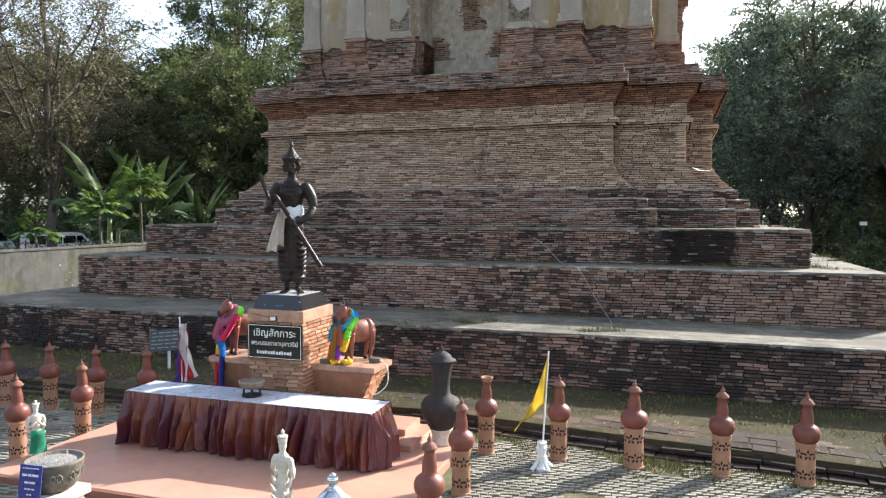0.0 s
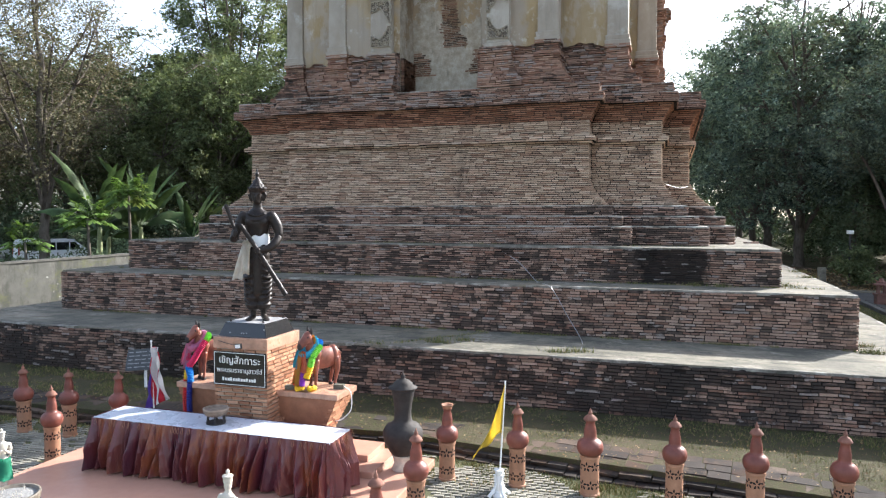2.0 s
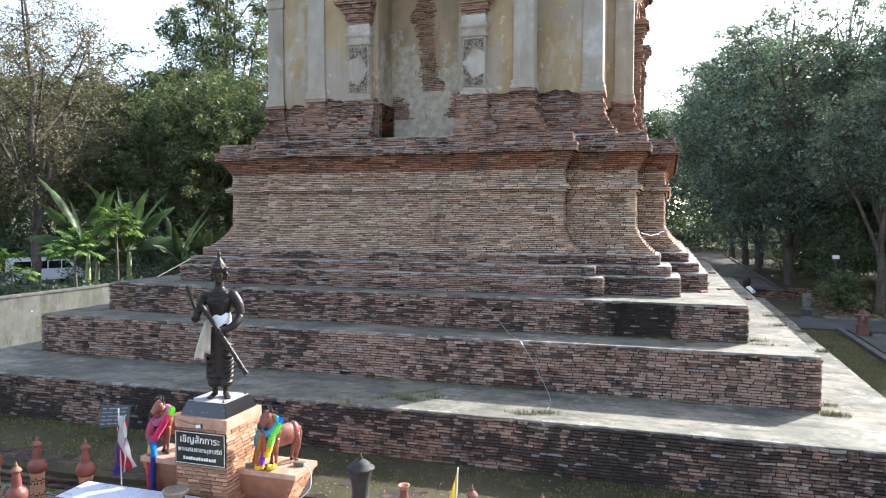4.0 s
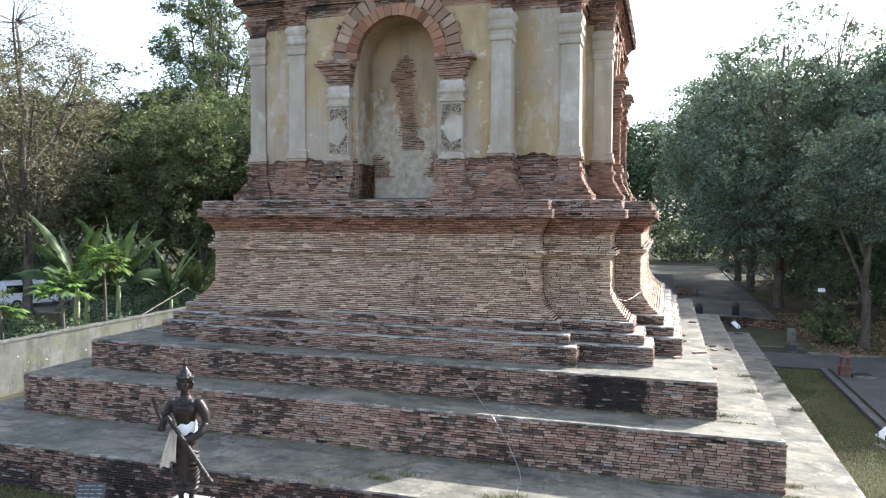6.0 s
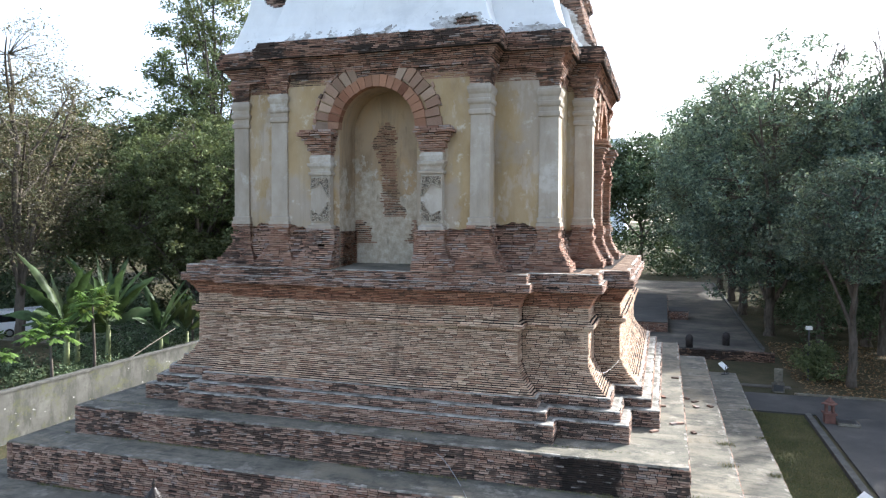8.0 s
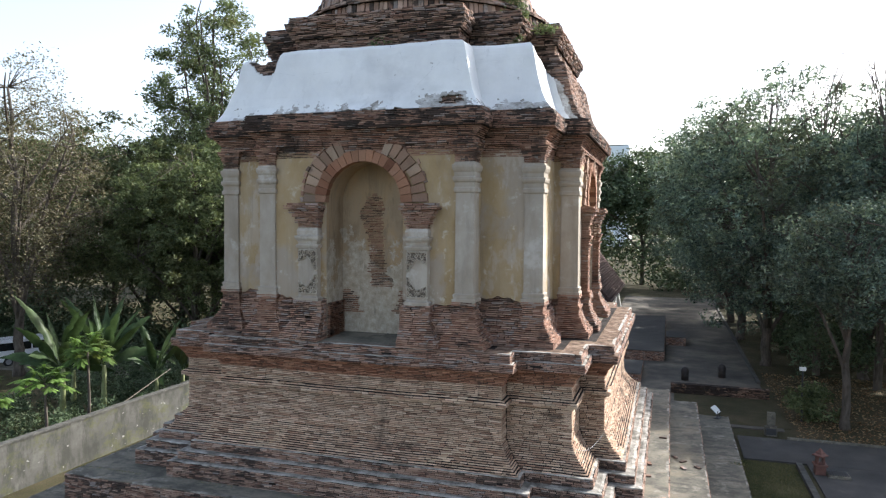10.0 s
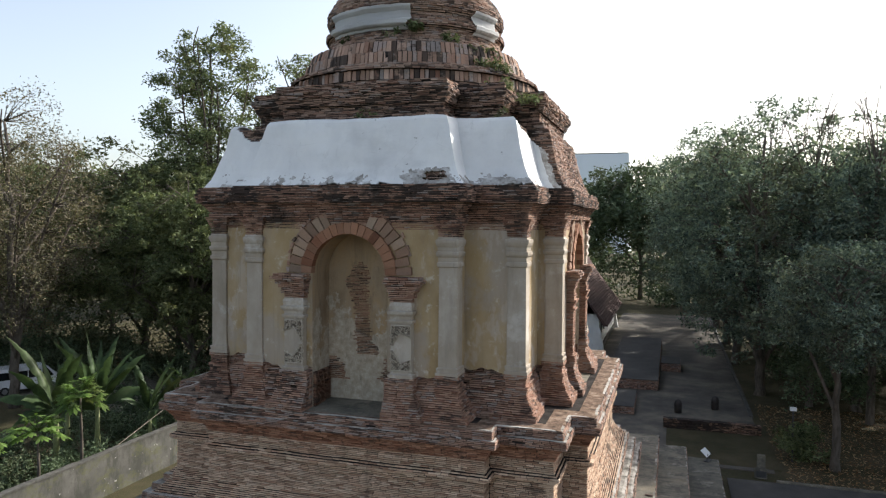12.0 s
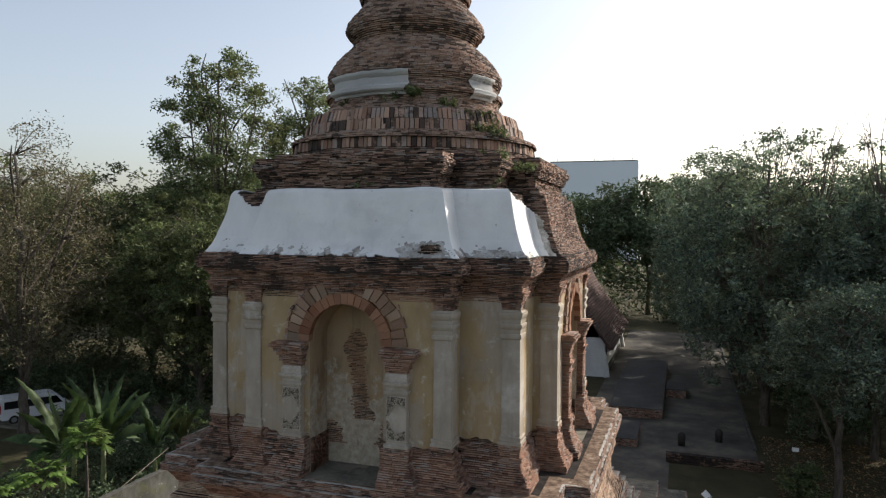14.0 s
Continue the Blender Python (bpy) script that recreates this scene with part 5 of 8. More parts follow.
# ------------------------------------------------------------ statue
bm = bmesh.new()
for s in (-1, 1):  # legs in baggy gathered breeches, bare feet turned out
    x = s * 0.08
    rows = [(x * 1.1, 0.02, 0.03, 0.05, 0.06), (x * 1.1, 0.0, 0.1, 0.044, 0.05), (x * 1.1, 0.0, 0.155, 0.05, 0.055), (x * 1.1, 0.0, 0.165, 0.085, 0.09)]
    for i in range(16):
        z = 0.19 + 0.056 * i
        full = 0.095 + 0.02 * math.sin(min(z / 0.5, 1.0) * math.pi) + 0.028 * min(1.0, max(0.0, (z - 0.45) / 0.5))
        swell = (0.016 if z < 0.62 else 0.006) * (1 if i % 2 else -1)
        rows.append((x * (1.12 - 0.3 * i / 15), -0.01 + 0.006 * (i % 3), z, full + swell, full + 0.012 + swell))
    rows.append((x * 0.6, 0, 1.2, 0.115, 0.12))
    oval(bm, rows, 24)
    for i in range(8):  # cloth cascading down the outer side
        z = 0.3 + 0.085 * i
        rr = 0.118 + 0.003 * i
        tube(bm, [(x * (1.1 - 0.03 * i) + s * rr * math.cos(q) * 1.05, -rr * 1.1 * math.sin(q), z + 0.045 * math.cos(q * 1.6 + 0.4 * i)) for q in [-0.5 + 0.24 * g for g in range(9)]], [0.008 + 0.02 * math.sin(math.pi * g / 8) for g in range(9)], 8)
    turn = s * 0.25 + 0.1
    for i in range(6):
        t = i / 5
        ball(bm, (x * 1.1 + 0.19 * t * math.sin(turn), 0.03 - 0.19 * t * math.cos(turn), 0.05 - 0.022 * t), (0.042 + 0.016 * t, 0.06, 0.046 - 0.02 * t), 12)
    for i in range(5):
        ball(bm, (x * 1.1 + 0.22 * math.sin(turn) - 0.045 + 0.0225 * i, -0.2 + 0.012 * abs(i - 2), 0.022), (0.0125, 0.03, 0.018), 8)
# hanging panel between the legs
oval(bm, [(0.02, -0.09, 0.36, 0.055, 0.04), (0.02, -0.11, 0.42, 0.075, 0.05), (0.02, -0.12, 0.7, 0.07, 0.05), (0.02, -0.11, 1.0, 0.08, 0.06), (0.02, -0.08, 1.18, 0.08, 0.06)])
# hips, waist, chest and neck
oval(bm, [(0, 0, 1.02, 0.17, 0.145), (0, 0, 1.12, 0.178, 0.15), (0, 0, 1.22, 0.16, 0.13), (0, 0, 1.32, 0.15, 0.115), (0, -0.005, 1.42, 0.172, 0.125), (0, -0.01, 1.53, 0.205, 0.14), (0, -0.005, 1.62, 0.222, 0.135), (0, 0.0, 1.69, 0.205, 0.115), (0, 0.005, 1.74, 0.13, 0.09), (0, 0.005, 1.78, 0.082, 0.075), (0, -0.005, 1.86, 0.068, 0.07)], 28)
for s in (-1, 1):
    ball(bm, (s * 0.092, -0.092, 1.56), (0.098, 0.058, 0.078), 14)
    ball(bm, (s * 0.232, 0, 1.645), (0.088, 0.092, 0.092))
    ball(bm, (s * 0.05, -0.1, 1.4), (0.05, 0.03, 0.07), 10)
# head
ball(bm, (0, -0.02, 1.97), (0.088, 0.104, 0.13), 20)
ball(bm, (0, -0.05, 1.885), (0.06, 0.066, 0.05), 12)
ball(bm, (0, -0.124, 1.955), (0.015, 0.022, 0.034), 8)
ball(bm, (0, -0.114, 1.905), (0.03, 0.014, 0.012), 8)
for s in (-1, 1):
    ball(bm, (s * 0.092, 0.005, 1.95), (0.018, 0.03, 0.06), 8)
    tube(bm, [(s * 0.1, 0.0, 2.04), (s * 0.132, 0.0, 1.99), (s * 0.112, 0.0, 1.9), (s * 0.085, -0.01, 1.86)], [0.02, 0.028, 0.016, 0.006], 8)
    tube(bm, [(s * 0.075, -0.1, 1.995), (s * 0.04, -0.116, 2.005), (s * 0.01, -0.118, 1.99)], 0.011, 6)
# crown: a broad band, a low tiered cone and a knobbed tip
lathe(bm, [(0.1, 2.02), (0.128, 2.03), (0.138, 2.045), (0.135, 2.06), (0.15, 2.075), (0.152, 2.1), (0.125, 2.108), (0.11, 2.112), (0.108, 2.14), (0.09, 2.147), (0.09, 2.172), (0.073, 2.178), (0.073, 2.2), (0.057, 2.207), (0.055, 2.228), (0.04, 2.236), (0.03, 2.26), (0.026, 2.29), (0.034, 2.305), (0.034, 2.32), (0.02, 2.335), (0.018, 2.37), (0.004, 2.41)], 24)
for i in range(12):
    a = i * math.pi / 6
    ball(bm, (0.14 * math.cos(a), 0.14 * math.sin(a), 2.095), (0.022, 0.022, 0.022), 8)
    ball(bm, (0.1 * math.cos(a), 0.1 * math.sin(a), 2.135), (0.016, 0.016, 0.024), 8)
    ball(bm, (0.185 * math.cos(a), 0.15 * math.sin(a) - 0.01, 1.1), (0.026, 0.022, 0.036), 8)
for k2, rr in ((0, 0.1), (1, 0.14), (2, 0.175)):  # necklace
    tube(bm, [(rr * math.sin(t), -0.075 - 0.078 * math.cos(t), 1.76 - 0.045 * k2 - 0.055 * math.cos(t) * (0.5 + 0.5 * k2)) for t in [-1.5 + 0.3 * q for q in range(11)]], 0.009, 6)
# arms: one raised at the hilt, one across the body
def limb(pts, radii):
    path = smooth_path(pts, 5)
    n = len(path) - 1
    tube(bm, path, [radii[min(int(i / n * (len(radii) - 1)), len(radii) - 2)] * (1 - (i / n * (len(radii) - 1)) % 1) + radii[min(int(i / n * (len(radii) - 1)), len(radii) - 2) + 1] * ((i / n * (len(radii) - 1)) % 1) if i < n else radii[-1] for i in range(n + 1)], 14)


limb([(-0.235, 0, 1.65), (-0.31, -0.02, 1.5), (-0.35, -0.07, 1.37), (-0.345, -0.2, 1.3), (-0.3, -0.29, 1.37)], [0.08, 0.086, 0.068, 0.068, 0.042])
limb([(0.235, 0, 1.65), (0.315, 0.0, 1.5), (0.35, -0.03, 1.34), (0.3, -0.13, 1.22), (0.2, -0.21, 1.14), (0.09, -0.27, 1.12)], [0.084, 0.09, 0.07, 0.072, 0.058, 0.042])
for x, y, z, q in ((0.302, 0.0, 1.53, 0.094), (0.31, 0.0, 1.49, 0.092), (0.235, -0.18, 1.17, 0.066), (0.2, -0.21, 1.145, 0.06), (-0.3, -0.02, 1.52, 0.09), (-0.335, -0.24, 1.32, 0.06)):
    ball(bm, (x, y, z), (q, q, 0.022), 14)
for x, z in ((-0.295, 1.385), (0.06, 1.11)):  # fists
    ball(bm, (x, -0.29, z), (0.046, 0.05, 0.056), 10)
    for i in range(4):
        ball(bm, (x + 0.012, -0.335, z + 0.036 - 0.024 * i), (0.04, 0.02, 0.014), 8)
# sheathed sword held aslant
tube(bm, [(-0.445, -0.3, 1.83), (-0.435, -0.3, 1.81), (-0.33, -0.3, 1.52), (-0.24, -0.3, 1.28)], [0.024, 0.034, 0.03, 0.024], 10)
tube(bm, [(-0.22, -0.29, 1.52), (-0.2, -0.29, 1.5), (0.06, -0.29, 1.12), (0.49, -0.27, 0.44), (0.505, -0.27, 0.42)], [0.03, 0.04, 0.036, 0.042, 0.05], 10)
for q in range(5):
    t = 0.4 + 0.13 * q
    ball(bm, (-0.2 + 0.69 * t, -0.285, 1.5 - 1.06 * t), (0.046, 0.046, 0.03), 10)
def cast(ob, size):
    """Melts the joined limbs of a cast or carved figure into one skin."""
    mod = ob.modifiers.new("skin", "REMESH")
    mod.mode = "VOXEL"
    mod.voxel_size = size
    mod.use_smooth_shade = True
    mod = ob.modifiers.new("soften", "SMOOTH")
    mod.factor = 0.5
    mod.iterations = 2
    return ob


statue = cast(part("statue", bm, M["bronze"], smooth=True, m=pose(0.34, -16.98, 2.028, rz=20) @ Matrix.Diagonal((0.98, 0.98, 1.021, 1))), 0.011)
tagged(statue, "black bronze statue of a crowned standing figure with sheathed sword", "statue")

sash = thing("cloth_sash", pose(0.34, -16.98, 2.028, rz=20) @ Matrix.Diagonal((0.98, 0.98, 1.021, 1)), "cream cloth sash tied round the statue's waist", "sash")
bm = bmesh.new()
rings = []
for z, a, b in ((1.17, 0.186, 0.155), (1.2, 0.2, 0.165), (1.235, 0.188, 0.155), (1.27, 0.194, 0.158), (1.305, 0.178, 0.146), (1.34, 0.182, 0.148)):
    rings.append([bm.verts.new((a * math.cos(2 * math.pi * i / 32), b * math.sin(2 * math.pi * i / 32), z + 0.018 * math.sin(i * 1.3 + z * 30) + 0.03 * math.cos(2 * math.pi * i / 32))) for i in range(32)])
for p, q in zip(rings, rings[1:]):
    for i in range(32):
        bm.faces.new((p[i], p[(i + 1) % 32], q[(i + 1) % 32], q[i]))
part("waistband", bm, M["white_paint"], sash, "white wrapped cloth", smooth=True)
for x0, w0, w1, z1, dx in ((-0.15, 0.045, 0.085, 0.66, -0.15), (-0.12, 0.05, 0.07, 0.74, -0.05), (-0.17, 0.035, 0.04, 1.0, 0.02)):
    bm = bmesh.new()
    rows = []
    for i in range(9):
        t = i / 8
        z = 1.26 + (z1 - 1.26) * t
        w = w0 + (w1 - w0) * t
        rows.append([bm.verts.new((x0 + dx * t + w * (j / 6 - 0.5) * 2, -0.2 - 0.05 * math.sin(t * 3) + 0.02 * math.sin(j * 2.1 + t * 2), z - 0.015 * math.cos(j))) for j in range(7)])
    for p, q in zip(rows, rows[1:]):
        for j in range(6):
            bm.faces.new((p[j], p[j + 1], q[j + 1], q[j]))
    bmesh.ops.solidify(bm, geom=bm.faces[:], thickness=0.006)
    part("tail", bm, M["sash"], sash, "hanging cloth end", smooth=True)


# ------------------------------------------------------------ horses and garlands
def horse_mesh():
    bm = bmesh.new()

    def painted(n):
        """Faces added from the n-th on take the second paint."""
        bm.faces.ensure_lookup_table()
        for f in bm.faces[n:]:
            f.material_index = 1

    oval(bm, [(0, 0.0, 0.36, 0.06, 0.28), (0, 0.03, 0.4, 0.13, 0.4), (0, 0.05, 0.5, 0.17, 0.47), (0, 0.05, 0.6, 0.175, 0.48), (0, 0.06, 0.68, 0.15, 0.44), (0, 0.08, 0.74, 0.09, 0.36), (0, 0.1, 0.765, 0.03, 0.26)], 24)
    ball(bm, (0, 0.36, 0.6), (0.17, 0.18, 0.19))
    ball(bm, (0, -0.26, 0.58), (0.165, 0.2, 0.23))
    for x in (-0.1, 0.1):
        for y, b in ((-0.3, -0.01), (0.38, 0.06)):
            tube(bm, smooth_path([(x, y, 0.56), (x, y + b, 0.36), (x, y + b * 0.6, 0.24), (x, y - 0.01, 0.1), (x, y - 0.03, 0.05)], 3), [0.1, 0.095, 0.085, 0.075, 0.062, 0.056, 0.053, 0.048, 0.043, 0.04, 0.042, 0.048, 0.052], 10)
    tube(bm, smooth_path([(0, -0.24, 0.6), (0, -0.36, 0.76), (0, -0.43, 0.88), (0, -0.46, 0.95)], 3), [0.19, 0.185, 0.175, 0.16, 0.15, 0.14, 0.132, 0.125, 0.12, 0.115], 14)
    tube(bm, smooth_path([(0, -0.42, 0.99), (0, -0.54, 0.96), (0, -0.66, 0.89), (0, -0.75, 0.83)], 3), [0.08, 0.115, 0.125, 0.122, 0.112, 0.1, 0.09, 0.083, 0.078, 0.074], 14)
    for s in (-1, 1):
        ball(bm, (s * 0.075, -0.5, 0.93), (0.045, 0.08, 0.07), 10)
    tube(bm, smooth_path([(0, 0.5, 0.68), (0, 0.58, 0.55), (0, 0.56, 0.2)], 3), [0.035, 0.05, 0.06, 0.065, 0.055, 0.04, 0.02], 8)
    n = len(bm.faces)
    ball(bm, (0, -0.77, 0.82), (0.078, 0.06, 0.066), 14)
    for s in (-1, 1):
        tube(bm, [(s * 0.06, -0.43, 1.05), (s * 0.075, -0.43, 1.11), (s * 0.088, -0.44, 1.19)], [0.038, 0.034, 0.004], 8)
        ball(bm, (s * 0.098, -0.565, 0.99), (0.018, 0.028, 0.022), 8)
        for y in (-0.33, 0.38):
            lathe(bm, [(0.062, 0.0), (0.066, 0.01), (0.05, 0.055), (0.04, 0.06)], 12, s * 0.1, y)
    for i in range(9):
        ball(bm, (0.012 * (-1) ** i, -0.26 - 0.022 * i, 0.8 + 0.032 * i), (0.035, 0.06, 0.055), 8)
    painted(n)
    return bm


GARLAND = {"pink": (0.62, 0.03, 0.11), "red": (0.5, 0.02, 0.02), "yellow": (0.8, 0.5, 0.02), "blue": (0.02, 0.2, 0.55), "green": (0.22, 0.62, 0.06), "violet": (0.26, 0.05, 0.42), "navy": (0.02, 0.025, 0.18), "orange": (0.75, 0.2, 0.02)}
for g, c in GARLAND.items():
    M["g_" + g] = simple("garland_" + g, c, 0.7, vary=0.3, scale=40, bump=0.6, bscale=80)


def strand(pts, r, mat, parent, name="garland_strand"):
    """A frilled flower string through pts."""
    pts = [Vector(p) for p in pts]
    fine, rad = [], []
    for a, b in zip(pts, pts[1:]):
        n = max(2, int((b - a).length / 0.016))
        for i in range(n):
            fine.append(a.lerp(b, i / n))
            rad.append(r * (1.12 if len(fine) % 2 else 0.78))
    fine.append(pts[-1])
    rad.append(r * 0.6)
    bm = bmesh.new()
    tube(bm, fine, [q * 1.25 for q in rad], 10)
    return part(name, bm, M["g_" + mat], parent)


HORSE_SHAPE = Matrix.Translation((0, -0.1, 0)) @ Matrix.Diagonal((0.8, 0.62, 0.97, 1))
horse = tagged(part("horse_statue", horse_mesh(), M["horse"], smooth=True, m=pose(1.43, -16.7, 0.95, rz=-30) @ Matrix.Scale(0.88, 4) @ HORSE_SHAPE), "russet lacquered horse statue draped in garlands, standing on a bracket", "statue", "pair of horses")
horse.data.materials.append(M["black_clay"])
copy_thing(horse, pose(-0.68, -16.7, 0.95, rz=-28) @ Matrix.Scale(0.88, 4) @ Matrix.Translation((0, -0.1, 0)) @ Matrix.Scale(1 / 0.88, 4))
M["g_turquoise"] = simple("turquoise_gauze", (0.06, 0.36, 0.5), 0.8, vary=0.25, scale=12)
M["g_lilac"] = simple("lilac_gauze", (0.5, 0.24, 0.42), 0.8, vary=0.3, scale=10, second=(0.62, 0.16, 0.22))
M["g_coral"] = simple("coral_gauze", (0.62, 0.16, 0.08), 0.8, vary=0.25, scale=10)
M["g_gold"] = simple("golden_gauze", (0.7, 0.45, 0.06), 0.8, vary=0.3, scale=10, second=(0.72, 0.26, 0.08))


def lei(parent, pts, colours, r=0.043):
    """One flower string whose colour changes along its length."""
    path = smooth_path(pts, 8)
    total = sum(w for _, w in colours)
    start = 0.0
    for c, w in colours:
        i0, i1 = round(start / total * (len(path) - 1)), round((start + w) / total * (len(path) - 1))
        strand(path[i0:i1 + 1], r, c, parent)
        start += w


def scarf(parent, mat, top, low, w0, w1, seed, label):
    """A loose cloth end hanging from the neck."""
    bm = bmesh.new()
    rows = []
    for i in range(11):
        t = i / 10
        c = Vector(top).lerp(Vector(low), t)
        w = w0 + (w1 - w0) * t
        rows.append([bm.verts.new((c.x + w * (j / 8 - 0.5), c.y - 0.03 * math.sin(j * 1.7 + t * 2 + seed) * (0.4 + t), c.z + 0.02 * math.sin(j * 1.3 + seed) * t)) for j in range(9)])
    for p, q in zip(rows, rows[1:]):
        for j in range(8):
            bm.faces.new((p[j], p[j + 1], q[j + 1], q[j]))
    bmesh.ops.solidify(bm, geom=bm.faces[:], thickness=0.005)
    part("scarf", bm, M[mat], parent, label, smooth=True)


NECK = [(-0.13, -0.36, 0.72), (-0.1, -0.46, 0.66), (0.0, -0.49, 0.63), (0.1, -0.46, 0.66), (0.13, -0.36, 0.73), (0.07, -0.26, 0.86), (-0.07, -0.26, 0.86), (-0.13, -0.36, 0.72)]
gar = thing("garland", pose(1.43, -16.7, 0.95, rz=-30) @ Matrix.Scale(0.88, 4), "bright paper garlands and golden scarf hung round the horse's neck", "garland", "garlands on the horses")
strand(smooth_path(NECK), 0.045, "turquoise", gar, "neck_scarf")
lei(gar, [(0.06, -0.2, 0.86), (0.16, -0.27, 0.78), (0.19, -0.42, 0.62), (0.16, -0.47, 0.42), (0.12, -0.52, 0.24)], [("blue", 0.22), ("green", 0.5), ("yellow", 0.28)], 0.048)
lei(gar, [(-0.14, -0.42, 0.6), (-0.16, -0.54, 0.3), (-0.16, -0.57, 0.04)], [("red", 1.0)], 0.04)
lei(gar, [(0.06, -0.53, 0.36), (0.06, -0.56, 0.18), (0.05, -0.58, 0.03)], [("violet", 0.75), ("yellow", 0.25)], 0.043)
scarf(gar, "g_gold", (-0.03, -0.53, 0.69), (-0.05, -0.62, 0.1), 0.12, 0.2, 0.3, "golden yellow cloth")
scarf(gar, "g_coral", (0.05, -0.52, 0.72), (0.1, -0.57, 0.36), 0.12, 0.14, 2.1, "coral red cloth")
scarf(gar, "g_turquoise", (-0.12, -0.5, 0.72), (-0.17, -0.57, 0.4), 0.13, 0.17, 1.2, "turquoise cloth")
scarf(gar, "g_turquoise", (0.1, -0.3, 0.98), (0.17, -0.3, 0.72), 0.07, 0.1, 1.9, "turquoise cloth")
scarf(gar, "g_gold", (0.07, -0.34, 1.0), (0.13, -0.3, 0.78), 0.05, 0.07, 4.0, "golden mane ribbon")
gar = thing("garland", pose(-0.68, -16.7, 0.95, rz=-28) @ Matrix.Scale(0.88, 4), "bright paper garlands and lilac scarf hung round the horse's neck", "garland", "garlands on the horses")
strand(smooth_path(NECK), 0.05, "lilac", gar, "neck_scarf")
lei(gar, [(0.08, -0.2, 0.86), (0.19, -0.27, 0.8), (0.22, -0.41, 0.66), (0.11, -0.51, 0.42), (-0.03, -0.56, 0.22), (-0.06, -0.57, 0.02)], [("green", 0.27), ("pink", 0.48), ("yellow", 0.25)], 0.046)
lei(gar, [(-0.14, -0.44, 0.42), (-0.05, -0.54, 0.3), (0.08, -0.57, 0.18), (0.12, -0.58, 0.0)], [("blue", 1.0)], 0.05)
lei(gar, [(-0.06, -0.58, 0.04), (-0.06, -0.6, -0.3), (-0.06, -0.59, -0.7)], [("red", 1.0)], 0.043)
lei(gar, [(0.12, -0.59, 0.02), (0.12, -0.61, -0.3), (0.12, -0.6, -0.7)], [("navy", 1.0)], 0.043)
scarf(gar, "g_lilac", (-0.11, -0.5, 0.72), (-0.2, -0.57, 0.3), 0.14, 0.22, 0.8, "lilac and pink cloth")
scarf(gar, "g_lilac", (0.0, -0.53, 0.7), (-0.06, -0.6, 0.24), 0.1, 0.16, 3.1, "lilac and pink cloth")
scarf(gar, "g_pink", (0.0, -0.52, 0.68), (0.0, -0.57, 0.42), 0.06, 0.08, 2.6, "pink cloth")
for x, y in ((1.17, -17.13), (1.36, -17.08)):
    bm = bmesh.new()
    for i in range(9):
        ball(bm, (0.05 * math.cos(i * 0.7) * (i > 0), 0.05 * math.sin(i * 0.7) * (i > 0), 0.03 + 0.01 * (i % 3)), 0.035, 8)
    tagged(part("flower_pompom", bm, M["g_yellow"], m=pose(x, y, 0.95)), "yellow paper flower ball on the bracket", "decoration", "flower balls")
for x, y in ((0.98, -17.08), (1.7, -16.8)):
    bm = bmesh.new()
    box(bm, -0.085, 0.085, -0.05, 0.05, 0, 0.07, 0.006)
    tagged(part("stone_block", bm, M["concrete"], m=pose(x, y, 0.952, rz=8)), "small grey stone block on the bracket", "block", "loose blocks")
bm = bmesh.new()
tube(bm, smooth_path([(1.76, -16.8, 1.0), (1.9, -16.82, 0.93), (1.94, -16.85, 0.75), (1.93, -16.9, 0.62), (1.84, -17.0, 0.52), (1.76, -17.05, 0.5)]), 0.007, 6)
tagged(part("cable", bm, M["white_paint"]), "white electric cable hanging from the bracket", "cable")

# ------------------------------------------------------------ offering table
TX0, TX1, TY0, TY1, TZ = -1.8, 2.28, -18.3, -17.62, 0.585
table = thing("offering_table", Matrix(), "long offering table with a white top", "table")
bm = bmesh.new()
box(bm, TX0, TX1, TY0, TY1, TZ - 0.03, TZ, 0.006)
part("tabletop", bm, M["sheet_vinyl"], table, "glossy white tabletop")
for x in (TX0 + 0.12, TX1 - 0.12):
    for y in (TY0 + 0.08, TY1 - 0.08):
        bm = bmesh.new()
        tube(bm, [(x, y, -0.2), (x, y, TZ - 0.03)], 0.018, 8)
        part("leg", bm, M["steel"], table)
k = Mat("brown_satin", 0.36, spec=0.6)
c = k.ramp(k.noise((2.6, 2.6, 0.9), 3, 0.5), [(0.3, (0.062, 0.013, 0.026)), (0.44, (0.095, 0.018, 0.024)), (0.56, (0.13, 0.03, 0.021)), (0.61, (0.19, 0.055, 0.022)), (0.66, (0.11, 0.022, 0.026)), (0.75, (0.065, 0.016, 0.038))])
k.color(c).bump(k.noise((12, 12, 5), 4, 0.6), 0.6, 0.03)
M["tie_cord"] = simple("copper_tie_cord", (0.3, 0.16, 0.1), 0.5, vary=0.3)
satin = k.m
table_skirt = thing("table_skirt", Matrix(), "gathered brown satin cloth skirt pinned round the table", "tablecloth")


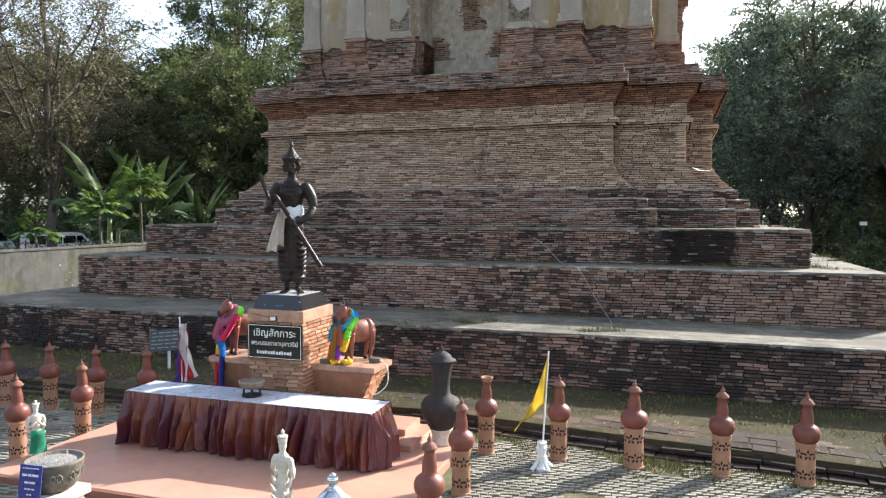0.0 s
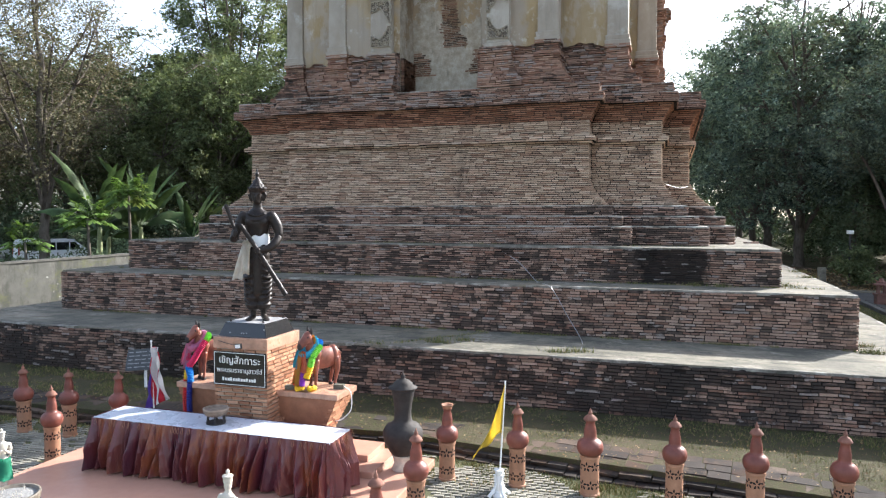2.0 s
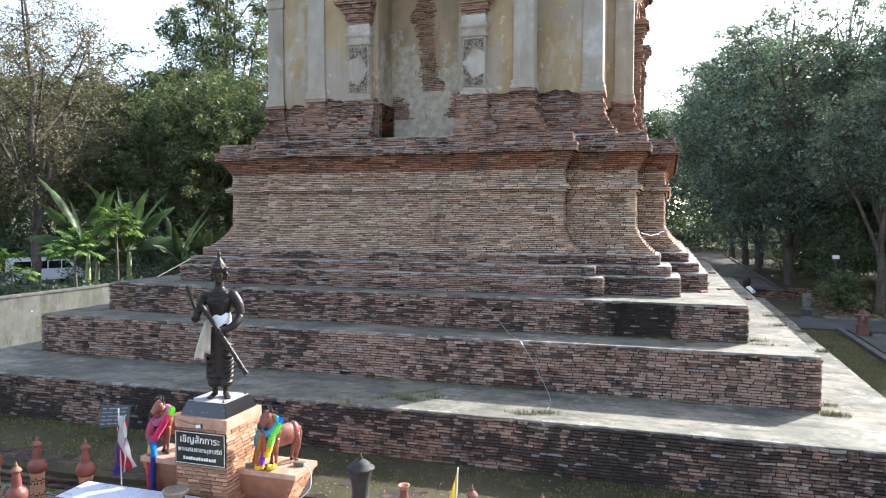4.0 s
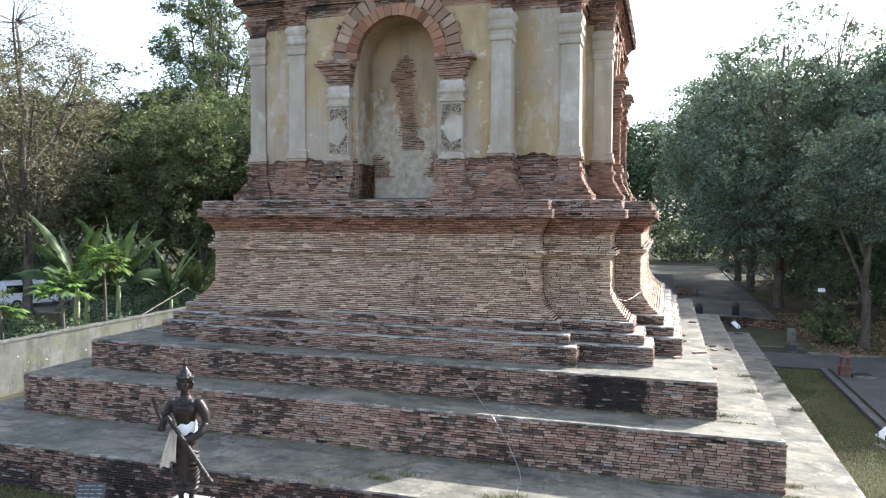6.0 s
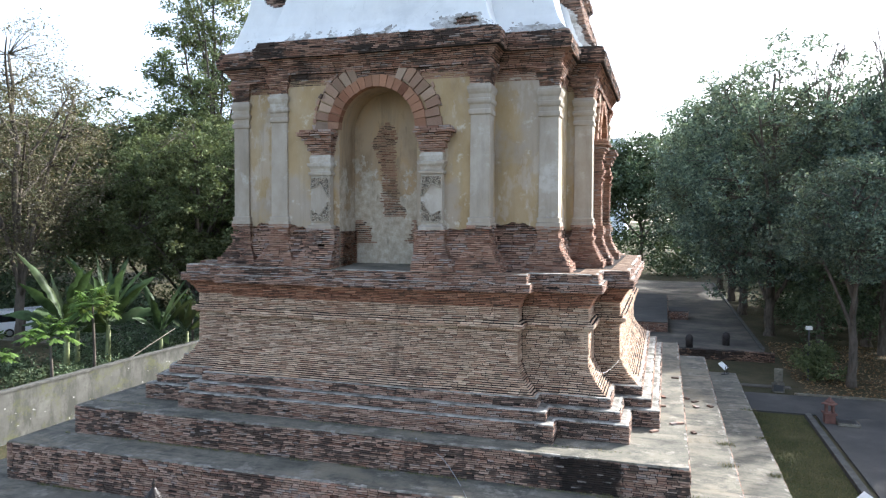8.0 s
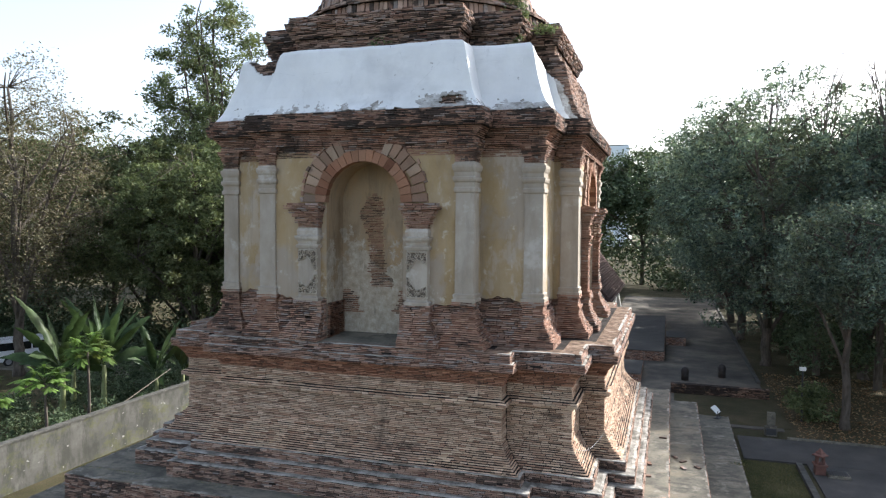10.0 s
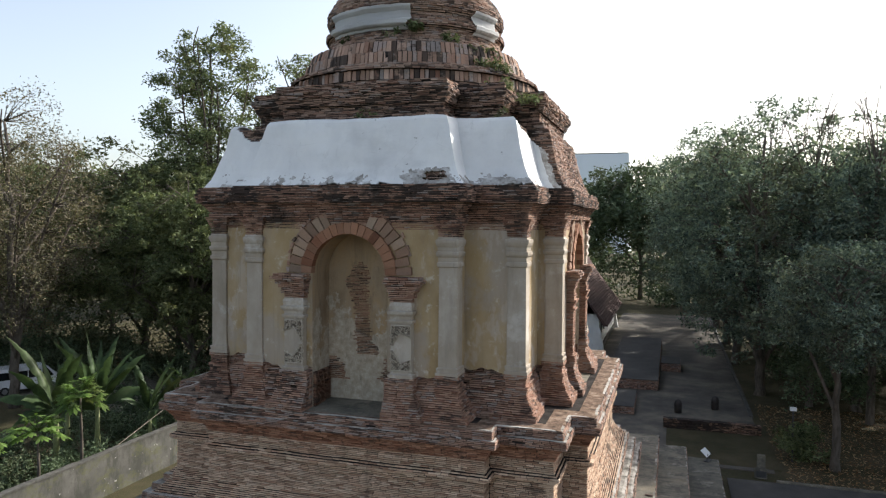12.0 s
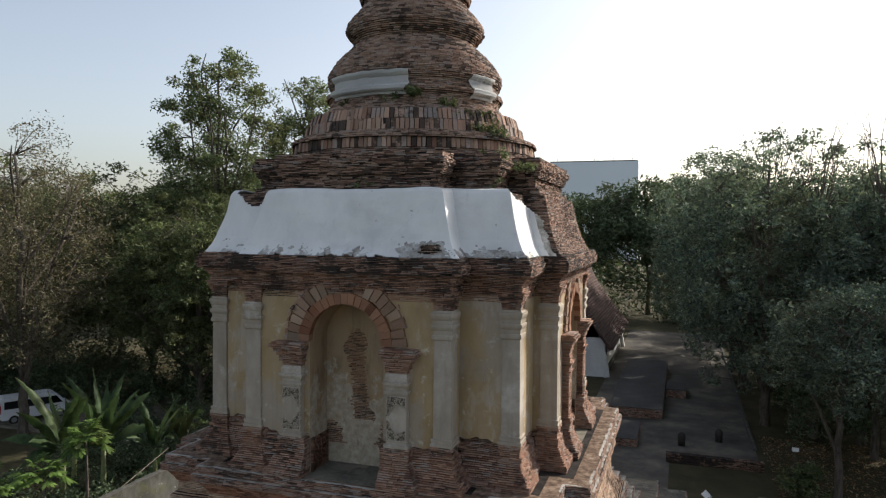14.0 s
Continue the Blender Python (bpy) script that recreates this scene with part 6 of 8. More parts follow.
def drape(ax, ay, bx, by, seed):
    """One pleated length of cloth hanging from a table edge."""
    L = math.hypot(bx - ax, by - ay)
    ux, uy = (bx - ax) / L, (by - ay) / L
    nx, ny = uy, -ux
    n = int(L / 0.012)
    rg = random.Random(seed * 10 + 3)
    pins = [0.0]
    while pins[-1] < L:
        pins.append(pins[-1] + rg.choice((0.06, 0.09, 0.12, 0.2)) * rg.uniform(0.8, 1.2))
    pins[-1] = L
    slant = [0.0] + [rg.uniform(-0.13, 0.13) for _ in pins[2:]] + [0.0]
    size = [rg.uniform(0.25, 1.0) for _ in pins]
    peak = [rg.uniform(0.3, 0.7) for _ in pins]
    rings = []
    bm = bmesh.new()
    for j in range(21):
        t = j / 20
        at = sorted(p + d * t for p, d in zip(pins, slant))
        ring = []
        for i in range(n + 1):
            s = i / n * L
            k = max(q for q in range(len(at) - 1) if at[q] <= s + 1e-6) if s > 0 else 0
            gap = max(at[k + 1] - at[k], 0.01)
            v = min(max((s - at[k]) / gap, 0.0), 1.0)
            hump = v / peak[k] if v < peak[k] else (1 - v) / (1 - peak[k])
            fall = min(1.0, 0.12 + t * 1.6) * min(1.0, gap / 0.12)
            crease = abs(noise.noise(Vector((s * 6 + seed, t * 3.5, 8)))) * 0.03 * min(1.0, t * 3)
            tuck = 0.02 * abs(((s + 0.25 * t * math.sin(k * 2.3)) * 17 + seed) % 2 - 1) * min(1.0, 0.3 + t)
            out = 0.01 + 0.25 * size[k] * fall * hump ** 0.9 - crease + tuck + 0.04 * t + 0.025 * noise.noise(Vector((s * 2.5 + seed, t * 2, 1))) * t
            x = ax + ux * s + nx * out
            y = ay + uy * s + ny * out
            hem = (0.03 * noise.noise(Vector((s * 3.4 + seed, 1, 1))) + 0.02) if j == 20 else 0.0
            ring.append(bm.verts.new((x, y, TZ + 0.002 + (-0.19 - TZ) * t + hem)))
        rings.append(ring)
    for p in pins[1:-1]:
        loop = bmesh.new()
        px, py, w = ax + ux * p + nx * 0.03, ay + uy * p + ny * 0.03, rg.uniform(0.014, 0.024)
        tube(loop, [(px + ux * w * q + nx * o, py + uy * w * q + ny * o, TZ - 0.85 * h) for q, o, h in ((0, 0, 0.01), (0.7, 0.012, 0.05), (1, 0.02, 0.085), (0, 0.025, 0.115), (-1, 0.02, 0.085), (-0.7, 0.012, 0.05), (0, 0, 0.01))], 0.0035, 5)
        part("tie_loop", loop, M["tie_cord"], table_skirt, "copper tie cord")
    # the corners meet: end columns lean out along the edge
    for t, ring in enumerate(rings):
        for v, sgn in ((ring[0], -1), (ring[-1], 1)):
            v.co.x += ux * sgn * 0.1 * t / 20
            v.co.y += uy * sgn * 0.1 * t / 20
    for p, q in zip(rings, rings[1:]):
        for i in range(n):
            bm.faces.new((p[i], p[i + 1], q[i + 1], q[i]))
    return bm


per = [(TX0, TY0), (TX1, TY0), (TX1, TY1), (TX0, TY1)]
for i, ((ax, ay), (bx, by)) in enumerate(zip(per, per[1:] + per[:1])):
    part("cloth_panel", drape(ax, ay, bx, by, i * 7.3), satin, table_skirt)
M["bowl_clay"] = simple("brown_bowl_clay", (0.2, 0.15, 0.11), 0.7, vary=0.4, scale=14)
pot = thing("incense_bowl", pose(0.22, -17.98, TZ + 0.002) @ Matrix.Diagonal((0.93, 0.93, 1.06, 1)), "dark metal incense bowl on the table", "bowl")
bm = bmesh.new()
lathe(bm, [(0.12, 0.11), (0.17, 0.13), (0.195, 0.17), (0.205, 0.22), (0.18, 0.22), (0.16, 0.185)], 28)
part("bowl", bm, M["bowl_clay"], pot, "brown clay bowl", smooth=True)
bm = bmesh.new()
lathe(bm, [(0.165, 0.196), (0.01, 0.2)], 24)
part("ash", bm, M["bowl_clay"], pot, "brown ash")
bm = bmesh.new()
lathe(bm, [(0.185, 0.195), (0.205, 0.2), (0.205, 0.22), (0.185, 0.222)], 28, cap=False)
part("rim", bm, simple("pale_brown_clay", (0.28, 0.22, 0.17), 0.75, vary=0.3, scale=14), pot, "pale brown rim", smooth=True)
for i in range(6):
    bm = bmesh.new()
    a = i * math.pi / 3
    tube(bm, [(0.15 * math.cos(a), 0.15 * math.sin(a), 0.0), (0.14 * math.cos(a), 0.14 * math.sin(a), 0.12)], 0.014, 6)
    part("leg", bm, M["black_clay"], pot)
bm = bmesh.new()
lathe(bm, [(0.13, 0.0), (0.155, 0.0), (0.155, 0.02), (0.13, 0.02)], 24)
part("foot_ring", bm, M["black_clay"], pot)
bm = bmesh.new()
lathe(bm, [(0.05, 0), (0.09, 0.03), (0.11, 0.1), (0.1, 0.1), (0.08, 0.03)], 20)
tagged(part("small_bowl", bm, M["black_clay"], m=pose(-0.75, -17.4, 0.25)), "small dark bowl beside the pedestal", "bowl")

# ------------------------------------------------------------ pierced clay posts
def clay_post(x, y, lid=True, scale=1.0):
    p = thing("clay_post", pose(x, y, YZ + 0.01, rz=(x * 77) % 360) @ Matrix.Diagonal((0.89 * scale, 0.89 * scale, scale, 1)), "pierced terracotta post topped by a red glazed gourd jar", "post", "clay posts round the shrine")
    return p


SLIM = Matrix.Diagonal((0.89, 0.89, 1, 1))
first = clay_post(5.66, -16.7)
bm = bmesh.new()
lathe(bm, [(0.165, 0), (0.165, 0.03), (0.152, 0.04), (0.15, 0.54), (0.165, 0.55), (0.165, 0.585), (0.14, 0.59)], 28)
body_part = part("base_cylinder", bm, M["terracotta"], first, "pale terracotta", smooth=False)
# no holes are cut: flat dark petals carry the shade inside the openings
for row, z in ((0, 0.17), (1, 0.44)):
    for i in range(7):
        a0 = 2 * math.pi * (i + 0.5 * row) / 7
        bm = bmesh.new()
        for s in range(5):
            ang = s * 2 * math.pi / 5 + 0.3
            pts = []
            for far, wide in ((0.014, 0.0), (0.045, 0.02), (0.072, 0.006), (0.074, -0.004), (0.04, -0.016)):
                u = far * math.cos(ang) - wide * math.sin(ang)
                w = far * math.sin(ang) + wide * math.cos(ang)
                pts.append(bm.verts.new((0.1535 * math.cos(a0 + u / 0.153), 0.1535 * math.sin(a0 + u / 0.153), z + w)))
            bm.faces.new(pts)
        part("pierced_flower", bm, M["hole"], body_part)
bm = bmesh.new()
lathe(bm, [(0.12, 0.585), (0.165, 0.6), (0.2, 0.64), (0.215, 0.69), (0.212, 0.735), (0.185, 0.785), (0.13, 0.82), (0.1, 0.838), (0.102, 0.88), (0.1, 0.94), (0.085, 1.0), (0.072, 1.05), (0.08, 1.09), (0.094, 1.1)], 28)
part("gourd_jar", bm, M["glaze"], first, "oxblood glazed jar", smooth=True)
bm = bmesh.new()
lathe(bm, [(0.09, 1.09), (0.112, 1.098), (0.115, 1.108), (0.1, 1.125), (0.08, 1.15), (0.045, 1.17), (0.026, 1.178), (0.036, 1.195), (0.03, 1.212), (0.016, 1.23), (0.004, 1.27)], 24)
part("lid", bm, M["dusty_lid"], first, "dull brown lid with a pointed knob", smooth=True)
for x, y in ((4.59, -16.7), (6.83, -16.66), (7.88, -16.68), (8.95, -16.68), (10.05, -16.7), (11.1, -16.7), (3.68, -19.95), (3.58, -18.38), (-2.88, -18.05), (-2.93, -19.2), (-5.72, -17.0), (-4.72, -16.95), (-3.7, -16.9), (-2.72, -16.75), (-6.8, -17.0)):
    copy_thing(first, pose(x, y, YZ + 0.01, rz=(x * 77) % 360) @ SLIM)
open_post = copy_thing(first, pose(3.51, -16.78, YZ + 0.01) @ SLIM)
tagged(open_post, "pierced terracotta post with an open-necked red jar, lid missing")
for ch in list(open_post.children):
    if ch.name.startswith("lid"):
        bpy.data.objects.remove(ch)
bm = bmesh.new()
lathe(bm, [(0.07, 1.06), (0.09, 1.12), (0.115, 1.15), (0.118, 1.165), (0.095, 1.16), (0.07, 1.12)], 24)
part("flared_rim", bm, M["terracotta"], open_post, smooth=True)

# ------------------------------------------------------------ water jar, flags, figures
jar = thing("water_jar", pose(2.83, -16.9, -0.2) @ Matrix.Diagonal((1.04, 1.04, 1.07, 1)), "tall black clay water jar with lid on a pale ring", "jar")
bm = bmesh.new()
lathe(bm, [(0.14, 0.2), (0.19, 0.26), (0.26, 0.38), (0.3, 0.5), (0.295, 0.57), (0.25, 0.65), (0.15, 0.7), (0.13, 0.74), (0.125, 0.84), (0.13, 0.92), (0.15, 1.04), (0.17, 1.14), (0.185, 1.2)], 32)
part("body", bm, M["black_clay"], jar, smooth=True)
bm = bmesh.new()
lathe(bm, [(0.17, 1.17), (0.215, 1.19), (0.215, 1.205), (0.16, 1.22), (0.145, 1.26), (0.1, 1.3), (0.045, 1.32), (0.03, 1.335), (0.04, 1.35), (0.02, 1.385), (0.003, 1.43)], 28)
part("lid", bm, M["black_clay"], jar, "flat lid with a knob", smooth=True)
bm = bmesh.new()
lathe(bm, [(0.16, 0.0), (0.17, 0.02), (0.13, 0.1), (0.15, 0.19), (0.175, 0.22), (0.14, 0.23)], 28)
part("ring_stand", bm, M["cream"], jar, "pale ring stand", smooth=True)


def cloth(name, rows_fn, n, mcount, mat, parent, label):
    bm = bmesh.new()
    rows = [[bm.verts.new(rows_fn(i / n, j / mcount)) for j in range(mcount + 1)] for i in range(n + 1)]
    for p, q in zip(rows, rows[1:]):
        for j in range(mcount):
            bm.faces.new((p[j], p[j + 1], q[j + 1], q[j]))
    bmesh.ops.solidify(bm, geom=bm.faces[:], thickness=0.003)
    return part(name, bm, mat, parent, label, smooth=True)


M["flag_yellow"] = simple("yellow_flag_cloth", (0.74, 0.58, 0.1), 0.8, vary=0.12, scale=4)
flag = thing("yellow_flag", pose(4.42, -17.18, YZ), "drooping yellow flag on a white pole in a white stand", "flag")
bm = bmesh.new()
tube(bm, [(0, 0, 0.1), (0.085, 0, 1.7)], 0.012, 8)
part("pole", bm, M["white_paint"], flag, "white pole")
bm = bmesh.new()
lathe(bm, [(0.1, 0.0), (0.1, 0.03), (0.07, 0.06), (0.055, 0.1), (0.06, 0.2), (0.05, 0.32), (0.065, 0.38), (0.075, 0.4), (0.05, 0.41)], 12)
for i in range(4):
    a = math.pi / 4 + i * math.pi / 2
    tube(bm, [(0.05 * math.cos(a), 0.05 * math.sin(a), 0.2), (0.09 * math.cos(a), 0.09 * math.sin(a), 0.1), (0.17 * math.cos(a), 0.17 * math.sin(a), 0.02)], [0.03, 0.025, 0.03], 8)
    tube(bm, [(0.06 * math.cos(a), 0.06 * math.sin(a), 0.22), (0.075 * math.cos(a), 0.075 * math.sin(a), 0.34)], [0.012, 0.02], 6)
part("stand", bm, M["white_paint"], flag, "white ornamental stand")


def flag_at(a, b):
    """A point of the drooping cloth: a runs down the pole, b away from it."""
    return (0.083 - 0.045 * a - 0.43 * b * (0.42 + 0.58 * a) - 0.03 * b * math.sin(a * 9) * a, -0.02 + 0.07 * math.sin(b * 9 + a * 4) * b, 1.67 - a * 0.72 - b * 0.66 * (1.0 - 0.35 * a) + 0.03 * math.sin(b * 11) * a)


cloth("cloth", flag_at, 14, 12, M["flag_yellow"], flag, "yellow cloth")
M["flag_red"] = simple("flag_red", (0.62, 0.04, 0.07), 0.8, vary=0.15)
M["flag_blue"] = simple("flag_blue", (0.13, 0.07, 0.36), 0.8, vary=0.15)
tri = thing("striped_flag", pose(-2.32, -16.3, YZ), "furled red, white and blue striped flag on a white pole", "flag")
bm = bmesh.new()
tube(bm, [(0.0, 0, 0.0), (-0.05, 0, 1.72)], 0.012, 8)
ball(bm, (-0.05, 0, 1.73), 0.02, 8)
part("pole", bm, M["white_paint"], tri, "white pole")
bands = [("flag_blue", 0, 0.24), ("flag_red", 0.24, 0.36), ("white_paint", 0.36, 0.72), ("flag_red", 0.72, 0.86), ("white_paint", 0.86, 1)]
for mt, b0, b1 in bands:
    cloth("stripe", lambda a, b, b0=b0, b1=b1: (-0.05 + 0.02 + (0.12 + 0.3 * a) * ((b0 + (b1 - b0) * b) - 0.25), 0.06 * math.sin(a * 5 + (b0 + (b1 - b0) * b) * 9) + 0.035 * math.sin(a * 11 - (b0 + (b1 - b0) * b) * 17), 1.62 - a * 0.95 - (0.35 * (1 - (b0 + (b1 - b0) * b))) * a * 0.6), 12, 4, M[mt], tri, "coloured cloth stripe")

sign = thing("information_board", pose(-4.4, -14.1, GZ), "small dark tilted notice board with pale lettering on a post", "sign")
bm = bmesh.new()
box(bm, -0.025, 0.025, -0.02, 0.02, 0, 0.5)
part("post", bm, M["white_paint"], sign, "white post")
board_m = Matrix.Translation((-0.06, -0.04, 0.63)) @ Euler((radians(-20), radians(-7), 0)).to_matrix().to_4x4() @ Matrix.Diagonal((1.35, 1, 1.2, 1))
bm = bmesh.new()
box(bm, -0.31, 0.31, -0.012, 0.012, -0.2, 0.2, 0.004)
panel = part("panel", bm, M["slate"], sign, m=board_m)
for i in range(5):
    for j in range(4):
        bm = bmesh.new()
        x0 = -0.27 + j * 0.135
        box(bm, x0, x0 + 0.09 + 0.03 * ((i + j) % 2), -0.0155, -0.012, 0.135 - i * 0.07, 0.152 - i * 0.07)
        part("lettering_bar", bm, M["faded_lettering"], panel)


def figurine(m, label):
    bm = bmesh.new()
    oval(bm, [(0, 0, 0.0, 0.075, 0.065), (0, 0, 0.06, 0.07, 0.06), (0, 0, 0.2, 0.058, 0.052), (0, 0, 0.42, 0.07, 0.056), (0, 0, 0.5, 0.076, 0.058), (0, 0, 0.56, 0.056, 0.045), (0, 0, 0.64, 0.078, 0.052), (0, 0, 0.72, 0.1, 0.056), (0, 0, 0.755, 0.085, 0.05), (0, 0, 0.78, 0.038, 0.036), (0, 0, 0.81, 0.032, 0.034)], 18)
    ball(bm, (0, 0, 0.855), (0.042, 0.048, 0.055), 14)
    lathe(bm, [(0.044, 0.88), (0.05, 0.885), (0.052, 0.93), (0.06, 0.945), (0.058, 0.955), (0.02, 0.96), (0.017, 0.975), (0.024, 0.985), (0.02, 1.0), (0.006, 1.02)], 14)
    for s in (-1, 1):
        ball(bm, (s * 0.1, 0, 0.715), (0.036, 0.036, 0.04), 10)
        tube(bm, [(s * 0.11, 0, 0.72), (s * 0.13, 0.01, 0.62), (s * 0.12, -0.01, 0.555), (s * 0.07, -0.09, 0.6), (s * 0.02, -0.1, 0.66)], [0.034, 0.03, 0.028, 0.024, 0.018], 10)
        ball(bm, (s * 0.122, 0.003, 0.655), (0.038, 0.038, 0.012), 10)
        for i in range(5):
            z, w = 0.53 - 0.1 * i, 0.125 + 0.012 * (i % 2)
            tube(bm, [(s * 0.05, 0.01, z - 0.06), (s * (w - 0.03), 0.02, z - 0.05), (s * w, 0.02, z), (s * (w + 0.02), 0.025, z + 0.035)], [0.028, 0.026, 0.016, 0.003], 8)
            ball(bm, (s * 0.045, 0.045, z - 0.05), (0.03, 0.02, 0.035), 8)
    return tagged(cast(part("figurine", bm, M["cream"], smooth=True, m=m), 0.007), label, "figurine", "standing figurines")


def stand(x, y, z1):
    bm = bmesh.new()
    lathe(bm, [(0.14, YZ), (0.14, YZ + 0.06), (0.1, YZ + 0.1), (0.085, YZ + 0.3), (0.1, z1 - 0.05), (0.12, z1 - 0.02), (0.12, z1)], 20)
    tagged(part("figurine_stand", bm, M["white_paint"], m=pose(x, y, 0)), "slim white turned stand under a figurine", "stand", "figurine stands")


figurine(pose(2.52, -21.0, 0.17, rz=170) @ Matrix.Diagonal((0.92, 0.92, 1, 1)), "cream stone figurine with a flat-topped crown and frilled skirt")
stand(2.52, -21.0, 0.17)
figurine(pose(-2.42, -19.35, -0.195, rz=60) @ Matrix.Diagonal((0.83, 0.83, 0.83, 1)), "white figurine with crown and green cloth beside a clay post")
M["green_cloth"] = simple("green_gauze", (0.04, 0.3, 0.17), 0.7, vary=0.2)
gc = thing("green_cloth", pose(-2.42, -19.35, -0.19), "green gauze cloth tied round a white figurine", "cloth")
bm = bmesh.new()
rings = []
for z, r in ((0.42, 0.085), (0.34, 0.09), (0.22, 0.1), (0.1, 0.115)):
    rings.append([bm.verts.new((r * math.cos(i * math.pi / 12) + (0.03 if math.cos(i * math.pi / 12) > 0.5 else 0), r * math.sin(i * math.pi / 12), z + 0.01 * math.sin(i * 2.3))) for i in range(24)])
for p, q in zip(rings, rings[1:]):
    for i in range(18, 34):
        bm.faces.new((p[i % 24], p[(i + 1) % 24], q[(i + 1) % 24], q[i % 24]))
bmesh.ops.solidify(bm, geom=bm.faces[:], thickness=0.004)
part("wrap", bm, M["green_cloth"], gc, smooth=True)

lamp = thing("tin_lantern", pose(3.31, -21.5, YZ) @ Matrix.Diagonal((0.84, 0.84, 0.985, 1)), "silvered lotus-topped garden lantern on a slim post", "lantern")
bm = bmesh.new()
tube(bm, [(0, 0, 0), (0, 0, 1.0)], 0.03, 10)
part("post", bm, M["white_paint"], lamp)
for i in range(8):
    a = i * math.pi / 4
    bm = bmesh.new()
    pts = [(0.05, -0.03, 1.24), (0.05, 0.03, 1.24), (0.17, 0.068, 1.14), (0.155, 0.0, 1.08), (0.17, -0.068, 1.14)]
    bm.faces.new([bm.verts.new((x * math.cos(a) - y * math.sin(a), x * math.sin(a) + y * math.cos(a), z)) for x, y, z in pts])
    bmesh.ops.solidify(bm, geom=bm.faces[:], thickness=0.006)
    part("petal", bm, M["silver"], lamp, "silver petal")
bm = bmesh.new()
lathe(bm, [(0.06, 1.215), (0.065, 1.23), (0.045, 1.245), (0.03, 1.25), (0.035, 1.262), (0.06, 1.28), (0.068, 1.305), (0.06, 1.33), (0.04, 1.345), (0.045, 1.35), (0.03, 1.362), (0.012, 1.372), (0.004, 1.376)], 20)
part("knob", bm, M["silver"], lamp, smooth=True)
bm = bmesh.new()
lathe(bm, [(0.1, 0.92), (0.12, 1.0), (0.12, 1.12), (0.06, 1.2)], 8)
part("lamp_body", bm, M["white_paint"], lamp)

urn = thing("incense_urn", pose(-0.34, -21.0, 0.06) @ Matrix.Diagonal((0.61, 0.61, 0.84, 1)), "carved grey stone urn full of incense ash, on a white stand", "urn")
bm = bmesh.new()
lathe(bm, [(0.26, 0.22), (0.34, 0.26), (0.44, 0.4), (0.48, 0.54), (0.5, 0.6), (0.5, 0.625), (0.45, 0.625), (0.43, 0.58)], 40)
bowl = part("bowl", bm, simple("carved_grey_stone", (0.13, 0.11, 0.085), 0.6, vary=0.5, scale=12, bump=1.0, bscale=14), urn, "carved grey bowl", smooth=True)
for i in range(9):  # raised scrolls round the bowl
    a = i * 2 * math.pi / 9
    bm = bmesh.new()
    for turn in (-1, 1):
        pts = []
        for q in range(12):
            g = q * 0.55
            w = 0.085 * (1 - q / 15)
            u, v = turn * (0.045 + w * 0.6 * math.cos(g)), 0.43 + w * math.sin(g)
            rr = 0.447 + (v - 0.4) * 0.3
            pts.append((rr * math.cos(a + u / rr), rr * math.sin(a + u / rr), v))
        tube(bm, pts, 0.011, 6)
    part("carved_scroll", bm, M["paver"], bowl, "raised scroll carving")
bm = bmesh.new()
lathe(bm, [(0.44, 0.585), (0.2, 0.6), (0.01, 0.605)], 32)
part("ash", bm, M["sand"], urn, "grey ash with incense stubs")
bm = bmesh.new()
box(bm, -0.34, 0.34, -0.34, 0.34, -0.43, 0.1, 0.02)
box(bm, -0.42, 0.42, -0.42, 0.42, 0.1, 0.22, 0.02)
part("stand", bm, M["cream"], urn, "white stone stand")
for i in range(40):
    a, r = rng.uniform(0, 6.28), 0.36 * math.sqrt(rng.random())
    bm = bmesh.new()
    tube(bm, [(r * math.cos(a), r * math.sin(a), 0.6), (r * math.cos(a) + rng.normal(0, 0.02), r * math.sin(a) + rng.normal(0, 0.02), 0.6 + rng.uniform(0.02, 0.07))], 0.003, 5)
    part("incense_stub", bm, M["cream"], urn)
notice = thing("blue_notice", pose(-0.27, -21.38, 0.4, rx=-8, rz=4) @ Matrix.Diagonal((0.86, 1, 0.95, 1)), "blue enamel notice with white lettering leaning on the urn", "sign")
bm = bmesh.new()
box(bm, -0.16, 0.16, -0.006, 0.006, -0.28, 0.25, 0.002)
part("panel", bm, M["sign_blue"], notice)
bm = bmesh.new()
box(bm, -0.015, 0.015, 0.006, 0.026, -0.72, 0.2)
part("backing_post", bm, M["steel"], notice)
for z, h, widths in ((0.215, 0.012, (0.03, 0.05, 0.035, 0.045, 0.03)), (0.14, 0.024, (0.07, 0.05, 0.09)), (0.06, 0.022, (0.06, 0.08)), (-0.01, 0.015, (0.03, 0.05, 0.04)), (-0.07, 0.013, (0.03, 0.03)), (-0.17, 0.006, (0.26,))):
    x0 = -(sum(widths) + 0.012 * (len(widths) - 1)) / 2
    for w in widths:
        bm = bmesh.new()
        box(bm, x0, x0 + w, -0.009, -0.006, z - h / 2, z + h / 2)
        part("lettering_bar", bm, M["lettering"], notice)
        x0 += w + 0.012

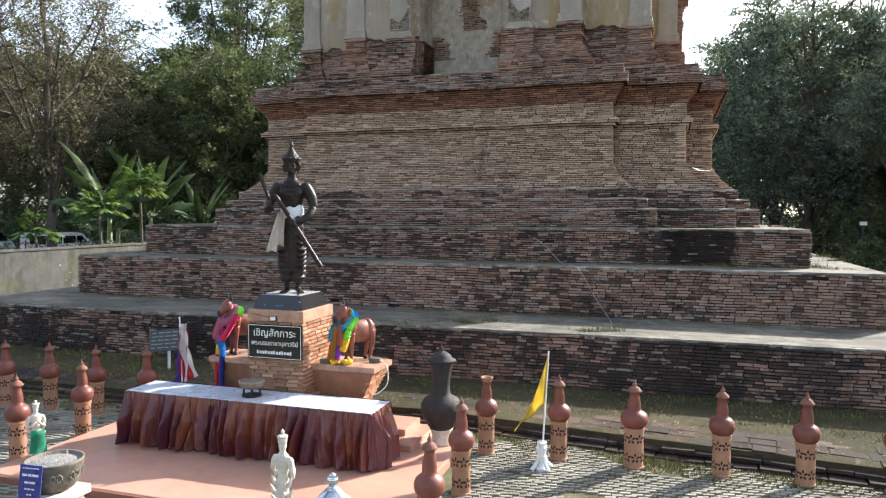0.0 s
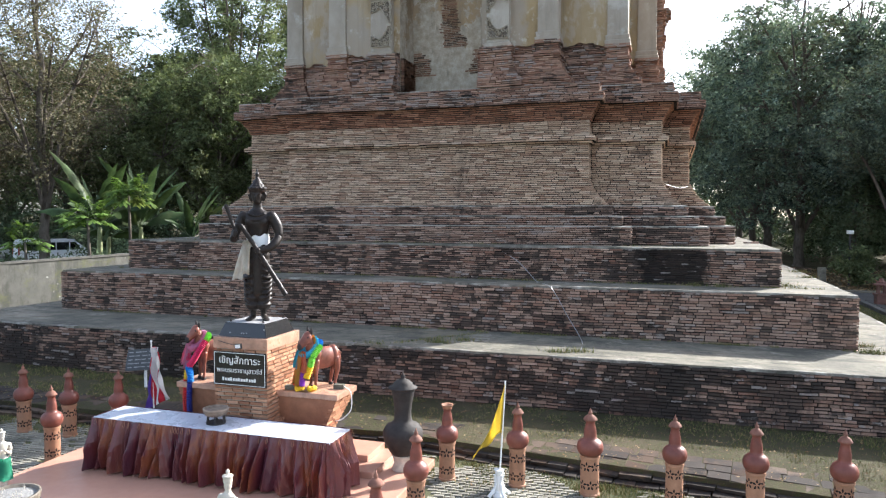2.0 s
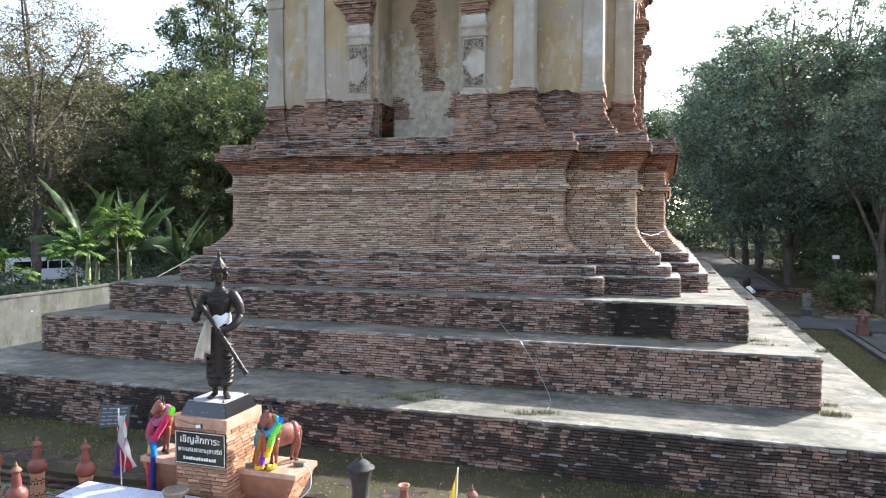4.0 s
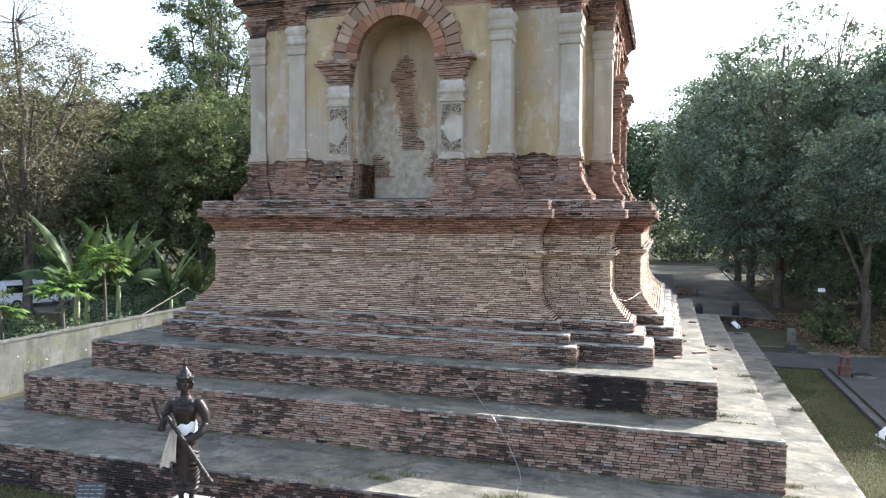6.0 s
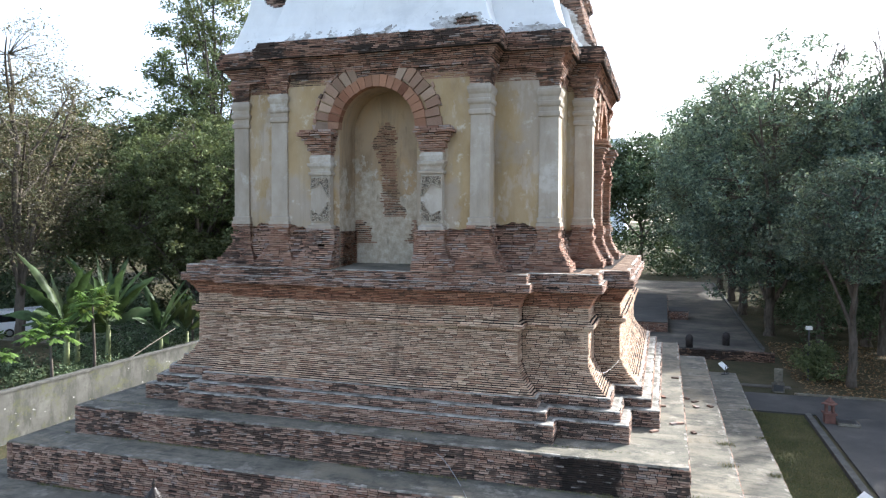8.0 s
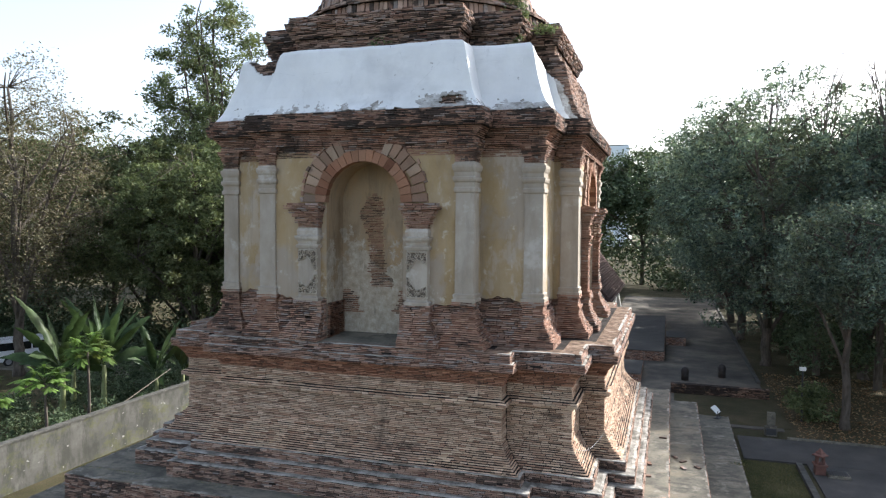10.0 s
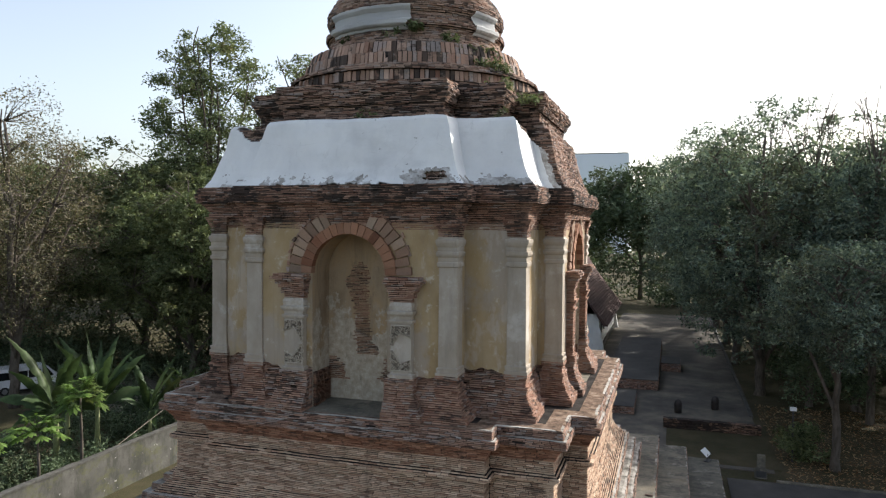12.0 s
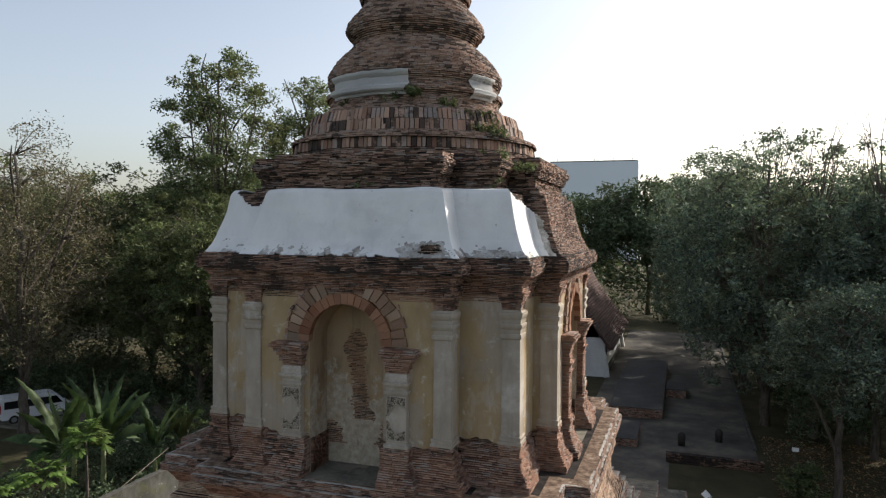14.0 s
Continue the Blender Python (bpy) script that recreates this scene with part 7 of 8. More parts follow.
# ------------------------------------------------------------ grass and fallen leaves
k = Mat("dry_grass_blades", 0.8, spec=0.2)
k.color(k.ramp(k.island(), [(0.0, (0.05, 0.075, 0.018)), (0.4, (0.11, 0.13, 0.035)), (0.7, (0.2, 0.17, 0.07)), (1.0, (0.3, 0.24, 0.12))]))
M["blade"] = k.m
k = Mat("fallen_leaf", 0.85, spec=0.15)
k.color(k.ramp(k.island(), [(0.0, (0.1, 0.055, 0.025)), (0.5, (0.23, 0.14, 0.065)), (1.0, (0.38, 0.28, 0.15))]))
M["litter"] = k.m


def blades(name, label, pts, height, seed):
    r = np.random.default_rng(seed)
    p = np.asarray(pts, float)
    n = len(p)
    a = r.uniform(0, 2 * math.pi, n)
    h = height * r.uniform(0.4, 1.3, n)
    w = np.stack([np.cos(a), np.sin(a), np.zeros(n)], 1) * 0.006
    tip = p + np.stack([r.normal(0, 0.4, n) * h, r.normal(0, 0.4, n) * h, h], 1)
    vs = np.stack([p - w, p + w, tip], 1).reshape(-1, 3)
    return tagged(mesh_from(name, vs, np.arange(n * 3).reshape(-1, 3), M["blade"]), label, "grass", kind="stuff")


def litter(name, label, pts, size, seed):
    r = np.random.default_rng(seed)
    p = np.asarray(pts, float)
    n = len(p)
    a = r.uniform(0, 2 * math.pi, n)
    s = size * r.uniform(0.5, 1.4, n)
    u = np.stack([np.cos(a), np.sin(a), r.normal(0, 0.25, n)], 1) * s[:, None]
    v = np.stack([-np.sin(a), np.cos(a), r.normal(0, 0.25, n)], 1) * (s * 0.45)[:, None]
    vs = np.stack([p - u, p + v, p + u, p - v], 1).reshape(-1, 3)
    vs[:, 2] += 0.012
    return tagged(mesh_from(name, vs, np.arange(n * 4).reshape(-1, 4), M["litter"]), label, "leaves", kind="stuff")


g = np.random.default_rng(5)
pts = []
while len(pts) < 26000:
    x = g.uniform(-12, 13)
    y = g.uniform(-16.9, -13.1)
    up = y > kerb_y(x) + 0.85 + 0.2 * noise.noise(Vector((x * 2, 0, 0)))
    if noise.noise(Vector((x * 1.3, y * 1.3, 2))) + 0.5 * noise.noise(Vector((x * 5, y * 5, 2))) < (-0.05 if up else 0.12):
        continue
    if kerb_y(x) - 0.35 < y and not up:
        continue
    pts.append((x, y, GZ - 0.02 if up else YZ))
for x in g.uniform(-12, 12, 5000):
    pts.append((x, kerb_y(x) - 0.36 - abs(g.normal(0, 0.16)), YZ))
count = 0
while count < 9000:
    x, d = g.uniform(-11, 12), abs(g.normal(0, 0.5))
    if noise.noise(Vector((x * 1.1, d * 1.5, 6))) + 0.4 * noise.noise(Vector((x * 4, d * 4, 6))) > 0.1 and d < 1.5:
        pts.append((x, kerb_y(x) - 0.36 - d, YZ))
        count += 1
blades("grass_tufts", "thin dry grass at the foot of the terrace", pts, 0.07, 6)
pts = [(g.uniform(-12, 13), g.uniform(-16.0, -13.1), GZ + 0.02) for _ in range(2600)]
pts = [(x, y, z) if y > kerb_y(x) else (x, y - 1.0, YZ + 0.03) for x, y, z in pts]
litter("leaf_litter", "brown fallen leaves scattered on the grass and pavers", pts, 0.022, 8)
pts = [(g.uniform(12.4, 14.7), g.uniform(-12, 8.9), GZ + 0.03) for _ in range(16000)]
blades("lawn_grass", "short green lawn grass", pts, 0.06, 9)
pts = []
for cx, cy, cz, n in ((4.6, -12.6, 0.935, 160), (5.0, -12.4, 0.935, 120), (1.9, -12.3, 0.935, 200), (2.4, -11.9, 0.935, 120), (10.7, -10.7, 0.935, 260), (10.75, -9.9, 0.935, 120), (7.9, -9.4, 2.085, 110), (7.3, -9.35, 2.085, 90), (9.35, -8.8, 2.085, 110), (10.3, -6.0, 2.085, 90), (10.35, -4.0, 2.085, 120), (12.0, -3.0, 0.935, 120), (12.05, 1.0, 0.935, 120), (12.0, 5.0, 0.935, 90), (0.6, -12.9, 0.935, 60)):
    for _ in range(n):
        pts.append((cx + g.normal(0, 0.16), cy + g.normal(0, 0.07), cz))
blades("wall_weeds", "tufts of weeds rooted in the terrace joints", pts, 0.11, 10)

# moss and small weeds along the wall feet
pts = []
for yw, z, n in ((-10.56, 0.937, 5200), (-9.24, 2.087, 3000), (-8.45, 2.967, 900)):
    for x in g.uniform(-9.5, 10.3 if z < 2.9 else 7.8, n):
        if noise.noise(Vector((x * 0.8, yw, 3))) + 0.5 * noise.noise(Vector((x * 3.3, yw, 3))) > -0.02:
            pts.append((x, yw - abs(g.normal(0, 0.045)), z))
for i in range(420):  # a grown-over crack across the lowest topping
    t = g.uniform(0, 1)
    pts.append((2.6 - 1.6 * t + g.normal(0, 0.05), -10.7 - 2.0 * t + g.normal(0, 0.05), 0.937))
blades("wall_moss", "green moss and seedlings along the foot of the walls", pts, 0.055, 12)

# loose bricks on the terraces, and old cables
for i in range(16):
    bm = bmesh.new()
    box(bm, -0.13, 0.13, -0.06, 0.06, 0, 0.05, 0.004, 0.006)
    x, y = (g.uniform(7.9, 9.05), g.uniform(-8.9, 3.0)) if i < 11 else (g.uniform(9.4, 10.3), g.uniform(-6, 8))
    tagged(part("loose_brick", bm, M["brick_dark_single"], m=pose(x, y, 2.966 if i < 11 else 2.086, rz=g.uniform(0, 180))), "old dark brick lying loose on the terrace", "brick", "loose bricks")
bm = bmesh.new()
tube(bm, smooth_path([(2.2, -9.05, 2.98), (3.0, -9.24, 2.6), (3.6, -9.6, 2.1), (4.1, -10.55, 2.06), (4.5, -10.56, 1.4), (4.9, -11.2, 0.96), (5.0, -12.2, 0.95)]), 0.009, 5)
tagged(part("cable", bm, M["steel"]), "thin grey cable trailing down the terraces", "cable")
bm = bmesh.new()
tube(bm, smooth_path([(6.6, -6.6, 4.62), (6.9, -6.3, 4.52), (7.1, -5.6, 4.55), (7.3, -4.65, 4.66)]), 0.004, 5)
tagged(part("cable", bm, M["steel"]), "pale cable slung across the corner of the stupa", "cable")

# ------------------------------------------------------------ boundary wall and things beyond it
wall = tagged(new("wall_west"), "stained grey rendered boundary wall", "wall", kind="structure")
bm = bmesh.new()
box(bm, -16.56, -16.28, -30, 45, -0.3, 1.93)
part("wall_face", bm, M["boundary"], wall)
bm = bmesh.new()
rows = []
for i in range(251):
    y = -30 + 0.3 * i
    w = [0.03 * noise.noise(Vector((y * 1.7, k * 5.0, 2))) + 0.012 * noise.noise(Vector((y * 7, k * 5.0, 4))) for k in range(4)]
    rows.append([bm.verts.new(q) for q in ((-16.6 + w[0], y, 1.92), (-16.59 + w[0], y, 2.0 + w[1]), (-16.25 + w[2], y, 2.0 + w[3]), (-16.24 + w[2], y, 1.92))])
for a, b in zip(rows, rows[1:]):
    for k in range(4):
        bm.faces.new((a[k], a[(k + 1) % 4], b[(k + 1) % 4], b[k]))
part("coping", bm, M["dark_concrete"], wall, "dark mossy coping")


def leaf_material(name, cols, trans=0.28, rough=0.6):
    k = Mat(name, rough, spec=0.08)
    base = k.ramp(k.island(), [(i / max(1, len(cols) - 1), c) for i, c in enumerate(cols)])
    base = k.mix(1.0, base, k.ramp(k.noise(0.9, 4, 0.65), [(0.34, 0.45), (0.5, 1.0), (0.68, 1.7)]), "MULTIPLY")
    base = k.mix(k.ramp(k.noise(0.22, 4, 0.6), [(0.52, 0.0), (0.68, 0.6)]), base, (0.12, 0.105, 0.055))
    k.color(base)
    tr = k.n.new("ShaderNodeBsdfTranslucent")
    warm = k.mix(0.6, base, (1.0, 1.0, 0.45), "MULTIPLY")
    k.l.new(warm, tr.inputs["Color"])
    mx = k.n.new("ShaderNodeMixShader")
    mx.inputs["Fac"].default_value = trans
    k.l.new(k.b.outputs[0], mx.inputs[1])
    k.l.new(tr.outputs[0], mx.inputs[2])
    k.l.new(mx.outputs[0], k.n["Material Output"].inputs["Surface"])
    return k.m


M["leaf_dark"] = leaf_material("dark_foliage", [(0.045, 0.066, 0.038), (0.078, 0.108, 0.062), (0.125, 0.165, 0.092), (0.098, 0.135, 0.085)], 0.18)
M["leaf_mid"] = leaf_material("green_foliage", [(0.062, 0.082, 0.042), (0.118, 0.148, 0.07), (0.185, 0.212, 0.105), (0.106, 0.132, 0.068)], 0.28)
M["leaf_tall"] = leaf_material("pale_green_foliage", [(0.085, 0.11, 0.06), (0.14, 0.175, 0.09), (0.2, 0.23, 0.12), (0.12, 0.15, 0.08)], 0.3)
M["leaf_blue"] = leaf_material("bluish_foliage", [(0.058, 0.085, 0.072), (0.106, 0.146, 0.12), (0.18, 0.234, 0.18), (0.23, 0.276, 0.19)], 0.3)
M["leaf_dry"] = leaf_material("autumn_foliage", [(0.085, 0.075, 0.05), (0.145, 0.13, 0.085), (0.11, 0.115, 0.066), (0.2, 0.165, 0.1), (0.2, 0.185, 0.155)], 0.25)
M["leaf_banana"] = leaf_material("banana_leaf", [(0.029, 0.050, 0.022), (0.054, 0.085, 0.036), (0.094, 0.130, 0.061)], 0.18, 0.4)
M["leaf_papaya"] = leaf_material("papaya_leaf", [(0.072, 0.130, 0.029), (0.122, 0.194, 0.050), (0.158, 0.238, 0.072)], 0.4, 0.5)
k = Mat("tree_bark", 0.95, spec=0.1)
k.color(k.ramp(k.noise((5, 5, 1.2), 5, 0.65), [(0.3, (0.05, 0.042, 0.034)), (0.7, (0.17, 0.145, 0.12))])).bump(k.noise((14, 14, 3), 5), 0.8, 0.03)
M["bark"] = k.m


def leaf_cloud(centres, radii, count, size, seed, flat=0.7, droop=0.0):
    """Leaf blades scattered round branch ends, as one mesh's vertices and faces."""
    r = np.random.default_rng(seed)
    c = np.asarray(centres)
    n = len(c) * count
    at = np.repeat(c, count, axis=0)
    rad = np.repeat(np.asarray(radii), count)
    d = r.normal(size=(n, 3))
    d /= np.linalg.norm(d, axis=1)[:, None]
    d *= (r.random(n) ** 0.45)[:, None]
    d[:, 2] *= flat
    p = at + d * rad[:, None]
    p[:, 2] -= droop * (d[:, 0] ** 2 + d[:, 1] ** 2) * rad
    a = r.normal(size=(n, 3)) + d * 0.6
    a[:, 2] *= 0.7
    a /= np.linalg.norm(a, axis=1)[:, None]
    b = np.cross(a, r.normal(size=(n, 3)))
    b /= np.linalg.norm(b, axis=1)[:, None]
    s = (size * r.uniform(0.6, 1.35, n))[:, None]
    vs = np.stack([p - a * s + b * s * 0.5, p + a * s, p - a * s - b * s * 0.5], axis=1)
    return vs.reshape(-1, 3), np.arange(n * 3).reshape(-1, 3)


def tree(m, height, spread, low, seed, leaf, leaves=60, clumps=260, size=0.2, label="", clump=1.1, airy=False, lean=0.0, trunk_r=None, category="tree", group="", shell=0.55):
    """A trunk that forks into limbs and branches, with leaf clumps at their ends."""
    r = random.Random(seed)
    t = thing("tree", m, label, category, group)
    tr = trunk_r or height * 0.016
    bm = bmesh.new()
    fork = low * 0.75
    pts = [Vector((0, 0, -0.15))]
    for i in range(1, 7):
        z = fork * i / 6
        pts.append(Vector((lean * z / height + r.gauss(0, 0.06), r.gauss(0, 0.06), z)))
    top = Vector((lean + r.gauss(0, 0.3), r.gauss(0, 0.3), height * 0.9))
    spine = [pts[-1].lerp(top, i / 8) + Vector((r.gauss(0, 0.14), r.gauss(0, 0.14), 0)) for i in range(9)]
    path = pts + spine[1:]
    tube(bm, path, [tr * (1.35 if i == 0 else 1.0) * (1 - 0.9 * (p.z / height)) + 0.02 for i, p in enumerate(path)], 10)
    cz = (low + height) / 2
    hz = (height - low) / 2
    centres = []
    while len(centres) < clumps:
        v = Vector((r.gauss(0, 1), r.gauss(0, 1), r.gauss(0, 1))).normalized() * (shell + (1 - shell) * r.random()) if r.random() < 0.8 else Vector((r.uniform(-1, 1), r.uniform(-1, 1), r.uniform(-1, 1))) * 0.6
        w = 1.0 + 0.28 * noise.noise(v * 1.9 + Vector((seed * 3.1, 0, 0)))
        c = Vector((lean * 0.6 + v.x * spread * w, v.y * spread * w, cz + v.z * hz * w))
        if noise.noise(c * (0.33 if not airy else 0.45) + Vector((seed, 5, 0))) > (0.22 if not airy else 0.05):
            continue
        centres.append(c)
    limbs = []
    nl = 11
    for i in range(nl):
        a = i * 2.4 + r.uniform(-0.4, 0.4)
        b = path[min(len(path) - 2, 5 + int(8 * (i / nl)))]
        e = Vector((lean * 0.6 + math.cos(a) * spread * r.uniform(0.55, 0.85), math.sin(a) * spread * r.uniform(0.55, 0.85), min(height * 0.96, b.z + (height - b.z) * r.uniform(0.35, 0.8))))
        mid = b.lerp(e, 0.5) + Vector((r.gauss(0, 0.4), r.gauss(0, 0.4), r.uniform(0.2, 0.9)))
        lp = smooth_path([b, mid, e], 4)
        r0 = tr * 0.5 * (1 - 0.6 * b.z / height)
        tube(bm, lp, [r0 * (1 - 0.8 * k / (len(lp) - 1)) + 0.015 for k in range(len(lp))], 7)
        limbs.extend(lp)
    limbs.extend(path[5:])
    for c in centres[::2 if not airy else 1]:
        b = min(limbs, key=lambda q: (q - c).length_squared + max(0, q.z - c.z) * 4)
        if (b - c).length < spread * 0.9:
            tube(bm, [b, b.lerp(c, 0.55) + Vector((r.gauss(0, 0.15), r.gauss(0, 0.15), r.uniform(0, 0.3))), c], [0.035, 0.02, 0.007], 4)
    part("trunk", bm, M["bark"], t, "grey branching trunk", smooth=True)
    vs, fs = leaf_cloud(centres, [clump * r.uniform(0.6, 1.35) for _ in centres], int(leaves * 0.78), size * 1.1, seed)
    mesh_from("crown", vs, fs, leaf, t)
    return t


G = GZ - 0.02
broad = tree(pose(16.4, 33.5, G), 22.6, 8.8, 3.6, 1, M["leaf_blue"], 84, 620, 0.135, "large spreading tree with fine bluish green foliage", 0.95)
broad2 = tree(pose(26.5, 27, G), 21, 8.5, 3.4, 2, M["leaf_blue"], 84, 620, 0.135, "large dense tree with dark green foliage", 0.95)
left_mass = tree(pose(-28.5, 23, G), 17.5, 7.5, 3.0, 3, M["leaf_mid"], 80, 560, 0.135, "dense dark green tree behind the boundary wall", 0.85)
left_green = tree(pose(-23.0, 29, G), 21, 6.2, 2.0, 4, M["leaf_tall"], 88, 430, 0.13, "tree with fresh green feathery foliage", 0.8)
tall = tree(pose(-34.6, 34, G), 35.5, 6.0, 13, 5, M["leaf_tall"], 130, 250, 0.155, "very tall slender tree with airy green crown", 1.2, airy=True, trunk_r=0.36)
autumn = tree(pose(-34.8, 11.5, G), 22.5, 6.6, 5.0, 6, M["leaf_dry"], 70, 560, 0.085, "sparse tree with dry yellow-brown leaves and bare twigs", 1.3, airy=True, trunk_r=0.33)
rain = tree(pose(4.5, 103, G), 23.5, 15, 9, 7, M["leaf_dark"], 110, 420, 0.3, "broad umbrella-shaped rain tree in the distance", 2.2)
side = tree(pose(18.3, 16.2, G), 13.2, 4.4, 5.0, 8, M["leaf_blue"], 170, 170, 0.09, "roadside tree with a forked trunk and fine foliage", 1.0, airy=True, trunk_r=0.22)
# left_green at (-15.5, 19): unseen behind the stupa, added to shade the weeds
for src, x, y, rz, s in ((broad, 15.7, 46, 80, 1.06), (broad2, 15.6, 58, 40, 1.08), (broad, 15.4, 71, 200, 1.1), (broad, 27, 41, 310, 1.0), (broad2, 27.5, 53, 120, 1.0), (broad, 28, 66, 10, 1.0), (broad2, 36.5, 31, 250, 1.02), (broad2, 22.5, 30.5, 160, 0.92), (side, 26.5, 13.5, 120, 1.0), (broad2, 37, 14, 200, 0.85), (broad, 47, 20, 30, 0.9),
                         (left_mass, -39.5, 30, 100, 1.2), (left_mass, -33.5, 27.5, 220, 1.04), (left_mass, -47, 25, 160, 1.15), (left_green, -26, 40, 30, 1.0), (left_green, -17, 43, 120, 0.95), (left_green, -42, 40, 60, 1.1), (left_mass, -14, 55, 300, 1.05), (tall, -30.5, 46, 90, 0.98), (autumn, -43, 11, 130, 0.85), (autumn, -38, 3, 230, 0.75), (left_green, -15.5, 19, 200, 0.9), (left_mass, -16, 31, 80, 0.95),
                         (rain, -20, 108, 90, 0.95), (rain, 33, 104, 200, 0.92), (left_mass, -50, 37, 70, 1.2), (left_mass, -57, 28, 190, 1.25), (rain, -60, 75, 30, 1.0), (rain, 72, 80, 270, 1.0), (rain, -80, 30, 120, 0.95), (rain, 75, 20, 10, 0.9)):
    copy_thing(src, pose(x, y, G, rz=rz) @ Matrix.Diagonal((s, s, s, 1)))


def foliage_mass(name, label, centres, radii, count, size, seed, leaf):
    vs, fs = leaf_cloud(centres, radii, count, size, seed, 0.9)
    return tagged(mesh_from(name, vs, fs, leaf), label, "shrubs", kind="stuff")


r = np.random.default_rng(11)
cs = [(x, 19 + abs(r.normal(0, 6)) + max(0, (x + 40)) * 0.25, abs(r.normal(0, 2.0)) + 0.2) for x in r.uniform(-58, -12, 420)]
foliage_mass("shrubbery", "dark undergrowth beneath the trees beyond the wall", cs, r.uniform(0.8, 1.9, len(cs)), 130, 0.14, 21, M["leaf_dark"])
cs = [(x, y, abs(r.normal(0, 0.55)) + 0.2) for x, y in zip(r.uniform(-27, -17.4, 230), r.uniform(-6, 13, 230))]
cs += [(x, y, abs(r.normal(0, 1.0)) + 0.2) for x, y in zip(r.uniform(-31, -17.4, 120), r.uniform(9, 19, 120))]
foliage_mass("weeds", "low green weeds along the boundary wall", cs, r.uniform(0.35, 0.9, len(cs)), 130, 0.09, 22, M["leaf_dark"])
cs = []
for i in range(620):
    a = r.uniform(0, 2 * math.pi)
    d = r.uniform(125, 190)
    cs.append((d * math.cos(a), d * math.sin(a), r.uniform(0, 15)))
foliage_mass("far_woods", "distant belt of dark trees round the temple grounds", cs, r.uniform(5, 9, len(cs)), 130, 0.75, 23, M["leaf_dark"])
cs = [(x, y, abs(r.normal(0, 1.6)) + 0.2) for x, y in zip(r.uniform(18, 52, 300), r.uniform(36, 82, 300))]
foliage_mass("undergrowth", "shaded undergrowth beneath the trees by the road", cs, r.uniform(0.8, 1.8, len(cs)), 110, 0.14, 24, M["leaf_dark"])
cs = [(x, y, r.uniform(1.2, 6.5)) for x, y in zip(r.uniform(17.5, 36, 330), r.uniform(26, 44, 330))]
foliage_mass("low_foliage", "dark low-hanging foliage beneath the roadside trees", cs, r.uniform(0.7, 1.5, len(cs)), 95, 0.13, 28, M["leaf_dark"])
cs = [(x, 92 + r.uniform(0, 14), r.uniform(0, 7)) for x in r.uniform(-60, 60, 260)]
foliage_mass("thicket", "dark thicket closing the end of the road", cs, r.uniform(2, 3.6, len(cs)), 120, 0.3, 25, M["leaf_dark"])
g = np.random.default_rng(15)
pts = [(x, y, GZ + 0.03) for x, y in zip(g.uniform(15.6, 30, 9000), g.uniform(13.3, 30, 9000))]
litter("woodland_litter", "brown leaf litter beneath the roadside trees", pts, 0.09, 16)
for bx, by, bh in ((22.5, 27, 24.0), (26.5, 27.5, 24.2), (19.5, 31, 23.6), (31, 24, 22.5), (28.5, 22, 22.6), (17.0, 38, 24.2)):
    bare = thing("tree", pose(bx, by, G), "leafless tree with fine bare twigs above the green crowns", "tree", "bare trees")
    tw = bmesh.new()
    tube(tw, [(0, 0, -0.1), (0.15, 0.1, 8), (0, 0, bh - 6)], [0.28, 0.2, 0.1], 8)
    for i in range(13):
        a = r.uniform(0, 6.28)
        b = Vector((0.05, 0.03, bh - r.uniform(6.2, 9)))
        e = Vector((math.cos(a) * r.uniform(0.8, 3.4), math.sin(a) * r.uniform(0.8, 3.4), bh - r.uniform(0, 2.6)))
        mid = b.lerp(e, 0.55) + Vector(r.normal(0, 0.35, 3))
        tube(tw, [b, mid, e], [0.055, 0.035, 0.01], 5)
        for k in range(9):
            q = mid.lerp(e, k / 9)
            q2 = q + Vector(r.normal(0, 0.45, 3)) + Vector((0, 0, 0.6))
            tube(tw, [q, q2, q2 + Vector(r.normal(0, 0.3, 3)) + Vector((0, 0, 0.35))], [0.016, 0.01, 0.004], 4)
    part("crown", tw, M["bark"], bare, "bare grey branches")


# weeds rooted in the ledges of the spire and roof
cs = []
for rad, z, a0, a1, n in ((3.55, 19.95, 286, 294, 16), (3.6, 19.6, 303, 318, 9), (4.4, 18.7, 318, 340, 14), (4.1, 19.2, 312, 335, 10), (4.86, 18.5, 325, 345, 8), (3.5, 19.75, 240, 300, 5)):
    for a in r.uniform(a0, a1, n):
        cs.append((SPX + rad * math.cos(radians(a)), SPY + rad * math.sin(radians(a)), z + abs(r.normal(0, 0.1))))
for x, y, z, n in ((4.5, -4.3, 17.5, 8), (5.2, -3.6, 17.2, 9), (4.3, -4.7, 16.5, 5), (0.3, -6.1, 16.55, 3)):
    for _ in range(n):
        cs.append((x + r.normal(0, 0.22), y + r.normal(0, 0.15), z + abs(r.normal(0, 0.12))))
foliage_mass("ledge_weeds", "tufts of green weeds on the brick ledges", cs, r.uniform(0.1, 0.24, len(cs)), 26, 0.055, 27, M["leaf_mid"])


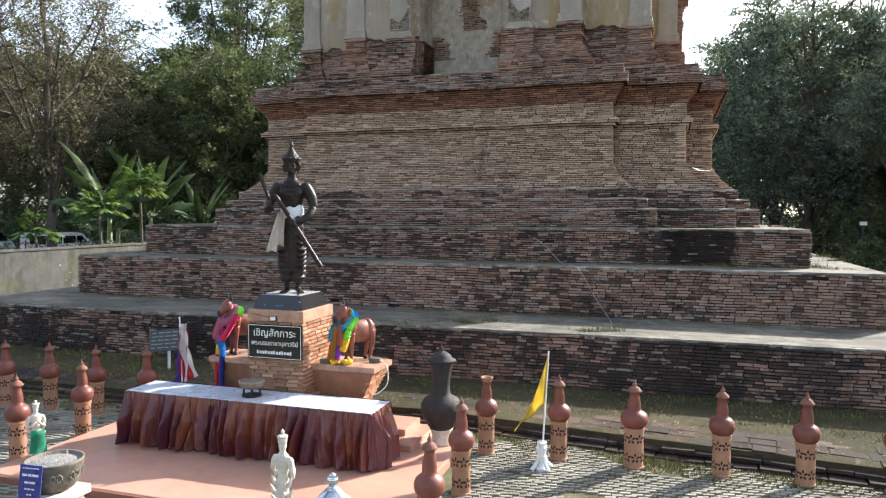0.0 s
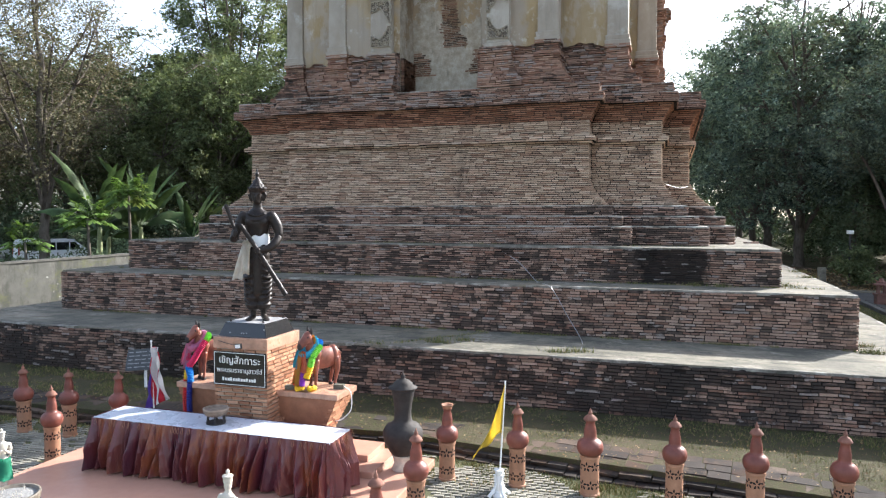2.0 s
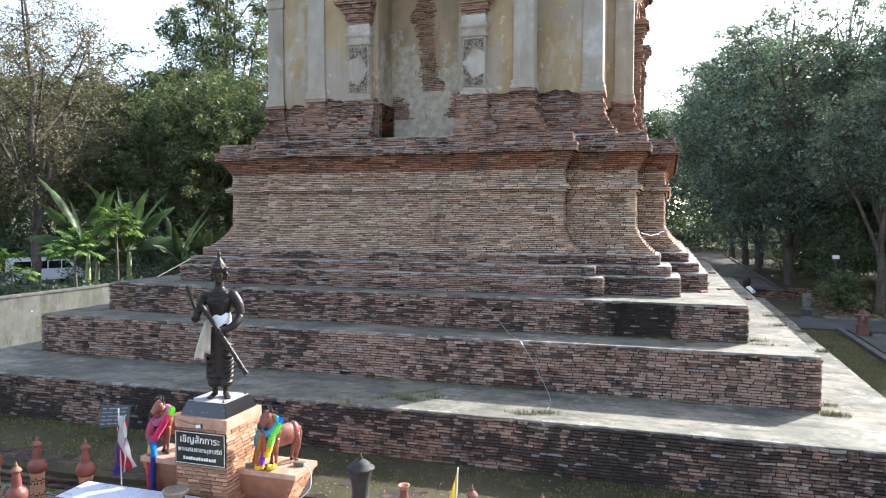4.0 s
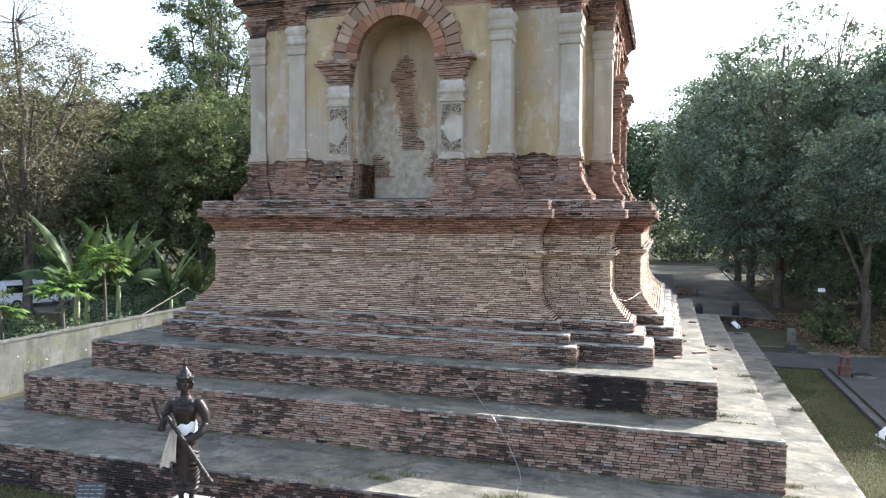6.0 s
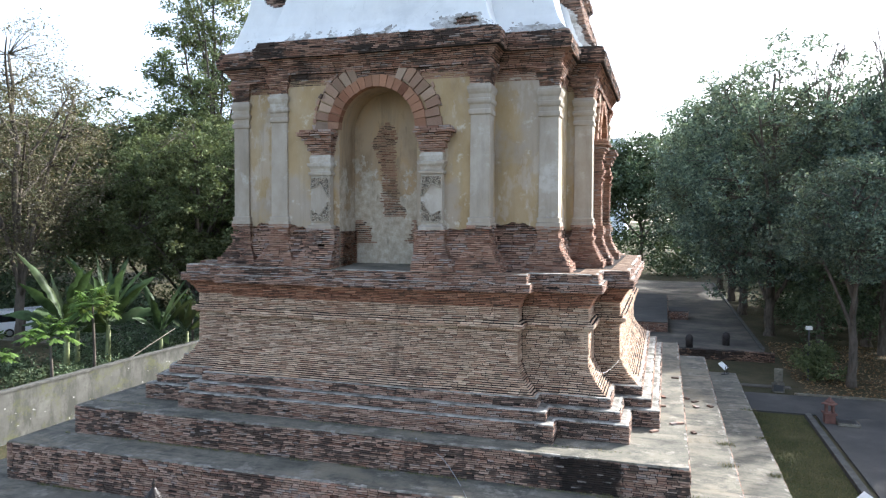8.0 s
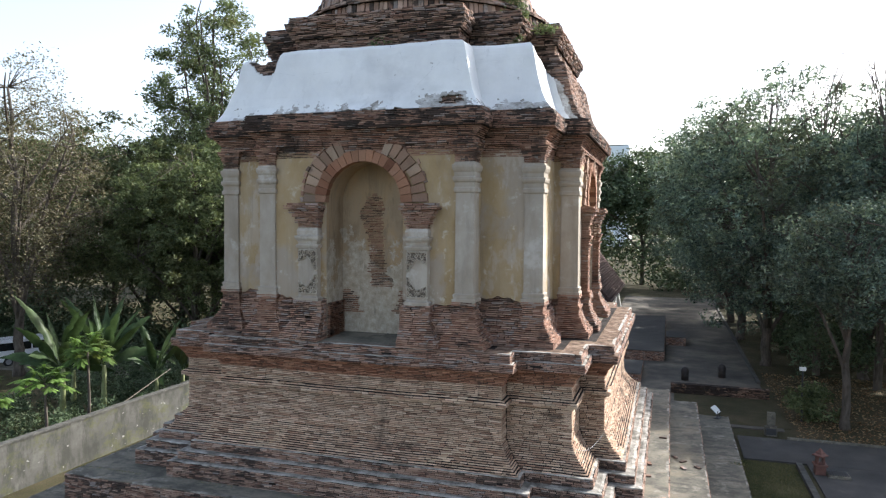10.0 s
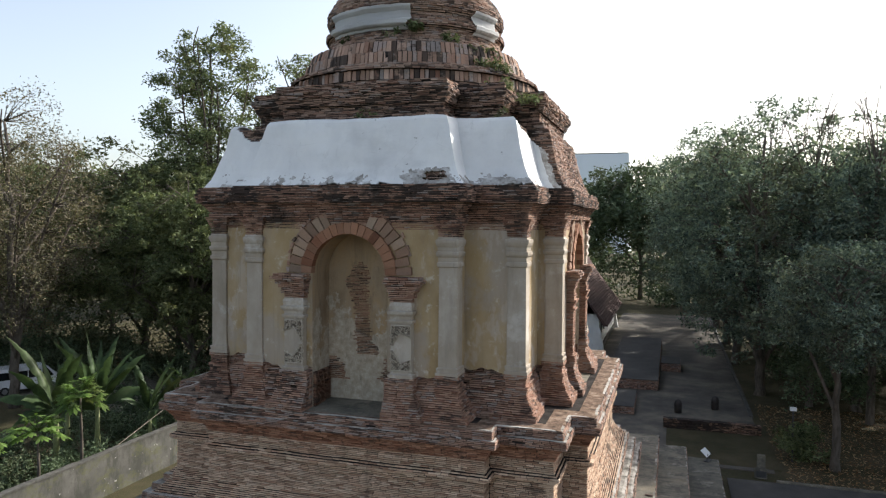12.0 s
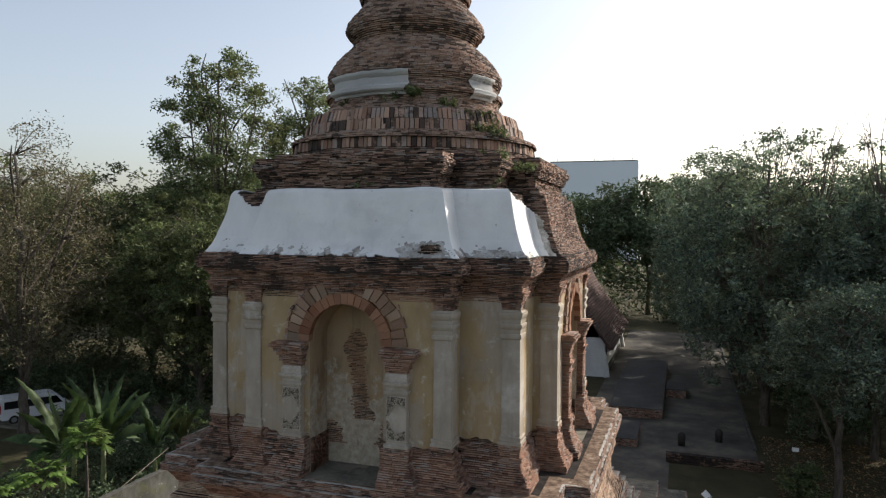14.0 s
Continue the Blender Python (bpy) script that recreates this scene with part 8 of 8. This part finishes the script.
# banana plants and papayas
def banana(m, seed, leaves=9, length=2.4):
    r = random.Random(seed)
    t = thing("banana_plant", m, "banana plant with long pale green torn leaves", "plant", "banana plants")
    bm = bmesh.new()
    tube(bm, [(0, 0, -0.1), (0.03, 0, 0.9), (0.05, 0.02, 1.9)], [0.16, 0.13, 0.09], 12)
    part("stem", bm, simple("banana_stem", (0.2, 0.22, 0.09), 0.6, vary=0.3), t, "pale green stem", smooth=True)
    for i in range(leaves):
        a = i * 2.4 + r.uniform(-0.3, 0.3)
        twist = r.choice((-1, 1)) * r.uniform(0.5, 1.2)
        up = r.choice((r.uniform(0.35, 0.8), r.uniform(0.9, 1.42)))
        L = length * 1.1 * r.uniform(0.8, 1.15)
        bm = bmesh.new()
        n = 16
        rows = []
        for j in range(n + 1):
            s = j / n
            rad = L * s * math.cos(up * (1 - 0.35 * s))
            z = 1.8 + L * (s * math.sin(up) - 0.42 * s * s * (1.25 - up * 0.7))
            w = 0.27 * math.sin(math.pi * min(1, max(0.0, (s - 0.14) / 0.86)) ** 0.7) + 0.012
            row = []
            roll = twist * (0.4 + 0.6 * s)
            for e in (-1, -0.5, 0, 0.5, 1):
                ww = w * e * (1 - (0.35 if (j * 7 + i) % 5 == 0 and abs(e) == 1 else 0))
                x = rad * math.cos(a) - ww * math.cos(roll) * math.sin(a)
                y = rad * math.sin(a) + ww * math.cos(roll) * math.cos(a)
                row.append(bm.verts.new((x, y, z + ww * math.sin(roll) + 0.22 * w * (1 - abs(e) * 1.7))))
            rows.append(row)
        for p, q in zip(rows, rows[1:]):
            for e in range(4):
                bm.faces.new((p[e], p[e + 1], q[e + 1], q[e]))
        part("leaf", bm, M["leaf_banana"], t, smooth=True)
    return t


def papaya(m, height, seed, leaves=16):
    r = random.Random(seed)
    t = thing("papaya_tree", m, "slim papaya tree with a tuft of lobed leaves", "tree", "papaya trees")
    bm = bmesh.new()
    tube(bm, [(0, 0, -0.1), (0.05, 0.03, height * 0.5), (0.02, 0, height)], [0.09, 0.07, 0.05], 10)
    part("trunk", bm, M["bark"], t, smooth=True)
    for i in range(leaves):
        a = i * 2.4
        up = r.uniform(-0.35, 1.1)
        L = r.uniform(0.6, 1.05)
        e = Vector((math.cos(a) * math.cos(up), math.sin(a) * math.cos(up), math.sin(up))) * L
        tip = Vector((0.02, 0, height)) + e
        bm = bmesh.new()
        tube(bm, [(0.02, 0, height - 0.05), tip], [0.014, 0.008], 5)
        d = e.normalized()
        side = d.cross(Vector((0, 0, 1))).normalized()
        for k in range(9):
            th = (k - 4) * 0.52
            v = d * math.cos(th) + side * math.sin(th)
            v.z -= 0.5
            ll = r.uniform(0.4, 0.62) * (1 - 0.09 * abs(k - 4))
            u = v.cross(Vector((0, 0, 1))).normalized() * ll * 0.12
            pts = [tip, tip + v * ll * 0.45 + u, tip + v * ll * 0.7 + u * 1.4, tip + v * ll, tip + v * ll * 0.7 - u * 1.4, tip + v * ll * 0.45 - u]
            bm.faces.new([bm.verts.new(q) for q in pts])
        part("leaf", bm, M["leaf_papaya"], t)
    return t


banana(pose(-21.6, 2.6, G) @ Matrix.Diagonal((1.2, 1.2, 1.7, 1)), 1, 14)
banana(pose(-20.2, 4.0, G) @ Matrix.Diagonal((1.15, 1.15, 1.7, 1)), 2, 12)
banana(pose(-22.9, 4.6, G) @ Matrix.Diagonal((1.1, 1.1, 1.4, 1)), 9, 10)
banana(pose(-18.4, 6.0, G) @ Matrix.Diagonal((0.9, 0.9, 1.35, 1)), 10, 10)
banana(pose(-18.2, 8.0, G) @ Matrix.Diagonal((0.85, 0.85, 1.25, 1)), 3, 9)
papaya(pose(-17.7, 0.4, G), 4.85, 5, 46)
papaya(pose(-18.0, -1.8, G), 3.75, 6, 30)
papaya(pose(-22.0, -1.5, G), 2.6, 7, 18)
papaya(pose(-18.6, 9.0, G), 3.6, 8, 16)
bm = bmesh.new()
tube(bm, [(-16.9, 0.6, 1.5), (-16.75, 2.05, 2.0), (-16.6, 5.0, 2.95)], [0.028, 0.026, 0.02], 8)
tagged(part("bamboo_pole", bm, simple("weathered_bamboo", (0.17, 0.145, 0.11), 0.7)), "pale bamboo pole leaning over the wall", "pole")

# ------------------------------------------------------------ parked vans
M["van_paint"] = simple("white_car_paint", (0.75, 0.76, 0.78), 0.25, spec=0.6, vary=0.04)
M["car_glass"] = simple("dark_car_glass", (0.012, 0.015, 0.018), 0.08, spec=0.8, vary=0.2)
M["rubber"] = simple("tyre_rubber", (0.018, 0.018, 0.018), 0.85, vary=0.2)
M["red_lens"] = simple("red_lamp_lens", (0.35, 0.01, 0.01), 0.25, vary=0.1)


def van(m, label):
    v = thing("van", m, label, "van", "parked vans")
    prof = [(-2.5, 0.35), (2.45, 0.35), (2.55, 0.75), (2.45, 1.05), (1.95, 1.25), (1.35, 1.95), (1.0, 2.02), (-2.3, 2.02), (-2.48, 1.85), (-2.55, 0.8)]
    bm = bmesh.new()
    a = [bm.verts.new((x, -0.92, z)) for x, z in prof]
    b = [bm.verts.new((x, 0.92, z)) for x, z in prof]
    n = len(prof)
    for i in range(n):
        bm.faces.new((a[i], a[(i + 1) % n], b[(i + 1) % n], b[i]))
    bm.faces.new(a[::-1])
    bm.faces.new(b)
    bmesh.ops.bevel(bm, geom=[e for e in bm.edges], offset=0.07, segments=2, affect="EDGES")
    body = part("body", bm, M["van_paint"], v, "white body", smooth=False)
    for s in (-1, 1):
        for x0, x1 in ((-2.3, -1.2), (-1.12, -0.1), (-0.02, 0.85)):
            bm = bmesh.new()
            box(bm, x0, x1, s * 0.925 - 0.006, s * 0.925 + 0.006, 1.2, 1.78, 0.004)
            part("side_window", bm, M["car_glass"], v, "dark side glass")
        bm = bmesh.new()
        q = [(0.93, 1.2), (1.75, 1.2), (1.3, 1.78), (0.93, 1.78)]
        bm.faces.new([bm.verts.new((x, s * 0.932, z)) for x, z in q])
        bmesh.ops.solidify(bm, geom=bm.faces[:], thickness=0.01)
        part("side_window", bm, M["car_glass"], v, "dark side glass")
        for x in (-1.65, 1.55):
            bm = bmesh.new()
            lathe(bm, [(0.2, -0.1), (0.33, -0.1), (0.345, -0.05), (0.345, 0.05), (0.33, 0.1), (0.2, 0.1)], 24)
            w = part("wheel", bm, M["rubber"], v, "black tyre", m=pose(x, s * 0.84, 0.345, rx=90))
            bm = bmesh.new()
            lathe(bm, [(0.02, -0.105), (0.2, -0.108), (0.2, 0.108), (0.02, 0.105)], 18)
            part("rim", bm, M["steel"], w, "steel rim")
        bm = bmesh.new()
        box(bm, 2.4, 2.53, s * 0.72 - 0.14, s * 0.72 + 0.14, 0.8, 0.98, 0.02)
        part("headlight", bm, M["silver"], v, "headlight")
        bm = bmesh.new()
        box(bm, -2.57, -2.5, s * 0.82 - 0.06, s * 0.82 + 0.06, 0.9, 1.5, 0.01)
        part("tail_light", bm, M["red_lens"], v, "red tail light")
    bm = bmesh.new()
    q = [(1.98, -0.78, 1.27), (1.98, 0.78, 1.27), (1.42, 0.72, 1.9), (1.42, -0.72, 1.9)]
    bm.faces.new([bm.verts.new((x + 0.025, y, z + 0.02)) for x, y, z in q])
    bmesh.ops.solidify(bm, geom=bm.faces[:], thickness=0.01)
    part("windscreen", bm, M["car_glass"], v, "dark windscreen")
    bm = bmesh.new()
    box(bm, 2.46, 2.6, -0.85, 0.85, 0.36, 0.6, 0.03)
    part("bumper", bm, M["steel"], v)
    return v


first_van = van(pose(-38.3, 15.5, G, rz=62), "white passenger van parked beneath the trees")
copy_thing(first_van, pose(-45.5, 14.5, G, rz=25))
slab("parking_area", -60, -25, 12.5, 24, -0.3, GZ + 0.03, M["concrete"], "pale dusty parking area beyond the wall", "parking")

# ------------------------------------------------------------ things along the road
slabw = tagged(new("low_wall"), "low brick wall, coloured dark for tree shade, across the end of the road", "wall", kind="structure")
lw = Bricks()
for z0, z1 in courses(-0.3, 0.55):
    lw.loop(rect(9.3, 15.2, 21.4, 21.9), z0, z1, rough=1.6, depth=0.2)
lw.build("brickwork", M["brick_shaded"], slabw)
bm = bmesh.new()
box(bm, 9.33, 15.17, 21.43, 21.87, -0.3, 0.52)
part("core", bm, M["mortar"], slabw)
slab("pit_floor", 9.5, 15.5, 15.0, 21.4, -0.35, GZ + 0.068, M["ground"], "shaded bare earth beside the low wall", "ground")
for x, y in ((10.25, 25.6), (12.8, 27.4)):
    b = thing("bollard", pose(x, y, GZ), "dark round-topped stone bollard by the road", "bollard", "bollards")
    bm = bmesh.new()
    lathe(bm, [(0.25, -0.05), (0.25, 0.5), (0.27, 0.55), (0.27, 0.75), (0.2, 0.92), (0.08, 1.0), (0.01, 1.01)], 20)
    part("post", bm, M["black_clay"], b, smooth=True)
# raised brick platforms behind the stupa
for x0, x1, y0, y1, z1 in ((4.6, 8.8, 32.0, 54.0, 0.75), (3.2, 7.3, 24.0, 29.0, 0.5), (8.9, 10.6, 40.0, 43.5, 0.7)):
    pf = thing("ruined_platform", Matrix(), "low ruined brick platform with a grey concrete top", "platform", "ruined platforms")
    q = Bricks()
    for z0, zz in courses(-0.3, z1 - 0.05):
        q.loop(rect(x0, x1, y0, y1), z0, zz, rough=1.6, depth=0.2)
    q.build("brickwork", M["brick_dark"], pf)
    bm = bmesh.new()
    box(bm, x0 + 0.03, x1 - 0.03, y0 + 0.03, y1 - 0.03, -0.3, z1 - 0.06)
    part("core", bm, M["mortar"], pf)
    # concrete top in the darker asphalt colour, which carries the trees' shade
    bm = bmesh.new()
    box(bm, x0 + 0.01, x1 - 0.01, y0 + 0.01, y1 - 0.01, z1 - 0.06, z1, 0.01)
    part("topping", bm, M["asphalt"], pf, "grey topping, toned down for tree shade")
M["red_paint"] = simple("faded_red_paint", (0.15, 0.07, 0.052), 0.6, vary=0.25)
lam = thing("garden_lantern", pose(15.6, 8.0, GZ), "faded red pagoda-shaped garden lantern beside the path", "lantern")
bm = bmesh.new()
box(bm, -0.22, 0.22, -0.22, 0.22, 0, 0.45, 0.02)
box(bm, -0.28, 0.28, -0.28, 0.28, 0.45, 0.52, 0.01)
part("plinth", bm, M["red_paint"], lam)
bm = bmesh.new()
for x in (-0.13, 0.13):
    for y in (-0.13, 0.13):
        box(bm, x - 0.04, x + 0.04, y - 0.04, y + 0.04, 0.52, 0.88)
part("lamp_house", bm, M["red_paint"], lam)
bm = bmesh.new()
lathe(bm, [(0.34, 0.88), (0.34, 0.92), (0.2, 0.98), (0.2, 1.02), (0.12, 1.08), (0.03, 1.2)], 4)
part("roof", bm, M["red_paint"], lam)
for x, y, rz in ((14.3, -2.5, -75), (11.7, 12.2, 70)):
    sp = thing("floodlight", pose(x, y, GZ if y < 9 else 0.935, rz=rz), "small white floodlight panel on a dark bracket", "floodlight", "floodlights")
    bm = bmesh.new()
    box(bm, -0.34, 0.34, -0.02, 0.02, 0.3, 0.74, 0.01)
    part("lamp_panel", bm, M["white_paint"], sp, "white panel", m=Matrix.Translation((0, 0, 0.22)) @ Euler((radians(-48), 0, 0)).to_matrix().to_4x4() @ Matrix.Translation((0, 0, -0.22)))
    for s in (-0.2, 0.2):
        bm = bmesh.new()
        tube(bm, [(s, 0.1, 0), (s, 0.05, 0.42)], 0.018, 6)
        part("bracket", bm, M["slate"], sp)
    bm = bmesh.new()
    box(bm, -0.28, 0.28, -0.02, 0.24, 0, 0.04, 0.01)
    part("foot", bm, M["slate"], sp)
dr = thing("drain_cover", pose(16.3, 7.9, GZ + 0.06), "grey slatted drain cover on a raised concrete frame", "drain")
bm = bmesh.new()
box(bm, -0.45, 0.45, -0.4, 0.4, 0, 0.12, 0.01)
part("frame", bm, M["concrete"], dr)
for i in range(8):
    bm = bmesh.new()
    box(bm, -0.38 + i * 0.1, -0.32 + i * 0.1, -0.34, 0.34, 0.12, 0.145)
    part("slat", bm, M["slate"], dr)
shrine = thing("spirit_sign", pose(14.3, 13.6, GZ), "weathered stone post with a dark plaque", "post")
bm = bmesh.new()
box(bm, -0.3, 0.3, -0.15, 0.15, 0, 0.5, 0.02)
box(bm, -0.2, 0.2, -0.1, 0.1, 0.5, 1.25, 0.02)
part("stone", bm, M["concrete"], shrine)
bm = bmesh.new()
box(bm, -0.24, 0.24, -0.17, -0.15, 0.08, 0.42, 0.01)
part("plaque", bm, M["slate"], shrine)
lp = thing("lamp_post", pose(16.3, 17.0, GZ), "dark lamp post with a small white square lamp", "lamp")
bm = bmesh.new()
tube(bm, [(0, 0, 0), (0, 0, 3.0)], 0.05, 8)
part("post", bm, M["slate"], lp)
bm = bmesh.new()
box(bm, -0.17, 0.17, -0.1, 0.1, 2.9, 3.1, 0.02)
part("lamp", bm, M["white_paint"], lp, "white lamp head")
cs = [(16.7 + q[0] * 0.6, 17.4 + q[1] * 0.6, 0.3 + abs(q[2]) * 0.9) for q in r.normal(0, 0.8, (26, 3))]
vs, fs = leaf_cloud(cs, [0.45] * len(cs), 90, 0.12, 31, 1.0)
sh = thing("shrub", Matrix(), "upright leafy shrub beside the lamp post", "shrub")
mesh_from("leaves", vs, fs, M["leaf_mid"], sh)
bm = bmesh.new()
for i in range(6):
    tube(bm, [(16.7, 17.4, -0.15), (16.7 + r.normal(0, 0.4), 17.4 + r.normal(0, 0.4), 1.8)], [0.03, 0.01], 5)
part("stems", bm, M["bark"], sh)

# ------------------------------------------------------------ white hall and far building
hall = thing("temple_hall", pose(-1.3, 60, GZ), "white temple hall with a steep dark tiled roof", "building")
bm = bmesh.new()
box(bm, -4, 4, -13, 7, 0, 4.05)
part("wall", bm, M["white_plaster"], hall, "white walls")
bm = bmesh.new()
slope_line = []
for i in range(29):  # overlapping rows of tiles, ridge to eave
    t = i / 28
    x, z = 4.9 * t, 10.2 - 7.1 * t ** 0.82
    slope_line += [(x, z + 0.03), (x + 0.02, z - 0.09)]
prof = [(-x, z) for x, z in slope_line[::-1]] + slope_line + [(4.5, 3.0), (0, 9.6), (-4.5, 3.0)]
a = [bm.verts.new((x, -14, z)) for x, z in prof]
b = [bm.verts.new((x, 8, z)) for x, z in prof]
for i in range(len(prof)):
    j = (i + 1) % len(prof)
    bm.faces.new((a[i], a[j], b[j], b[i]))
bm.faces.new(a[::-1])
bm.faces.new(b)
roof = part("roof", bm, simple("dark_roof_tile", (0.085, 0.055, 0.048), 0.9, spec=0.1, vary=0.4, scale=2), hall, "dark brown tiled roof")
bm = bmesh.new()
v = [bm.verts.new(q) for q in ((-4, -12.98, 4.0), (4, -12.98, 4.0), (0, -12.98, 9.5))]
bm.faces.new(v)
bmesh.ops.solidify(bm, geom=bm.faces[:], thickness=0.1)
part("gable", bm, M["white_plaster"], hall)
bm = bmesh.new()
box(bm, 3.98, 4.12, -13.1, 7.1, 0, 0.7, 0.03)
part("plinth", bm, M["dark_concrete"], hall, "dark band along the foot of the wall")
for y in (-11, -8, -5, -2, 1, 4):
    bm = bmesh.new()
    box(bm, 3.98, 4.03, y - 0.35, y + 0.35, 2.0, 3.4)
    w = part("window", bm, M["hole"], hall, "dark window")
    bm = bmesh.new()
    box(bm, 4.0, 4.09, y - 0.43, y + 0.43, 1.9, 2.0)
    part("sill", bm, M["pale"], w)
for y in (-13, 6.6):
    bm = bmesh.new()
    prism(bm, rect(4, 4.55, y - 0.2, y + 0.4), 0, 2.6, rect(4, 4.1, y - 0.2, y + 0.4))
    part("buttress", bm, M["white_plaster"], hall, "sloping white buttress")
far = thing("office_block", pose(-28, 300, -2), "plain pale blue-grey office block far beyond the trees", "building")
bm = bmesh.new()
box(bm, -21, 19, 0, 30, 0, 47)
k = Mat("pale_cladding", 0.6, spec=0.3)
k.color(k.ramp(k.noise((0.05, 0.05, 0.05), 3), [(0.3, (0.78, 0.84, 0.88)), (0.7, (0.83, 0.88, 0.91))]))
part("wall", bm, k.m, far, "pale cladding")
bm = bmesh.new()
box(bm, -20.6, 18.6, 0.4, 29.6, 47, 47.5)
part("roof", bm, M["concrete"], far)
for i in range(5):
    bm = bmesh.new()
    tube(bm, [(-18 + i * 8.5, 5, 47), (-18 + i * 8.5, 5, 49)], 0.12, 5)
    part("mast", bm, M["steel"], far)

# ------------------------------------------------------------ pieces that can be picked apart
for vs, parent, mat in later_bricks:
    single_bricks(vs, parent, mat)
for q in single_pavers:
    mid = q.mean(axis=0)
    me = bpy.data.meshes.new("paver")
    me.from_pydata((q - mid).tolist(), [], PAV_FACES.tolist())
    me.materials.append(M["paver"])
    ob = new("paver", me)
    ob.parent = courtyard
    ob.location = mid
